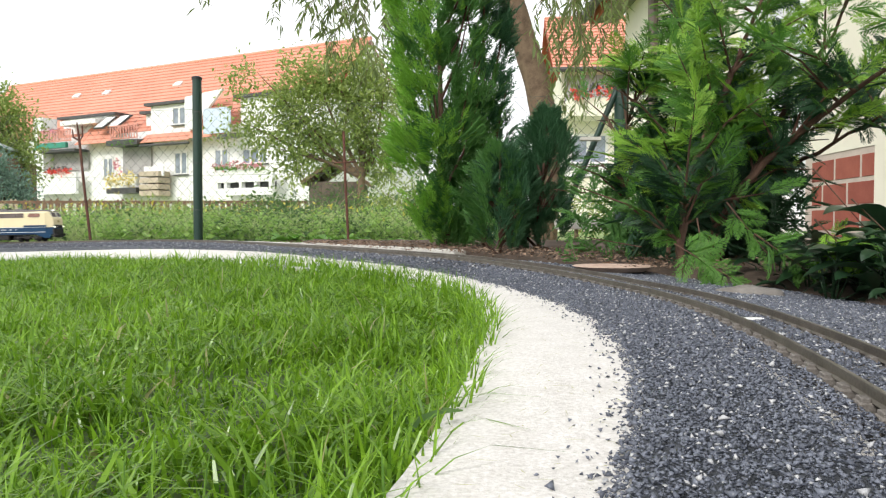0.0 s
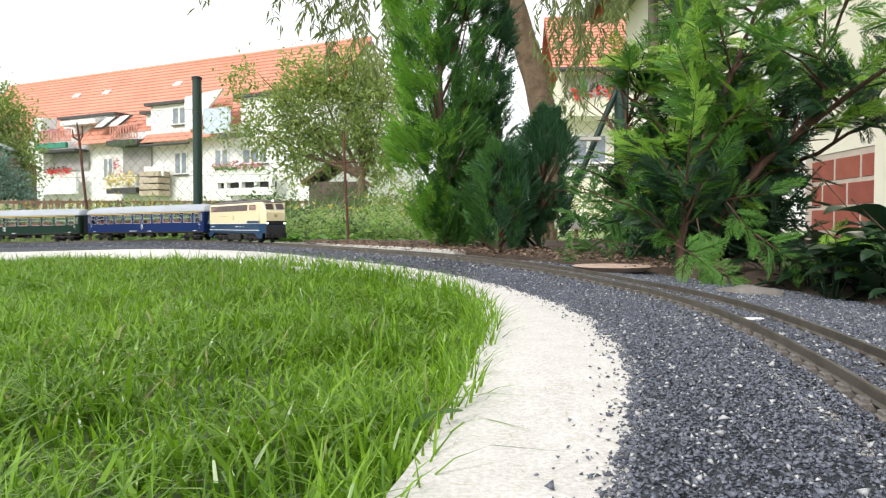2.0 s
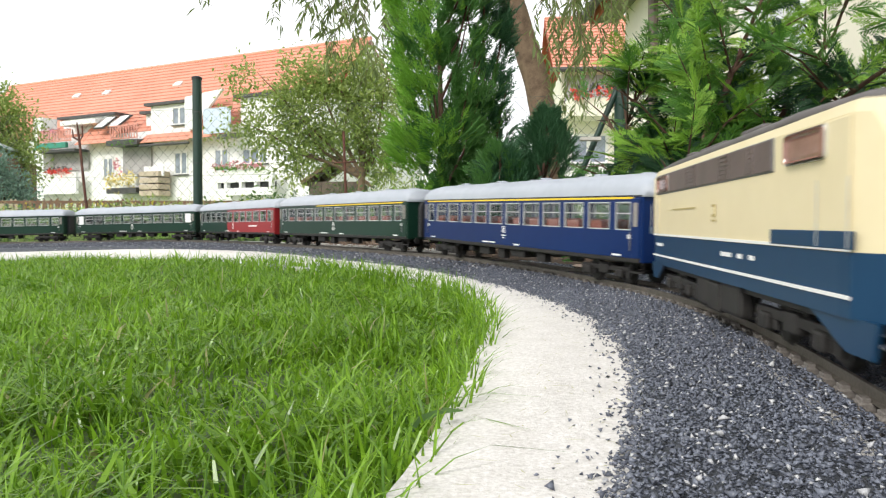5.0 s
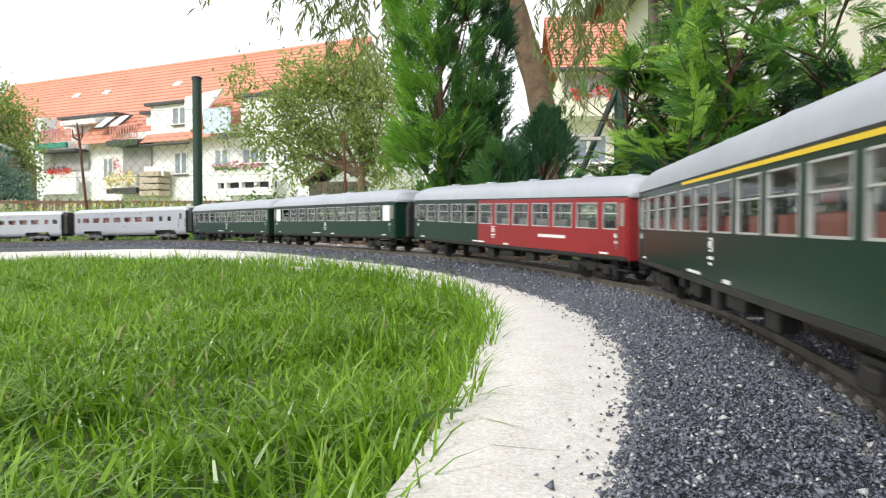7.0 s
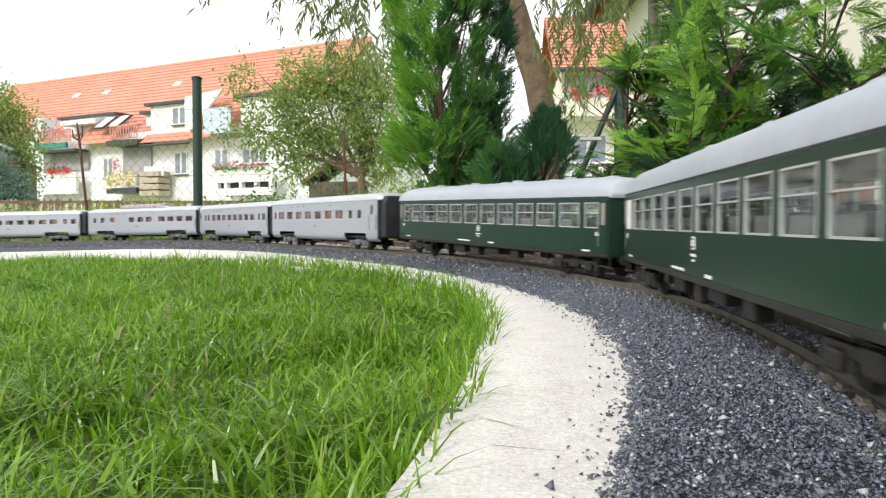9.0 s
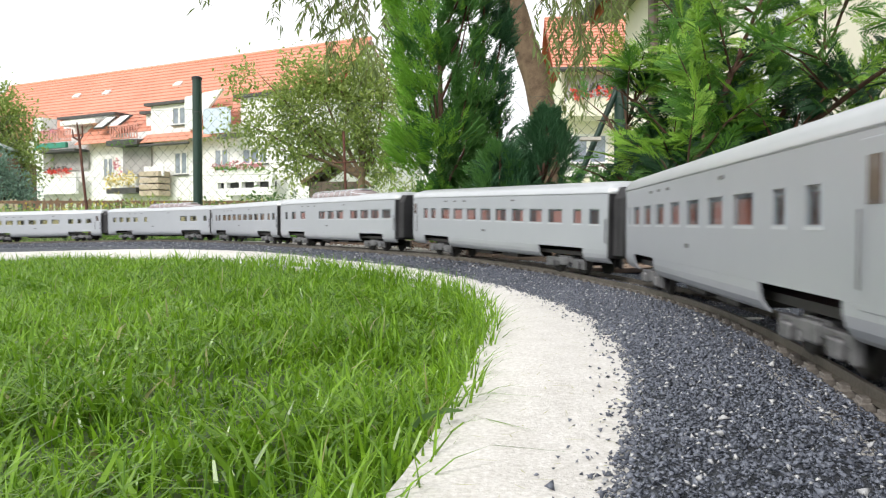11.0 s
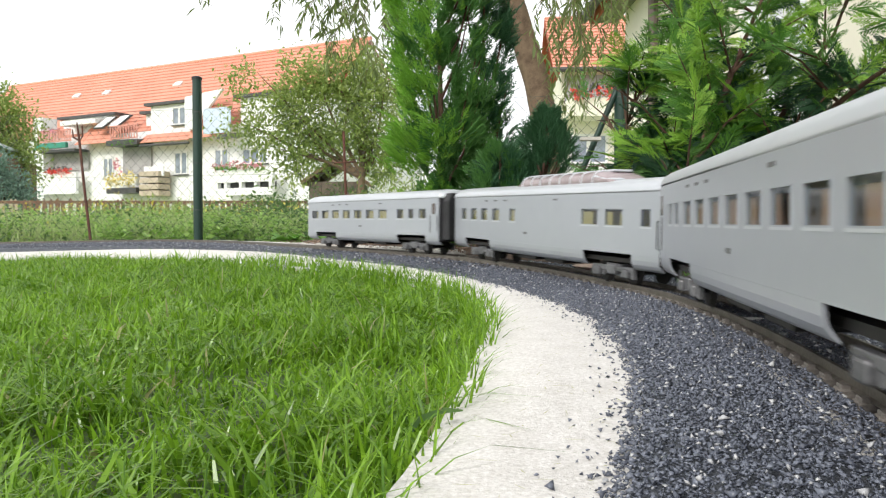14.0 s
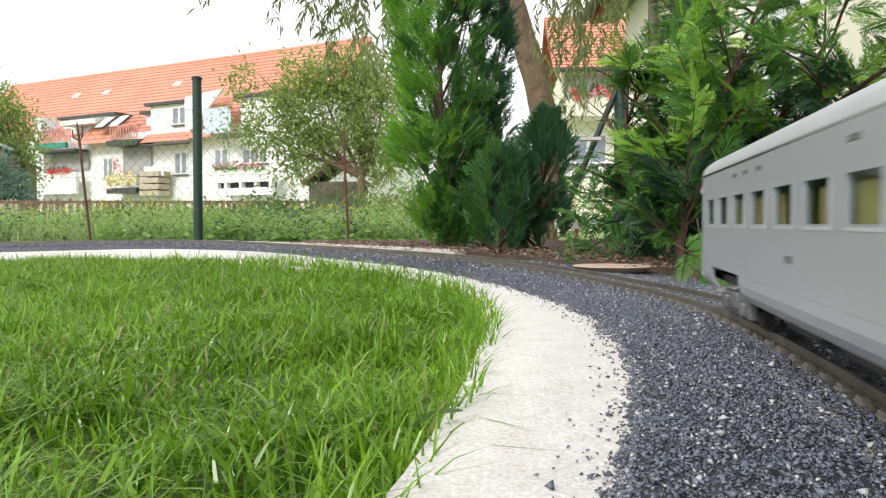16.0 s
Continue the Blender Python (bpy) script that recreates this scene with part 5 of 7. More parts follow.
def picket_fence():
    f = empty("picket_fence", pose(0, 0, 0), "weathered brown wooden picket fence beyond the meadow", "fence")
    random.seed(8)
    bm = bmesh.new()
    loft(bm, [[(-0.045, y0, 0), (0.045, y0, 0), (0.045, y0, 0.86), (0, y0, 0.95), (-0.045, y0, 0.86)] for y0 in (0, 0.02)])
    brown = finish("picket", bm, M["wood"])
    pale = brown.copy()
    pale.materials[0] = M["wood_pale"]
    for i in range(58):
        x = -10.1 + i * 0.125
        tall = 0.70 + 0.06 * random.random()
        m = Matrix.Translation((x, 15.4 + 0.03 * i, 0.0)) @ Matrix.Rotation(radians(random.uniform(-3, 3)), 4, "Y") @ Matrix.Diagonal((1, 1, tall, 1))
        mesh_part("picket", pale if i < 11 else brown, f, m)
    for z in (0.2, 0.58):
        bm = bmesh.new()
        box(bm, -10.3, -2.8, 15.43, 15.47, z, z + 0.06)
        part("rail", bm, M["wood"], f, at=pose(0, 0, 0))
    return f


picket_fence()


def garden_shed():
    h = empty("garden_shed", pose(-2.15, 15.0, 0), "small grey wooden shed behind the apple tree", "shed")
    slab("wall", h, -0.5, 0.5, 0, 1.6, -0.1, 1.0, M["shed"], "grey weathered boards")
    bm = bmesh.new()
    loft(bm, [[(-0.65, y, 1.0), (0, y, 1.45), (0.65, y, 1.0), (0.62, y, 0.94), (0, y, 1.38), (-0.62, y, 0.94)] for y in (-0.15, 1.75)])
    part("roof", bm, M["wood"], h)
    for i in range(8):
        slab("board", h, -0.5 + i * 0.125, -0.485 + i * 0.125 + 0.1, -0.02, -0.001, -0.05, 1.0, M["shed"])
    return h


M["shed"] = mat("shed_boards", (0.10, 0.075, 0.055), (0.2, 0.16, 0.13), 0.85, scale=4, obj=0.4)
garden_shed()


def carport():
    """Low hut with a grey-blue sheet roof among the bushes."""
    h = empty("garden_hut", pose(-12.0, 18.6, 0.1, 0, 0, 14), "low hut with pale grey sheet roof among bushes", "hut")
    slab("wall", h, -1.6, 1.2, 0, 2.5, -0.1, 1.75, M["wood"], "brown boarded wall")
    bm = bmesh.new()
    loft(bm, [[(-1.9, y, 3.3), (1.15, y, 2.02), (1.15, y, 1.96), (-1.9, y, 3.22)] for y in (-0.35, 2.8)])
    part("roof", bm, M["sheet"], h, "pale blue-grey sheet roof")
    slab("fascia", h, -1.5, 1.15, -0.34, -0.30, 1.72, 1.84, M["tile_grout"])


M["sheet"] = mat("sheet_roof", (0.42, 0.46, 0.5), (0.55, 0.6, 0.64), 0.5, scale=1.5)
carport()

# ---- foliage tools ----
def frond_template(pairs=8, sub=4, width=0.42, slim=0.05, seed=0, wild=0.0):
    """A flat, feathery conifer spray, one unit long along x, as triangles."""
    rnd = random.Random(seed)
    tris = []

    def leaf(px, py, dx, dy, length, w):
        qx, qy = -dy * w, dx * w
        mx, my = px + dx * length * 0.45, py + dy * length * 0.45
        tris.append([(px, py, 0), (mx + qx, my + qy, 0.004), (px + dx * length, py + dy * length, 0)])
        tris.append([(px, py, 0), (px + dx * length, py + dy * length, 0), (mx - qx, my - qy, 0.004)])

    leaf(0, 0, 1, 0, 1.0, slim * 0.5)
    for i in range(pairs * 2):
        t = (i * 0.5 + 0.6 + rnd.uniform(-0.25, 0.25) * wild * 2) / (pairs + 0.4)
        sg = 1 if i % 2 else -1
        reach = width * max(0.05, 1 - t) ** 0.6 * (0.5 + 0.5 * min(1, t * 4)) * (1 + wild * rnd.uniform(-0.6, 0.5))
        a = (radians(44 - 14 * t) + wild * rnd.uniform(-0.35, 0.25)) * sg
        dx, dy = math.cos(a), math.sin(a)
        leaf(t, 0, dx, dy, reach, slim * 0.55)
        for k in range(sub):
            q = (k + 1) / (sub + 0.6) + wild * rnd.uniform(-0.1, 0.1)
            for s2 in (-1, 1):
                b = a + (radians(36) + wild * rnd.uniform(-0.3, 0.3)) * s2
                px, py, ln = t + dx * reach * q, dy * reach * q, reach * 0.55 * (1.2 - q) * (1 + wild * rnd.uniform(-0.5, 0.5))
                tris.append([(px - dx * slim * 0.6, py - dy * slim * 0.6, 0), (px + dx * slim * 0.6, py + dy * slim * 0.6, 0.004), (px + math.cos(b) * ln, py + math.sin(b) * ln, 0)])
    co = np.array(tris, dtype=np.float64)
    co[:, :, 2] -= 0.22 * co[:, :, 0] ** 2 + 0.25 * np.abs(co[:, :, 1]) ** 2
    return co


def frames(d, rng, up=(0, 0, 1), roll=0.6):
    """Turn matrices whose x axis is d, rolled by chance about it."""
    d = d / np.linalg.norm(d, axis=1, keepdims=True)
    u = np.tile(np.asarray(up, float), (len(d), 1)) + rng.normal(0, roll, (len(d), 3))
    y = np.cross(u, d)
    y /= np.linalg.norm(y, axis=1, keepdims=True) + 1e-9
    z = np.cross(d, y)
    return np.stack([d, y, z], axis=2)


def stamp(template, places, turns, sizes):
    co = np.einsum("nij,tkj->ntki", turns, template) * sizes[:, None, None, None] + places[:, None, None, :]
    return co.reshape(-1, 3, 3)


def under(parent, name, co, material, label="", kind=""):
    ob = new(name, triangles(name, co, material))
    ob.parent = parent
    return tagged(ob, label, kind=kind)


FERN = [frond_template(9, 4, 0.48, 0.034, q, 0.5) for q in range(4)]
SCALE = frond_template(6, 3, 0.40, 0.055, 3, 0.5)
LEAF = np.array([[(0, 0, 0), (0.45, 0.24, 0.03), (1, 0, -0.06)], [(0, 0, 0), (1, 0, -0.06), (0.45, -0.24, 0.03)]], dtype=float)
THIN = np.array([[(0, 0, 0), (0.4, 0.09, 0.02), (1, 0, -0.1)], [(0, 0, 0), (1, 0, -0.1), (0.4, -0.09, 0.02)]], dtype=float)


def column_conifer(name, at, height, radius, count, label, mats, seed, frond=0.075, lean=(0, 0), base_gap=0.04, swell=0.55, light_side=(-1, -0.3, 0.6), ):
    """An upright conifer: a trunk, upswept branches and a dense shell of flat sprays."""
    rng = np.random.default_rng(seed)
    x0, y0, z0 = at
    t = empty(name, pose(*at), label, "conifer")
    bm = bmesh.new()
    tube(bm, [(0, 0, -0.08), (lean[0] * 0.4, lean[1] * 0.4, height * 0.4), (lean[0], lean[1], height)], [radius * 0.07, radius * 0.045, 0.003], 8)
    part("trunk", bm, M["bark_red"], t)
    n = count
    # sprays sit in tufts
    tufts = max(20, n // 24)
    of = rng.integers(0, tufts, n)
    h = (base_gap + (height - base_gap) * rng.uniform(0, 1, tufts) ** 0.9)[of] + rng.normal(0, frond * 0.40, n)
    h = np.clip(h, 0.01, height)
    prof = np.interp(h / height, [0, 0.08, 0.25, swell, 0.8, 1.0], [0.34, 0.52, 0.82, 1.0, 0.7, 0.08]) * radius
    ang = rng.uniform(0, 2 * np.pi, tufts)[of] + rng.normal(0, 0.13, n)
    lobes = 1 + 0.16 * np.sin(ang * 3 + h * 9 + seed) + 0.10 * np.sin(ang * 7 - h * 17)
    depth = np.clip((rng.uniform(0.1, 1.08, tufts) ** 0.5)[of] + rng.normal(0, 0.06, n), 0, 1.15)
    r = prof * lobes * depth
    p = np.stack([r * np.cos(ang) + lean[0] * h / height, r * np.sin(ang) + lean[1] * h / height, h], 1)
    d = np.stack([np.cos(ang) * 0.55, np.sin(ang) * 0.55, np.full(n, 0.95)], 1) + rng.normal(0, 0.22, (tufts, 3))[of] + rng.normal(0, 0.2, (n, 3))
    out = np.stack([-np.sin(ang), np.cos(ang), np.zeros(n)], 1)
    d /= np.linalg.norm(d, axis=1, keepdims=True)
    y = out + rng.normal(0, 0.5, (n, 3))
    y -= d * np.sum(y * d, 1, keepdims=True)
    y /= np.linalg.norm(y, axis=1, keepdims=True)
    turns = np.stack([d, y, np.cross(d, y)], 2)
    size = frond * rng.uniform(0.6, 1.35, n)
    # side light put into colour: outer sprays facing light_side take the second leaf
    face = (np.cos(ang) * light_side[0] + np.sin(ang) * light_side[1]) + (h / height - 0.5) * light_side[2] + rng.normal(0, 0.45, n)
    sunlit = (depth > 0.66) & (face > 0.18)
    for k, (mask, m) in enumerate(((~sunlit, mats[0]), (sunlit, mats[1]))):
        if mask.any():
            under(t, "crown", stamp(SCALE, p[mask], turns[mask], size[mask]), m, "bright green sprays of the lit side" if k else "dense dark green sprays")
    # upswept limbs
    for k in range(14):
        a = rng.uniform(0, 2 * np.pi)
        hb = height * rng.uniform(0.03, 0.6)
        rr = radius * 0.7
        bm = bmesh.new()
        tube(bm, [(lean[0] * hb / height, lean[1] * hb / height, hb), (rr * 0.5 * math.cos(a), rr * 0.5 * math.sin(a), hb + height * 0.10),
                  (rr * math.cos(a), rr * math.sin(a), hb + height * 0.26)], [0.005, 0.0035, 0.0015], 6)
        part("limb", bm, M["bark_red"], t)
    return t


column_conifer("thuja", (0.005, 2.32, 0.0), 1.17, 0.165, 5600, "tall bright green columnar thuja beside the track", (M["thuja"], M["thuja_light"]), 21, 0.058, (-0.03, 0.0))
# no separate tree: added in dark leaf as the first thuja's shaded half
column_conifer("thuja", (0.13, 2.42, 0.0), 1.0, 0.11, 2400, "second thuja added for the bright one's shaded right half", (M["cypress"], M["thuja"]), 24, 0.052, (0.0, 0))
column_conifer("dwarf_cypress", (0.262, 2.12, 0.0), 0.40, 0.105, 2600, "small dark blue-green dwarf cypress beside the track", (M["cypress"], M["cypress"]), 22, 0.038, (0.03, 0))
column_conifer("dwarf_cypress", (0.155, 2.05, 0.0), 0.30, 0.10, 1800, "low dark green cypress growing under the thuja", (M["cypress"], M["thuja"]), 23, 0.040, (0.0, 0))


def big_cypress():
    """The wide cypress by the track: leaning stems with long feathery side branches."""
    rng = np.random.default_rng(31)
    t = empty("false_cypress", pose(0, 0, 0), "wide green false cypress with leaning brown stems", "conifer")
    stems = [
        ([(0.450, 1.420, -0.000), (0.444, 1.420, 0.063), (0.465, 1.440, 0.181), (0.522, 1.460, 0.303), (0.571, 1.480, 0.416), (0.629, 1.500, 0.544), (0.674, 1.500, 0.668)], 0.015),
        ([(0.506, 1.500, -0.006), (0.543, 1.500, 0.095), (0.596, 1.460, 0.194), (0.666, 1.400, 0.278), (0.746, 1.320, 0.352), (0.826, 1.260, 0.415)], 0.017),
        ([(0.471, 1.720, -0.007), (0.440, 1.740, 0.122), (0.403, 1.750, 0.227), (0.424, 1.740, 0.330), (0.452, 1.720, 0.417)], 0.010),
        ([(0.555, 1.560, -0.010), (0.602, 1.560, 0.119), (0.703, 1.550, 0.211), (0.803, 1.500, 0.275), (0.907, 1.450, 0.323)], 0.012),
        ([(0.596, 1.460, 0.194), (0.691, 1.500, 0.353), (0.780, 1.520, 0.482), (0.853, 1.550, 0.629)], 0.010),
        ([(0.480, 1.600, -0.012), (0.480, 1.620, 0.120), (0.498, 1.640, 0.280), (0.548, 1.660, 0.468), (0.573, 1.680, 0.598)], 0.009),
    ]
    pl, dr, sz, tone, out_d = [], [], [], [], []
    for k, (pts, r) in enumerate(stems):
        bm = bmesh.new()
        v = [Vector(p) for p in pts]
        fine = []
        for a, b in zip(v, v[1:]):
            for q in range(4):
                fine.append(a.lerp(b, q / 4) + Vector([noise.noise(a * 9 + Vector((q, c, k))) * 0.006 for c in range(3)]))
        fine.append(v[-1])
        tube(bm, fine, [r * 0.62 * (1 - 0.8 * i / len(fine)) for i in range(len(fine))], 8)
        part("stem", bm, M["bark_red"], t, "reddish brown bark")
        total = len(fine)
        n_br = (40, 24, 28, 16, 6, 22)[k]
        for i in range(n_br):
            f = rng.uniform(0.16 if k in (0, 1, 3) else 0.25, 0.99)
            q = fine[int(f * (total - 1))]
            along = (fine[min(total - 1, int(f * (total - 1)) + 1)] - fine[max(0, int(f * (total - 1)) - 1)]).normalized()
            a = rng.uniform(0, 2 * math.pi)
            side = Vector((math.cos(a), 0.75 * math.sin(a), rng.uniform(-0.1, 0.75)))
            dirn = (along * rng.uniform(0.3, 0.9) + side).normalized()
            length = rng.uniform(0.11, 0.24) * (1.15 - 0.45 * f)
            if k == 1 and f < 0.5:
                length *= 0.8
            end = q + dirn * length
            mid = q.lerp(end, 0.5) + Vector((0, 0, 0.012))
            end = end + Vector((0, 0, -0.012))
            bm = bmesh.new()
            tube(bm, [q, mid, end], [0.003, 0.002, 0.0008], 5)
            part("branch", bm, M["bark_red"], t)
            m = int(length / 0.0085)
            plane = dirn.cross(Vector((0, 0, 1)) + Vector(rng.normal(0, 0.5, 3))).normalized()
            for j in range(m):
                s = (j + 0.5) / m
                pos = q.lerp(mid, s * 2) if s < 0.5 else mid.lerp(end, s * 2 - 1)
                sg = 1 if j % 2 else -1
                dd = dirn * 0.75 + plane * sg * 0.8 + Vector(rng.normal(0, 0.16, 3))
                pl.append(pos[:]); dr.append(dd[:]); sz.append(0.062 * (1.2 - 0.55 * s) * rng.uniform(0.7, 1.25))
                # painted light: high outer ends get the bright tone, low inner parts the dark
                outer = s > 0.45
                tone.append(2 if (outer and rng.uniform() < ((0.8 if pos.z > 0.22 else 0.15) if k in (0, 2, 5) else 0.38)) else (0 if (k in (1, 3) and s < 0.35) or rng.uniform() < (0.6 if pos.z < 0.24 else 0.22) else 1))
            pl.append(end[:]); dr.append(dirn[:]); sz.append(0.078); tone.append(2 if rng.uniform() < 0.4 else 1)
    # low hanging bright sprays by the track, and dark inner growth
    for x, y, z, dx, dz, n, tn in ((0.40, 1.25, 0.055, 0.35, -0.25, 10, 1), (0.52, 1.22, 0.07, 0.55, -0.45, 12, 1), (0.58, 1.15, 0.09, 0.45, -0.55, 12, 2), (0.34, 1.36, 0.06, -0.7, 0.12, 10, 2),
                                   (0.62, 1.12, 0.12, 0.5, -0.6, 12, 1), (0.50, 1.3, 0.12, 0.3, -0.5, 12, 1), (0.60, 1.2, 0.17, 0.4, -0.6, 12, 0), (0.44, 1.3, 0.09, 0.0, -0.5, 10, 1), (0.66, 1.1, 0.07, 0.6, -0.3, 10, 2)):
        q, dirn = Vector((x, y, z)), Vector((dx, -0.25, dz)).normalized()
        plane = dirn.cross(Vector((0.2, -1, 0.3))).normalized()
        bm = bmesh.new()
        tube(bm, [q - dirn * 0.02, q, q + dirn * 0.1], [0.0015, 0.0012, 0.0006], 5)
        part("branch", bm, M["bark_red"], t)
        for j in range(n + 8):
            s = j / (n + 8)
            dd = dirn * 0.8 + plane * (1 if j % 2 else -1) * 0.75 + Vector(rng.normal(0, 0.38, 3))
            pl.append((q + dirn * 0.1 * s)[:]); dr.append(dd[:]); sz.append(0.046 * (1.2 - 0.6 * s) * rng.uniform(0.6, 1.2)); tone.append(tn if rng.uniform() < 0.7 else 1)
    pl, dr, sz, tone = np.array(pl), np.array(dr), np.array(sz), np.array(tone)
    # sprays left of a camera sight line are dropped, to show the fence gap
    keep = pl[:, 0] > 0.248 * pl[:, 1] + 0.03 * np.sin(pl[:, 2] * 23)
    # a second sight-line wedge is cleared so the camera sees the brick wall
    keep &= ~((pl[:, 0] > 0.455 * pl[:, 1]) & (pl[:, 2] < 0.13 * pl[:, 1] + 0.09) & (pl[:, 2] > 0.005 * pl[:, 1] + 0.092))
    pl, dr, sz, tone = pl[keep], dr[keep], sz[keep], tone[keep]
    tr = frames(dr, rng, (0, -0.55, 0.85), 0.45)
    for k, (m, lab) in enumerate(((M["fern_dark"], "dark inner sprays"), (M["fern"], "flat green sprays"), (M["fern_light"], "bright yellow-green sprays, light put into their colour"))):
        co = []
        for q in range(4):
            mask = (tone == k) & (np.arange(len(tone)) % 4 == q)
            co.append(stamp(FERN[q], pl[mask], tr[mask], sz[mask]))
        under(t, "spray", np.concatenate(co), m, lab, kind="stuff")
    # growth in the middle of the bush, deep shade put into its colour
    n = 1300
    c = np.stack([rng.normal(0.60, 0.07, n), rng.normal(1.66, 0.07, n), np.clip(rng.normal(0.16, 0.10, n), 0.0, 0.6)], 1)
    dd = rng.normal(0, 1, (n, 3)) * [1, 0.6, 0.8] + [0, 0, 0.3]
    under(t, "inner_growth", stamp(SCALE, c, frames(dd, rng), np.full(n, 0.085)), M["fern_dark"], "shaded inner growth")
    n = 330
    c = np.stack([rng.normal(0.46, 0.07, n), rng.normal(1.78, 0.06, n), np.clip(rng.normal(0.10, 0.08, n), 0.0, 0.5)], 1)
    dd = rng.normal(0, 1, (n, 3)) * [1, 0.6, 0.8] + [0, 0, 0.3]
    under(t, "inner_growth", stamp(SCALE, c, frames(dd, rng), np.full(n, 0.075)), M["thuja"], "shaded inner growth")


big_cypress()


def willow():
    """Leaning trunk behind the conifers with hanging curly twigs."""
    rng = np.random.default_rng(41)
    t = empty("willow_tree", pose(0, 0, 0), "curly willow with leaning trunk and hanging twigs", "tree")
    line = [(0.534, 4.100, -0.083), (0.558, 4.100, 0.285), (0.564, 4.100, 0.592), (0.509, 4.100, 0.868), (0.432, 4.100, 1.113), (0.347, 4.100, 1.389), (0.233, 4.100, 1.726), (0.049, 4.100, 2.125)]
    bm = bmesh.new()
    v = [Vector(p) for p in line]
    fine = [a.lerp(b, q / 4) for a, b in zip(v, v[1:]) for q in range(4)] + [v[-1]]
    tube(bm, fine, [0.078 - 0.022 * i / len(fine) + 0.006 * noise.noise((i * 0.9, 1, 2)) for i in range(len(fine))], 14)
    part("trunk", bm, M["bark"], t, "furrowed grey-brown bark", smooth=True)
    pl, dr = [], []
    limbs = [([(0.33, 4.1, 1.3), (0.0, 3.9, 1.75), (-0.5, 3.7, 1.95), (-1.0, 3.5, 1.95)], 0.028), ([(0.30, 4.1, 1.4), (0.55, 3.9, 1.75), (0.85, 3.7, 1.85)], 0.026),
             ([(0.2, 4.1, 1.7), (-0.3, 4.2, 2.1), (-1.0, 4.2, 2.2)], 0.022), ([(0.3, 4.1, 1.4), (0.5, 4.3, 1.8), (1.0, 4.5, 2.0)], 0.02)]
    for pts, r in limbs:
        bm = bmesh.new()
        tube(bm, pts, [r * (1 - 0.75 * i / len(pts)) for i in range(len(pts))], 8)
        part("limb", bm, M["bark"], t)
    # hanging twigs: where they start, how far they reach down
    twigs = []
    for i in range(24):
        x = rng.uniform(-0.62, -0.2)
        twigs.append((x, rng.uniform(3.3, 4.1), rng.uniform(1.35, 1.5), rng.uniform(0.25, 0.62)))
    for i in range(6):
        twigs.append((rng.uniform(-0.86, -0.6), rng.uniform(3.3, 4.0), rng.uniform(1.38, 1.5), rng.uniform(0.18, 0.33)))
    for i in range(3):
        twigs.append((rng.uniform(-1.12, -1.0), 3.6, 1.42, rng.uniform(0.12, 0.3)))
    for i in range(24):
        x = rng.uniform(0.42, 0.95)
        twigs.append((x, rng.uniform(3.2, 4.2), rng.uniform(1.25, 1.5), rng.uniform(0.3, 0.85) if x < 0.8 else rng.uniform(0.2, 0.5)))
    verts, faces = [], []
    for x, y, z, drop in twigs:
        n = max(3, int(drop / 0.03))
        prev = None
        ph = rng.uniform(0, 6.3)
        for j in range(n + 1):
            s = j / n
            p = (x + 0.03 * math.sin(ph + s * 9) + 0.05 * s * math.cos(ph), y + 0.03 * math.cos(ph + s * 8), z - drop * s)
            i0 = len(verts)
            rr = 0.0028 * (1 - 0.6 * s)
            for q in range(3):
                verts.append((p[0] + rr * math.cos(q * 2.1), p[1] + rr * math.sin(q * 2.1), p[2]))
            if j:
                faces += [(i0 - 3 + q, i0 - 3 + (q + 1) % 3, i0 + (q + 1) % 3, i0 + q) for q in range(3)]
            for _ in range(3):
                if rng.uniform() < 0.85:
                    pl.append((p[0] + rng.normal(0, 0.01), p[1] + rng.normal(0, 0.01), p[2]))
                    dr.append((rng.normal(0, 0.6), rng.normal(0, 0.5), -0.9))
    tw = new("twig_growth", mesh_from("twig_growth", verts, faces, M["bark"]))
    tw.parent = t
    tagged(tw, "thin hanging twigs", kind="stuff")
    pl, dr = np.array(pl), np.array(dr)
    under(t, "crown", stamp(THIN, pl, frames(dr, rng), rng.uniform(0.04, 0.085, len(pl))), M["willow"], "narrow hanging leaves")
    # crown above the picture
    n = 2600
    c = np.stack([rng.normal(0.0, 0.55, n), rng.normal(4.0, 0.45, n), np.abs(rng.normal(0, 0.35, n)) + 1.75], 1)
    under(t, "crown", stamp(THIN, c, frames(rng.normal(0, 1, (n, 3)) + [0, 0, -0.8], rng), rng.uniform(0.05, 0.1, n)), M["willow"])


willow()


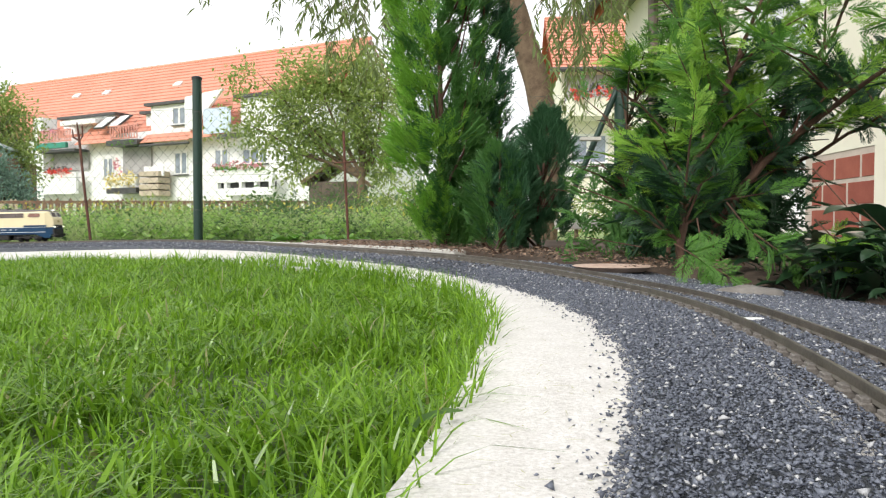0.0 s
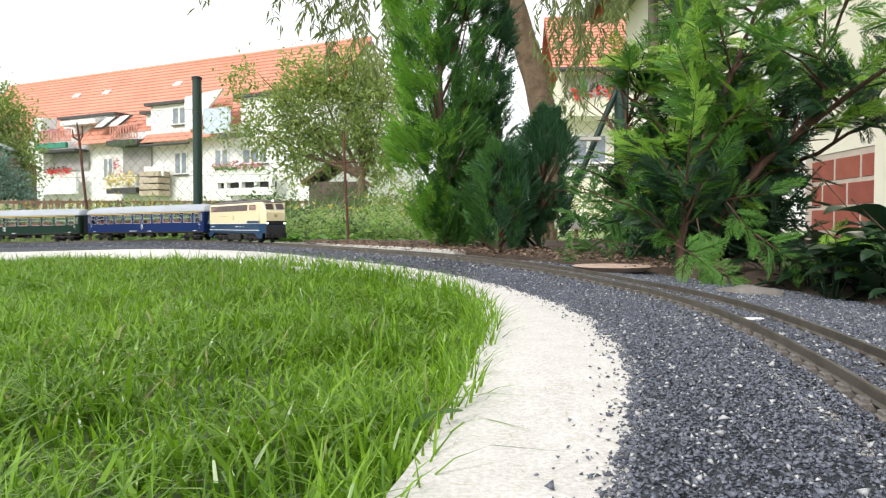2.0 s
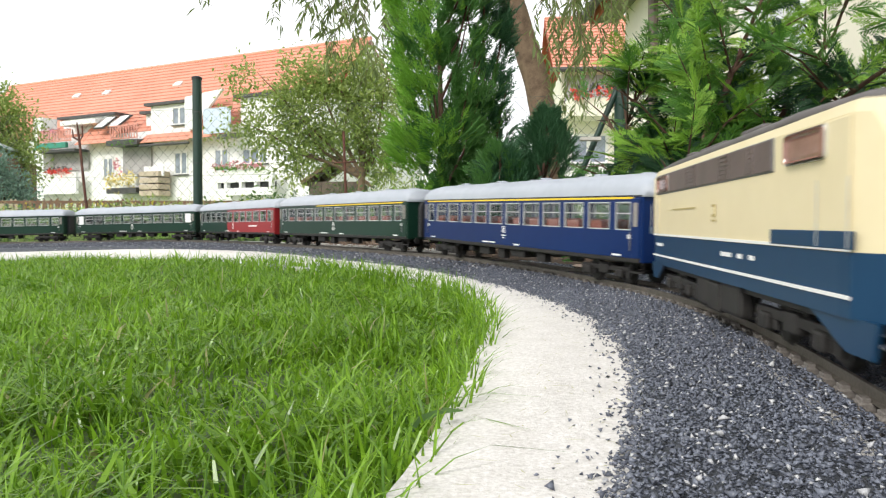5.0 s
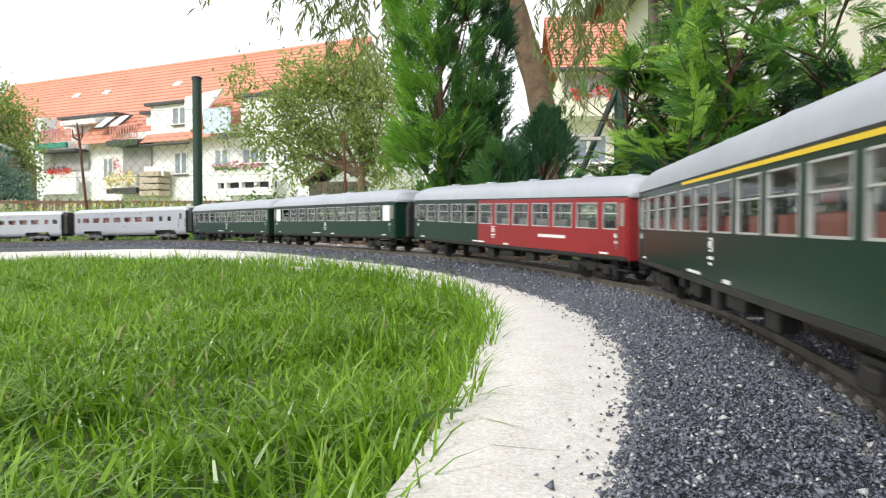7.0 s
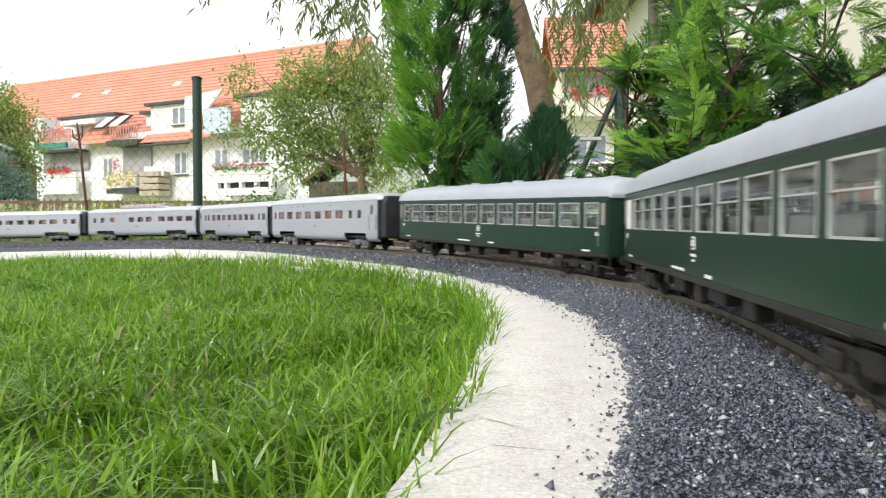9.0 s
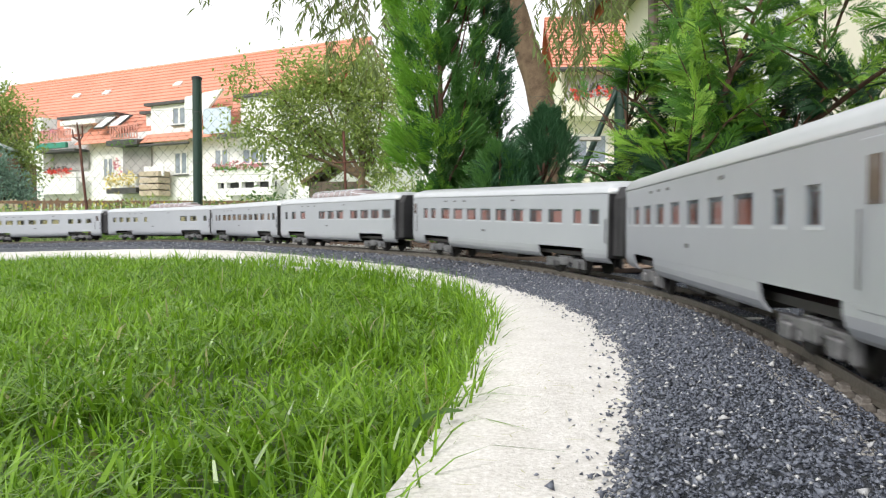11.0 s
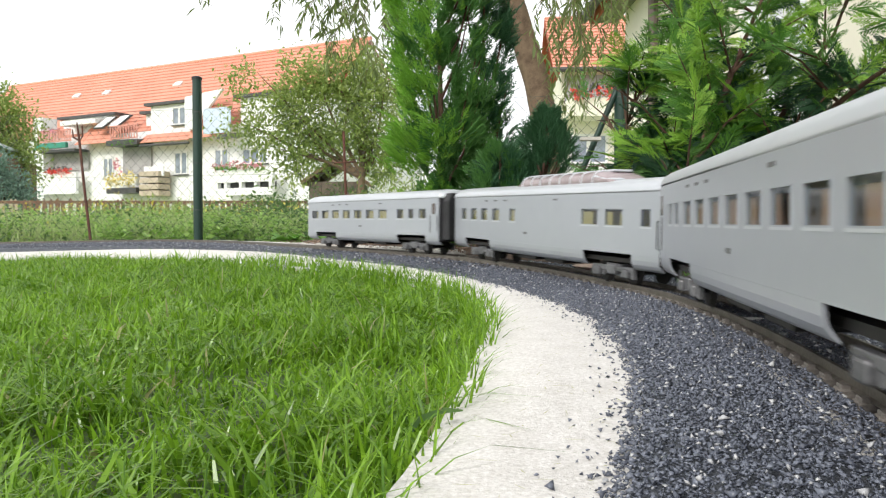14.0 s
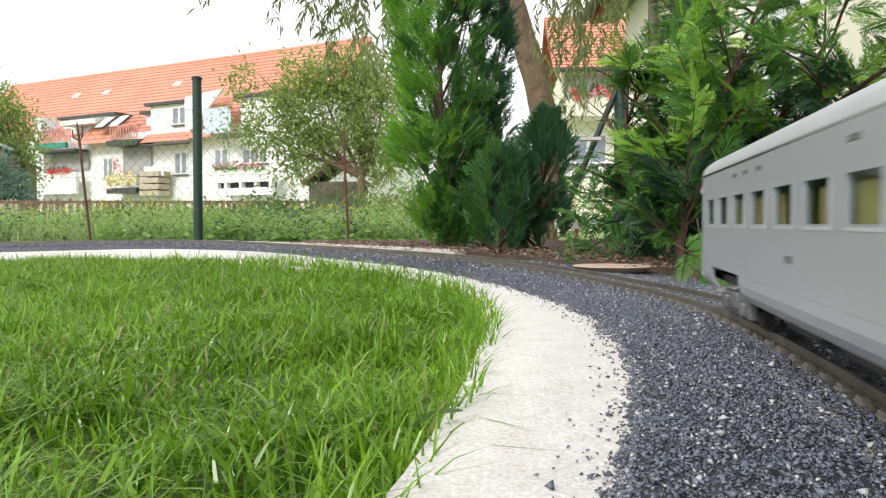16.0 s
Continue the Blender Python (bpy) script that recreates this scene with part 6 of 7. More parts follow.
def leafy_tree(name, trunk, crown_blobs, count, leaf, material, label, seed, trunk_r=0.09, category="tree"):
    """A tree with a tapered trunk, limbs that reach into its clumps, and a crown of single leaves."""
    rng = np.random.default_rng(seed)
    t = empty(name, pose(*trunk[0]), label, category)
    o = Vector(trunk[0])
    bm = bmesh.new()
    tube(bm, [Vector(p) - o for p in trunk], [trunk_r * (1 - 0.45 * i / max(1, len(trunk) - 1)) for i in range(len(trunk))], 9)
    part("trunk", bm, M["bark"], t)
    top = Vector(trunk[-1]) - o
    co = []
    wsum = sum(r[0] * r[1] * r[2] for _, r in crown_blobs)
    for i, (c, r) in enumerate(crown_blobs):
        c = Vector(c) - o
        bm = bmesh.new()
        mid = top.lerp(c, 0.5) + Vector(rng.normal(0, 0.1, 3)) * trunk_r * 4
        tube(bm, [top - Vector((0, 0, trunk_r * 2)), mid, c + Vector((r[0] * rng.normal(0, 0.4), 0, r[2] * 0.5))], [trunk_r * 0.45, trunk_r * 0.25, trunk_r * 0.06], 6)
        part("limb", bm, M["bark"], t)
        n = int(count * r[0] * r[1] * r[2] / wsum)
        # clumps of leaves round twig ends
        k = max(4, n // 26)
        v = rng.normal(0, 1, (k, 3))
        v /= np.linalg.norm(v, axis=1, keepdims=True)
        v *= rng.uniform(0.25, 1.08, (k, 1)) ** 0.6
        ends = np.array(c) + v * np.array(r)
        p = np.repeat(ends, 26, axis=0) + rng.normal(0, 1, (k * 26, 3)) * leaf * 1.35
        d = rng.normal(0, 1, (k * 26, 3)) + np.repeat(v, 26, axis=0) * 0.8 + [0, 0, -0.25]
        co.append(stamp(LEAF, p, frames(d, rng), rng.uniform(0.7, 1.3, k * 26) * leaf))
    under(t, "crown", np.concatenate(co), material, "loose crown of single leaves")
    return t


leafy_tree("apple_tree", [(-1.30, 12.0, -0.05), (-1.31, 12.0, 0.5), (-1.28, 12.0, 1.05)],
           [((-1.83, 12, 1.95), (0.75, 0.6, 0.65)), ((-1.32, 12.1, 2.72), (0.42, 0.35, 0.34)), ((-0.85, 12.1, 2.35), (0.4, 0.35, 0.4)), ((-2.58, 11.8, 1.75), (0.6, 0.5, 0.55)), ((-1.13, 12, 1.9), (0.55, 0.5, 0.8)), ((-2.18, 12.1, 2.5), (0.55, 0.4, 0.38)),
            ((-3.03, 11.7, 2.35), (0.38, 0.25, 0.25)), ((-1.58, 12, 2.5), (0.5, 0.4, 0.35)), ((-2.38, 11.7, 1.15), (0.45, 0.4, 0.35)), ((-0.98, 12.1, 1.2), (0.5, 0.4, 0.4)), ((-2.03, 12.4, 1.3), (0.5, 0.4, 0.35)), ((-3.28, 11.7, 1.65), (0.3, 0.25, 0.22))],
           15500, 0.076, M["apple"], "apple tree with loose light green crown", 51, 0.085)
leafy_tree("garden_tree", [(-11.2, 20.0, -0.1), (-11.2, 20.0, 1.5), (-11.3, 20, 2.2)],
           [((-11.9, 20, 3.1), (0.9, 0.8, 0.75)), ((-11.15, 20, 2.6), (0.45, 0.5, 0.8)), ((-11.9, 20, 2.2), (0.9, 0.7, 0.9)), ((-11.1, 20, 1.7), (0.45, 0.5, 0.6))],
           8000, 0.11, M["apple"], "dark green broadleaf tree beyond the picket fence", 52, 0.12)
leafy_tree("spruce_bush", [(-9.9, 17.0, -0.1), (-9.9, 17, 0.8), (-9.9, 17, 1.2)],
           [((-10.25, 17, 1.35), (0.5, 0.5, 0.6)), ((-9.85, 17, 0.9), (0.45, 0.5, 0.55)), ((-9.5, 17, 0.55), (0.4, 0.4, 0.42))],
           6500, 0.085, M["blue_bush"], "dense blue-green bush beside the picket fence", 53, 0.08, category="bush")
for k, (x, y, w, hgt) in enumerate(((-6.3, 14.5, 0.9, 0.5), (-4.6, 14.0, 0.8, 0.42), (-2.6, 13.0, 0.8, 0.45), (-0.6, 11.0, 0.7, 0.6), (0.3, 9.0, 0.6, 0.7), (-0.35, 7.0, 0.35, 0.5), (-3.5, 13.0, 0.8, 0.35), (1.5, 8.5, 0.5, 0.45), (-1.9, 12.6, 0.7, 0.75), (-2.9, 7.5, 0.5, 0.26), (-1.6, 6.5, 0.45, 0.3), (-3.6, 8.5, 0.6, 0.28), (-0.9, 8.0, 0.5, 0.4), (-2.2, 9.0, 0.6, 0.34), (0.1, 5.5, 0.3, 0.42))):
    leafy_tree("garden_bush", [(x, y, -0.08), (x, y, hgt * 0.5)], [((x, y, hgt * 0.62), (w, 0.35, hgt * 0.5)), ((x + w * 0.5, y, hgt * 0.45), (w * 0.5, 0.3, hgt * 0.4))],
               1600, 0.045, M["apple"] if k % 2 else M["hedge"], "green leafy shrub in the overgrown garden", 60 + k, 0.03, category="bush")


# ---- grass ----
def blades(rng, x, y, z, height, width, lean, seg=3):
    """Bent blades of grass as triangles: each a tapering strip."""
    n = len(x)
    a = rng.uniform(0, 2 * np.pi, n)
    ca, sa = np.cos(a), np.sin(a)
    b = a + rng.uniform(-0.9, 0.9, n) + np.pi / 2
    wx, wy = np.cos(b) * width / 2, np.sin(b) * width / 2
    rows = []
    for j in range(seg + 1):
        t = j / seg
        bend = lean * t ** 1.8
        px, py = x + ca * bend, y + sa * bend
        pz = z + height * (t - 0.32 * (lean / np.maximum(height, 1e-3)).clip(0, 1.8) * t ** 2.4)
        k = (1 - t ** 1.6) if j < seg else 0
        rows.append((np.stack([px - wx * k, py - wy * k, pz], 1), np.stack([px + wx * k, py + wy * k, pz], 1)))
    out = []
    for (l0, r0), (l1, r1) in zip(rows, rows[1:]):
        out.append(np.stack([l0, r0, r1], 1))
        out.append(np.stack([l0, r1, l1], 1))
    out.pop()
    return np.concatenate(out)


def inside(px, py, ring):
    ok = np.zeros(len(px), bool)
    x0, y0 = ring[-1]
    for x1, y1 in ring:
        hit = ((y1 > py) != (y0 > py)) & (px < (x0 - x1) * (py - y1) / (y0 - y1 + 1e-12) + x1)
        ok ^= hit
        x0, y0 = x1, y1
    return ok


def lawn_grass():
    rng = np.random.default_rng(71)
    ring = [(-2.6, -0.4)] + LAWN
    zones = ((0.18, 0.9, -0.62, 0.15, 30000, 1.4), (0.9, 1.7, -1.2, 0.15, 34000, 1.4), (1.7, 3.2, -2.2, 0.1, 30000, 1.9), (-4.5, 5, -5.0, 0.2, 40000, 3.5))
    parts = {"blade": [], "straw": []}
    for y0, y1, x0, x1, n, wide in zones:
        x, y = rng.uniform(x0, x1, n), rng.uniform(y0, y1, n)
        tuft = np.array([noise.noise((a * 9, b * 9, 1.5)) for a, b in zip(x, y)])
        keep = inside(x, y, ring) & (rng.uniform(0, 1, n) < np.maximum(0.55, 0.72 + 0.8 * tuft))
        keep &= np.hypot(x, y) > 0.17
        x, y, tuft = x[keep], y[keep], tuft[keep]
        z = turf_height(x, y)
        h = rng.gamma(7, 0.0040, len(x)) * (1 + 0.75 * tuft)
        h = np.clip(h, 0.008, 0.055)
        lean = h * rng.uniform(0.15, 1.7, len(x))
        w = rng.gamma(6, 0.00038, len(x)) * wide ** 0.5
        dry = rng.uniform(0, 1, len(x)) < 0.02
        for k, m in (("blade", ~dry), ("straw", dry)):
            parts[k].append(blades(rng, x[m], y[m], z[m], h[m], w[m], lean[m]))
    tagged(new("lawn_grass", triangles("lawn_grass", np.concatenate(parts["blade"]), M["blade"])), "lush bright green lawn grass blades", "grass", kind="stuff")
    tagged(new("dry_grass", triangles("dry_grass", np.concatenate(parts["straw"]), M["straw"])), "dry straw-coloured blades among the lawn", "grass", kind="stuff")
    # long blades that hang over the edge of the path
    s = rng.uniform(-0.5, 1.8, 1900)
    off = np.array([inner_edge(q) for q in s]) + rng.uniform(-0.002, 0.038, len(s))
    x, y, _, _ = track(s, off)
    h = rng.uniform(0.012, 0.046, len(s))
    tagged(new("edge_grass", triangles("edge_grass", blades(rng, x, y, turf_height(x, y) + 0.012, h, np.full(len(s), 0.0024), h * rng.uniform(0.1, 1.1, len(s))), M["blade"])),
           "long grass blades hanging over the path edge", "grass", kind="stuff")
    # clover and small herbs between the blades
    n = 9000
    y = rng.uniform(0.2, 2.4, n)
    x = rng.uniform(-0.62, 0.06, n) * y
    ok = inside(x, y, ring) & (np.array([noise.noise((a * 5, b * 5, 12.5)) for a, b in zip(x, y)]) > -0.05)
    x, y = x[ok], y[ok]
    p = np.stack([x, y, turf_height(x, y) + rng.uniform(0.006, 0.024, len(x))], 1)
    tagged(new("clover", triangles("clover", stamp(LEAF, p, frames(rng.normal(0, 1, (len(x), 3)) * [1, 1, 0.4], rng, roll=0.4), rng.uniform(0.006, 0.014, len(x))), M["blade"])), "small clover leaves between the grass blades", "clover", kind="stuff")
    # litter of dry blades on the concrete
    n = 460
    s = rng.uniform(-0.35, 1.7, n)
    lo, hi = np.array([outer_edge(q) for q in s]), np.array([inner_edge(q) for q in s])
    x, y, _, _ = track(s, lo + (hi - lo) * rng.uniform(0.05, 1, n))
    a = rng.uniform(0, np.pi, n)
    l, w = rng.uniform(0.003, 0.016, n) / 2, rng.uniform(0.0003, 0.0008, n)
    z = base(x, y) - 0.0087
    d, q = np.stack([np.cos(a) * l, np.sin(a) * l, 0 * l], 1), np.stack([-np.sin(a) * w, np.cos(a) * w, 0 * w], 1)
    c = np.stack([x, y, z + 0.0008], 1)
    tagged(new("grass_litter", triangles("grass_litter", np.stack([c - d, c + q, c + d], 1), M["straw"])), "dry grass clippings scattered on the concrete", "litter", kind="stuff")


lawn_grass()


def lone_blade():
    bm = bmesh.new()
    pts = [(-0.020, 0.375, -0.016), (-0.012, 0.383, -0.006), (0.0, 0.388, -0.0025), (0.0105, 0.390, -0.003)]
    for a, b, w0, w1 in zip(pts, pts[1:], (0.0016, 0.002, 0.0016), (0.002, 0.0016, 0.0004)):
        v = [bm.verts.new(q) for q in ((a[0], a[1], a[2] - w0), (b[0], b[1], b[2] - w1), (b[0], b[1], b[2] + w1), (a[0], a[1], a[2] + w0))]
        bm.faces.new(v)
    tagged(part("fallen_blade", bm, M["hedge"]), "single dark grass blade lying over the concrete", "grass blade")


lone_blade()


def meadow_grass():
    rng = np.random.default_rng(72)
    x, y = [], []
    for y0, y1, n in ((4.2, 5.5, 9000), (5.5, 8, 12000), (8, 15, 16000)):
        yy = rng.uniform(y0, y1, n)
        x.append(rng.uniform(-0.68, 0.1, n) * yy)
        y.append(yy)
    x, y = np.concatenate(x), np.concatenate(y)
    keep = y > 4.06 - 0.217 * (x + 1.263) - 0.05
    x, y = x[keep], y[keep]
    h = rng.gamma(6, 0.025, len(x)) * np.clip(0.6 + y / 14, 0.7, 1.6)
    seedm = [noise.noise((a * 1.3, b * 1.3, 9)) for a, b in zip(x, y)]
    h *= 1 + 0.5 * np.array(seedm)
    co = blades(rng, x, y, np.full(len(x), -0.05), h + 0.05, rng.uniform(0.004, 0.010, len(x)) * (y / 5) ** 0.5, h * rng.uniform(0.1, 0.8, len(x)))
    tagged(new("meadow_grass", triangles("meadow_grass", co, M["weed"])), "tall pale green meadow grass behind the fence", "grass", kind="stuff")
    n = 700
    yy = rng.uniform(4.4, 12, n)
    c = np.stack([rng.uniform(-0.66, 0.0, n) * yy, yy, rng.uniform(0.05, 0.26, n) * (0.7 + yy / 12)], 1)
    d = rng.normal(0, 0.012, (n, 3, 3)) * (yy / 6)[:, None, None]
    tagged(new("meadow_flowers", triangles("meadow_flowers", c[:, None, :] + d, M["bloom"])), "small yellow meadow flowers behind the fence", "flowers", kind="stuff")


meadow_grass()


def meadow_weeds():
    """Broad bright leaves of nettles and bindweed crowding the fence foot and the meadow."""
    rng = np.random.default_rng(73)
    tops = 900
    ty = 4.12 + rng.gamma(1.1, 1.2, tops)
    tx = rng.uniform(-0.60, 0.02, tops) * ty
    ok = ty > 4.06 - 0.217 * (tx + 1.263)
    tx, ty = tx[ok], ty[ok]
    th = rng.uniform(0.07, 0.24, len(tx)) * (0.75 + ty / 14)
    of = np.repeat(np.arange(len(tx)), 34)
    n = len(of)
    f = rng.uniform(0, 1, n) ** 0.8
    p = np.stack([tx[of] + rng.normal(0, 0.05, n), ty[of] + rng.normal(0, 0.05, n), -0.03 + th[of] * f], 1)
    d = rng.normal(0, 1, (n, 3)) * [1, 1, 0.3] + [0, 0, 0.15]
    size = rng.uniform(0.028, 0.06, n) * (1.15 - 0.5 * f)
    shade = rng.uniform(0, 1, len(tx))[of] < 0.3
    for name, mask, m, label in (("meadow_weeds", ~shade, M["weed_leaf"], "bright green leafy weeds along the fence"), ("nettles", shade, M["hedge"], "darker green nettles in the meadow")):
        tagged(new(name, triangles(name, stamp(LEAF, p[mask], frames(d[mask], rng, roll=0.4), size[mask]), m)), label, "weeds", kind="stuff")


M["weed_leaf"] = leafy("weed_leaf", (0.18, 0.36, 0.06), (0.44, 0.62, 0.18))
meadow_weeds()
tagged(new("meadow", mesh_from("meadow", [(-60, 4.9 + 13, -0.042), (-5.5, 4.95, -0.042), (0.8, 3.6, -0.042), (8, 9.5, -0.042), (60, 9.5, -0.042), (60, 120, -0.042), (-60, 120, -0.042)], [(0, 1, 2, 3, 4, 5, 6)], M["meadow"])), "green overgrown meadow behind the fence", "meadow", kind="structure")


def broad_plant(name, at, leaves, label, material, seed, size, tall=0.0):
    """A low plant of broad folded leaves on short stalks."""
    rng = random.Random(seed)
    t = empty(name, pose(*at), label, "plant")
    for i in range(leaves):
        a = rng.uniform(0, 2 * math.pi)
        up = rng.uniform(0.1, 0.9)
        L = size * rng.uniform(0.7, 1.25)
        d = Vector((math.cos(a), math.sin(a), up)).normalized()
        side = d.cross(Vector((0, 0, 1))).normalized()
        nrm = side.cross(d)
        root = Vector((rng.uniform(-1, 1), rng.uniform(-1, 1), 0)) * size * 0.5 + Vector((0, 0, rng.uniform(0, tall)))
        bm = bmesh.new()
        rows = []
        for j in range(7):
            q = j / 6
            w = L * 0.26 * math.sin(math.pi * min(1, q * 0.94 + 0.06)) ** 0.8
            c = root + d * L * (0.35 + q) + Vector((0, 0, -0.45 * L * q * q))
            rows.append([bm.verts.new(c - side * w + nrm * w * 0.35), bm.verts.new(c), bm.verts.new(c + side * w + nrm * w * 0.35)])
        for p, q in zip(rows, rows[1:]):
            bm.faces.new((p[0], p[1], q[1], q[0]))
            bm.faces.new((p[1], p[2], q[2], q[1]))
        tube(bm, [Vector((root.x * 0.4, root.y * 0.4, 0)), root, root + d * L * 0.36], 0.0016 * size / 0.08, 5)
        part("leaf", bm, material, t, smooth=True)
    return t


for k, (x, y, z, n, s) in enumerate(((0.62, 1.06, -0.02, 18, 0.085), (0.70, 1.12, -0.02, 18, 0.10), (0.61, 1.24, 0.0, 20, 0.07), (0.55, 1.07, 0.03, 14, 0.05), (0.66, 1.16, 0.0, 20, 0.07), (0.58, 1.32, 0.0, 16, 0.06), (0.62, 1.04, 0.03, 16, 0.055), (0.60, 0.95, 0.02, 12, 0.045), (0.76, 1.36, 0.0, 18, 0.07), (0.82, 1.36, 0.02, 12, 0.07), (0.72, 1.30, 0.0, 12, 0.055), (0.90, 1.45, 0.03, 12, 0.08), (0.70, 1.2, -0.01, 10, 0.045), (0.78, 1.25, -0.01, 12, 0.055), (0.98, 1.9, 0.0, 14, 0.09), (1.08, 2.0, 0.0, 14, 0.09), (0.9, 1.75, 0.0, 14, 0.08))):
    broad_plant("broadleaf_plant", (x, y, z - 0.04), n, "glossy dark broad-leaved plant at the bed's edge", M["big_leaf"], 80 + k, s, 0.085)
for k, (x, y, z, n, s) in enumerate(((0.66, 1.20, 0.045, 7, 0.12), (0.75, 1.22, 0.045, 7, 0.13), (0.63, 1.10, 0.01, 8, 0.10))):
    broad_plant("rhododendron", (x, y, z - 0.04), n, "large glossy dark leaves under the cypress", M["big_leaf"], 130 + k, s, 0.06)
for k, (x, y, n, s) in enumerate(((-0.74, 3.74, 18, 0.11), (-0.62, 3.70, 16, 0.10), (-0.5, 3.7, 14, 0.09), (0.52, 3.05, 14, 0.06), (0.62, 2.95, 14, 0.06), (0.45, 3.1, 12, 0.05), (0.72, 2.8, 12, 0.06), (-0.12, 3.5, 10, 0.09), (-0.2, 3.55, 10, 0.07))):
    broad_plant("herb_plant", (x, y, 0.0), n, "bright green leafy herb beside the fence", M["herb"], 90 + k, s)

# ---- bed behind the track, stones and gravel ----
def bed():
    """Raised brown soil behind the ballast."""
    xs, ys = np.arange(-0.6, 3.0, 0.05), np.arange(0.3, 3.6, 0.05)
    tx, ty = TX[(TS > -2) & (TS < 6)], TY[(TS > -2) & (TS < 6)]
    verts, faces, index = [], [], {}
    for j, y in enumerate(ys):
        for i, x in enumerate(xs):
            d = float(np.min(np.hypot(tx - x, ty - y)))
            right = x > float(np.interp(y, ty[:260], tx[:260]))
            if not right or d < (0.2 if y < 1.25 else 0.11):
                continue
            z = float(base(x, y)) - 0.018 + 0.026 * max(-0.7, min(1, (d - (0.29 if y < 1.25 else 0.19)) / 0.15)) + 0.010 * noise.noise((x * 12, y * 12, 4)) + 0.006 * noise.noise((x * 40, y * 40, 4))
            index[i, j] = len(verts)
            verts.append((x, y, z))
    for i, j in index:
        q = [index.get(k) for k in ((i, j), (i + 1, j), (i + 1, j + 1), (i, j + 1))]
        if None not in q:
            faces.append(q)
    tagged(new("garden_bed", mesh_from("garden_bed", verts, faces, M["soil"], True)), "brown mulched soil bed behind the track", "soil", kind="structure")
    rng = np.random.default_rng(101)
    n = 5200
    y = rng.uniform(1.35, 3.0, n)
    x = np.interp(y, ty[:260], tx[:260]) + rng.uniform(0.18, 0.6, n)
    z = base(x, y) + 0.012 + rng.normal(0, 0.004, n)
    a = rng.normal(0, 0.0042, (n, 3, 3)) * [1, 1, 0.4]
    tagged(new("bark_mulch", triangles("bark_mulch", np.stack([x, y, z], 1)[:, None, :] + a, M["mulch"])), "brown leaf litter and bark mulch on the bed", "mulch", kind="stuff")


M["mulch"] = mat("mulch", (0.08, 0.05, 0.034), (0.34, 0.23, 0.16), 0.9, scale=10, island=0.9)
bed()


def chips(name, count, s0, s1, lo, hi, size, material, label, seed, power=1.0, lift=0.0):
    """Crushed slate: many small flat chips lying every way."""
    rng = np.random.default_rng(seed)
    s = rng.uniform(s0, s1, count)
    edge = np.array([outer_edge(q) for q in s])
    low = np.full(count, lo)
    top = edge + hi + np.array([0.007 * noise.noise((q * 11, 2, 5)) + 0.004 * noise.noise((q * 37, 8, 5)) for q in s]) + rng.normal(0, 0.0025, count)
    off = low + (top - low) * rng.uniform(0, 1, count) ** power
    off = np.where(rng.uniform(0, 1, count) < 0.0035, edge + np.abs(rng.normal(0, 0.012, count)), off)
    on_rail = np.abs(np.abs(off) - 0.0245) < 0.0060
    s, off, edge = s[~on_rail], off[~on_rail], edge[~on_rail]
    n = len(s)
    x, y, _, _ = track(s, off)
    # chips bury the sleepers' flanks a little between the rails
    h = np.interp(off, [-0.30, -0.13, -0.055, -0.0330, -0.0310, -0.0190, -0.0170, 0.0170, 0.0190, 0.0310, 0.0330, 0.055], [-0.014, -0.003, 0.002, 0.0046, -0.007, -0.007, 0.0056, 0.0056, -0.007, -0.007, 0.0046, 0.002])
    t = np.clip((off - 0.05) / np.maximum(edge - 0.05, 0.01), 0, 1)
    dip = np.interp(s, [2.2, 3.2, 4.2], [0, 0.012, 0.022])
    h = np.where(off > 0.055, 0.002 - (0.0098 + dip) * t ** 2, h)
    h = np.where(off > edge, -0.0085 - dip, h)
    r = size * rng.lognormal(0, 0.32, n)
    c = np.stack([x, y, base(x, y) + h + lift + rng.uniform(-0.1, 0.35, n) * r], 1)
    # a flattened, uneven six-cornered block
    u = rng.normal(0, 1, (n, 3)) * [1, 1, 0.22]
    u /= np.linalg.norm(u, axis=1, keepdims=True)
    w = np.cross(u, rng.normal(0, 1, (n, 3)) * [0.3, 0.3, 1])
    w /= np.linalg.norm(w, axis=1, keepdims=True)
    v = np.cross(u, w)
    k = rng.uniform(0.55, 1.1, (n, 5))
    ax = [c + u * (r * k[:, 0])[:, None], c - u * (r * 0.5 * k[:, 1])[:, None] + w * (r * 0.8 * k[:, 1])[:, None], c - u * (r * 0.5 * k[:, 2])[:, None] - w * (r * 0.8 * k[:, 2])[:, None],
          c + v * (r * 0.42 * k[:, 3])[:, None], c - v * (r * 0.42 * k[:, 4])[:, None]]
    verts = np.stack(ax, 1).reshape(-1, 3)
    f = np.array([(0, 1, 3), (1, 2, 3), (2, 0, 3), (1, 0, 4), (2, 1, 4), (0, 2, 4)])
    faces = (np.arange(n)[:, None, None] * 5 + f[None]).reshape(-1, 3)
    me = bpy.data.meshes.new(name)
    me.vertices.add(len(verts))
    me.vertices.foreach_set("co", verts.astype(np.float32).ravel())
    me.loops.add(len(faces) * 3)
    me.loops.foreach_set("vertex_index", faces.astype(np.int32).ravel())
    me.polygons.add(len(faces))
    me.polygons.foreach_set("loop_start", np.arange(0, len(faces) * 3, 3, dtype=np.int32))
    me.update(calc_edges=True)
    me.materials.append(material)
    tagged(new(name, me), label, "gravel", kind="stuff")


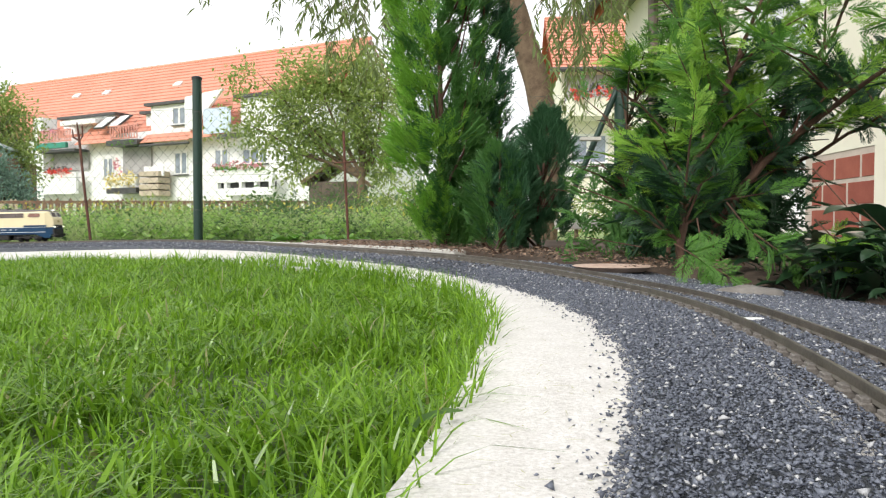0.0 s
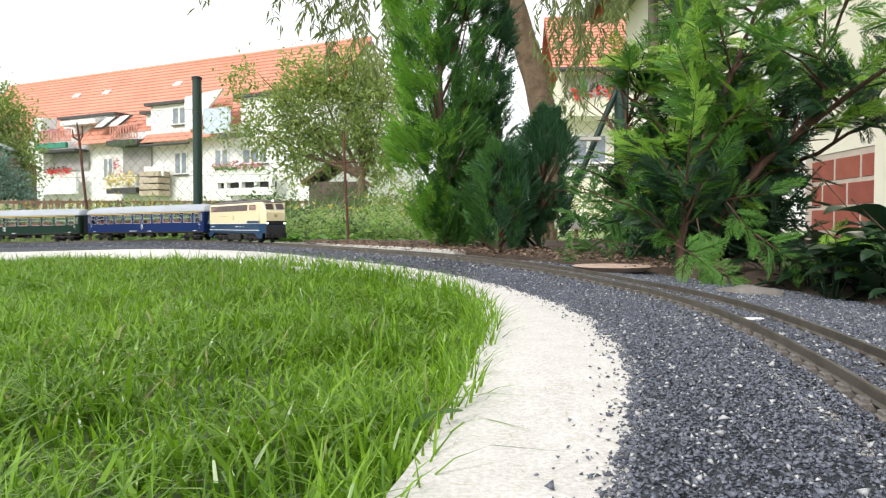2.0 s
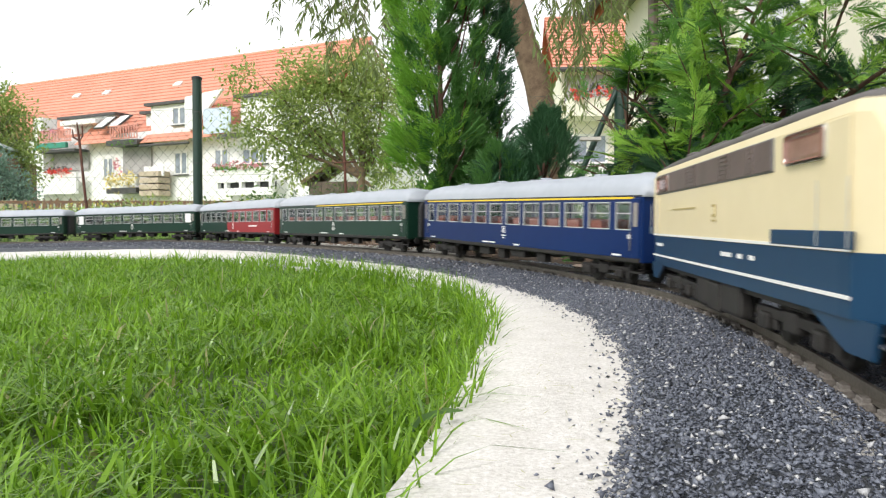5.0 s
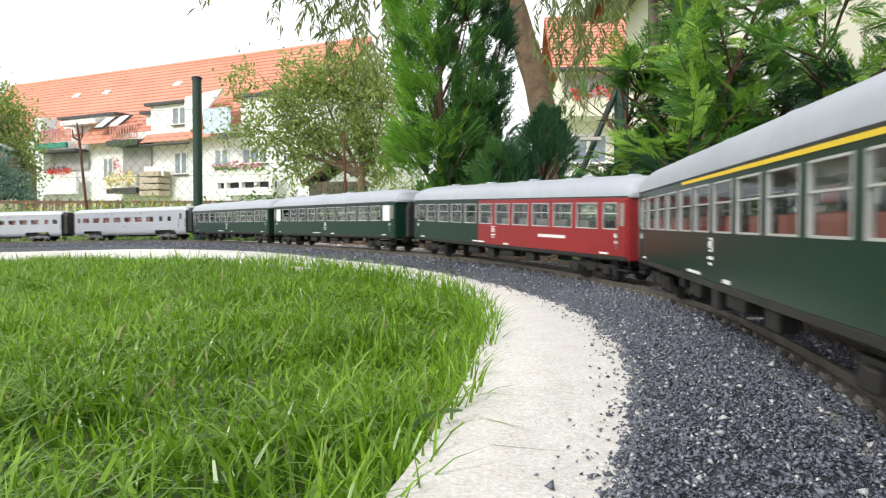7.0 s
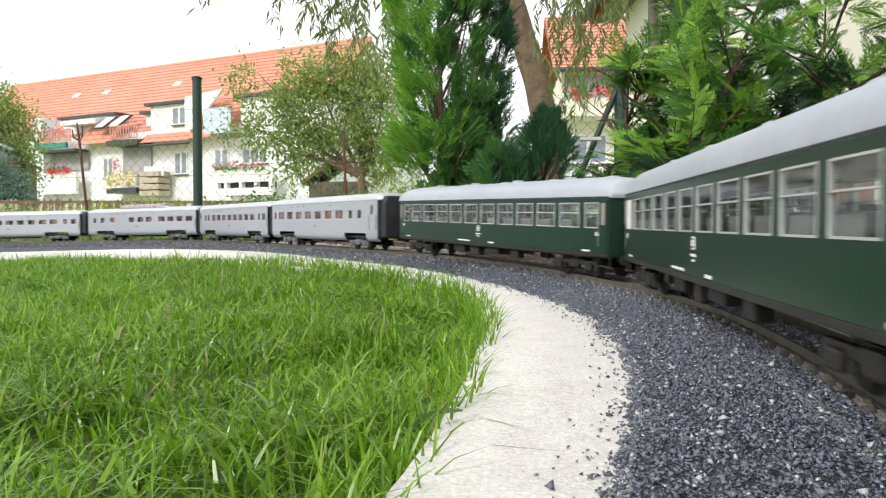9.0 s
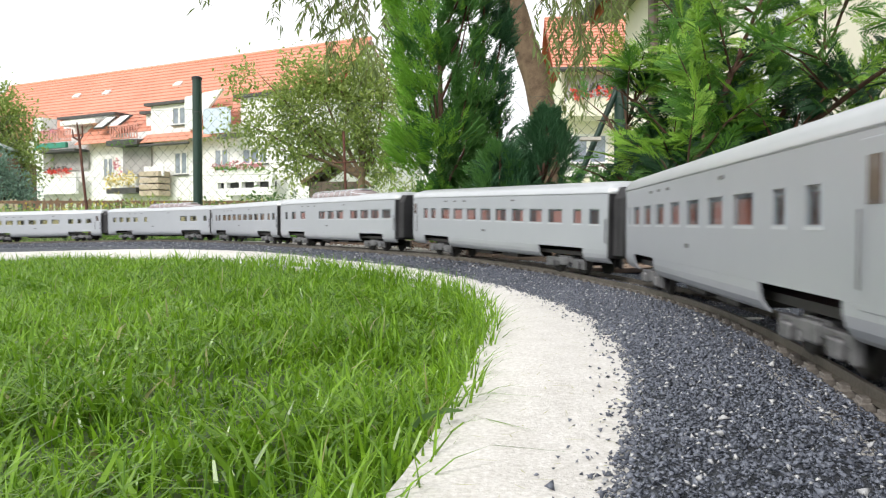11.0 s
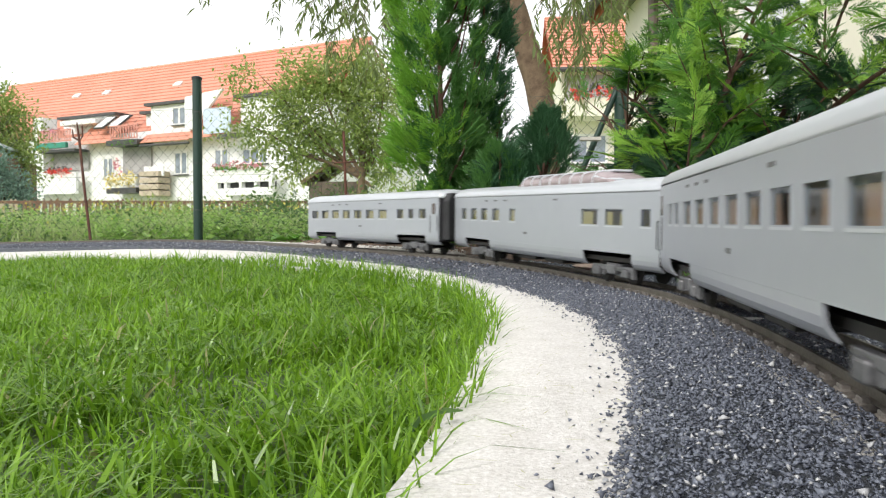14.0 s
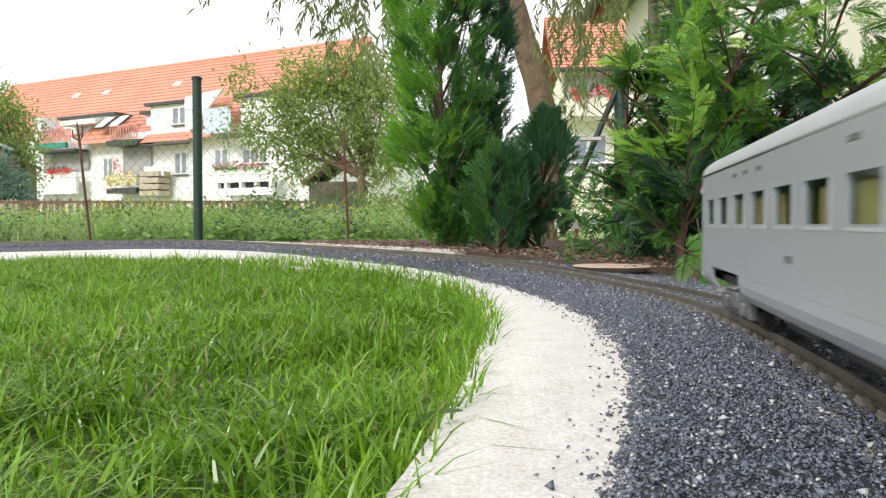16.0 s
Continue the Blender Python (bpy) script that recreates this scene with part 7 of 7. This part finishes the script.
# glints on the slate, painted as scattered paler chips
M["gravel_glint"] = mat("gravel_glint", (0.25, 0.26, 0.28), (0.55, 0.55, 0.55), 0.4, scale=60, island=0.8)
chips("slate_gravel", 160000, -0.32, 1.0, -0.30, 0.002, 0.0016, M["gravel"], "dark blue-grey crushed slate gravel", 111)
chips("slate_gravel", 5200, -0.32, 1.0, -0.30, 0.002, 0.0017, M["gravel_glint"], "paler chips standing in for glints on the slate gravel", 112, lift=0.0008)
chips("slate_gravel", 62000, 1.0, 4.6, -0.21, 0.002, 0.0028, M["gravel"], "dark blue-grey crushed slate gravel further along", 113)
chips("slate_gravel", 2200, 1.0, 4.6, -0.21, 0.002, 0.0034, M["gravel_glint"], "paler chips standing in for glints further along the track", 114, lift=0.0008)


def stone(name, at, size, material, label, seed, category="stone"):
    bm = bmesh.new()
    bmesh.ops.create_icosphere(bm, subdivisions=3, radius=1)
    for v in bm.verts:
        n = noise.noise(v.co * 1.4 + Vector((seed, 0, 0))) * 0.28
        v.co = Vector((v.co.x * size[0], v.co.y * size[1], v.co.z * size[2])) * (1 + n)
    tagged(part(name, bm, material, at=pose(*at), smooth=True), label, category)


stone("field_stone", (0.44, 1.09, -0.004), (0.05, 0.03, 0.012), M["stone"], "flat grey-brown field stone beside the ballast", 1)
stone("field_stone", (0.70, 1.04, 0.0), (0.03, 0.03, 0.035), M["stone"], "rounded grey stone under the leaves", 2)
stone("clay_stone", (0.60, 0.90, -0.01), (0.03, 0.022, 0.018), M["terracotta"], "orange-brown clay stone at the bed's edge", 3)
stone("field_stone", (0.66, 0.96, -0.01), (0.05, 0.03, 0.02), M["stone"], "grey stone lying in the bed", 4)


def saucer():
    """Shallow clay dish on the soil behind the track."""
    bm = bmesh.new()
    prof = [(0.0, 0.0), (0.058, 0.0), (0.074, 0.009), (0.076, 0.010), (0.073, 0.0115), (0.056, 0.006), (0.0, 0.005)]
    n = 36
    rows = [[bm.verts.new((r * math.cos(2 * math.pi * k / n), r * math.sin(2 * math.pi * k / n), z)) for k in range(n)] for r, z in prof[1:-1]]
    for p, q in zip(rows, rows[1:]):
        for k in range(n):
            bm.faces.new((p[k], p[(k + 1) % n], q[(k + 1) % n], q[k]))
    bm.faces.new(rows[0][::-1])
    bm.faces.new(rows[-1])
    bmesh.ops.recalc_face_normals(bm, faces=bm.faces)
    tagged(part("plant_saucer", bm, M["terracotta"], at=pose(0.325, 1.45, 0.008)), "shallow faded terracotta plant saucer on the soil", "saucer")


saucer()
bm = bmesh.new()
box(bm, -0.16, 0.16, -0.08, 0.08, -0.03, 0.012, 0.006)
tagged(part("paving_slab", bm, M["pale_stone"], at=pose(0.64, 3.15, 0.115, 0, 0, 8)), "pale stone slab at the foot of the fence", "slab")
bm = bmesh.new()
box(bm, -0.0045, 0.0045, -0.011, 0.011, -0.006, 0.0045, 0.0008)
x, y, a, b = (float(q) for q in track(0.195, 0.002))
tagged(part("contact_plate", bm, M["white"], at=Matrix.Translation((x, y, 0.0048)) @ Matrix.Rotation(math.atan2(b, a) - math.pi / 2, 4, "Z") @ Matrix.Rotation(radians(90), 4, "Z")), "small white plastic block between the rails", "track contact")

# ---- motion: the train runs along the track at an even speed ----
SPEED = 0.8372


def car_pose(s, spread):
    (x1, y1, _, _), (x2, y2, _, _) = track(s - spread / 2), track(s + spread / 2)
    p, q = Vector((x1, y1, float(base(x1, y1)))), Vector((x2, y2, float(base(x2, y2))))
    d = (p - q).normalized()
    left = Vector((0, 0, 1)).cross(d).normalized()
    up = d.cross(left)
    m = Matrix((d, left, up)).transposed().to_4x4()
    return Matrix.Translation((p + q) / 2 + Vector((0, 0, RAIL_TOP))) @ m


def motions():
    times = [i * 0.25 for i in range(65)]
    for car, s0, spread in TRAIN:
        walk(car, [(t, car_pose(s0 - SPEED * t, spread)) for t in times])


motions()
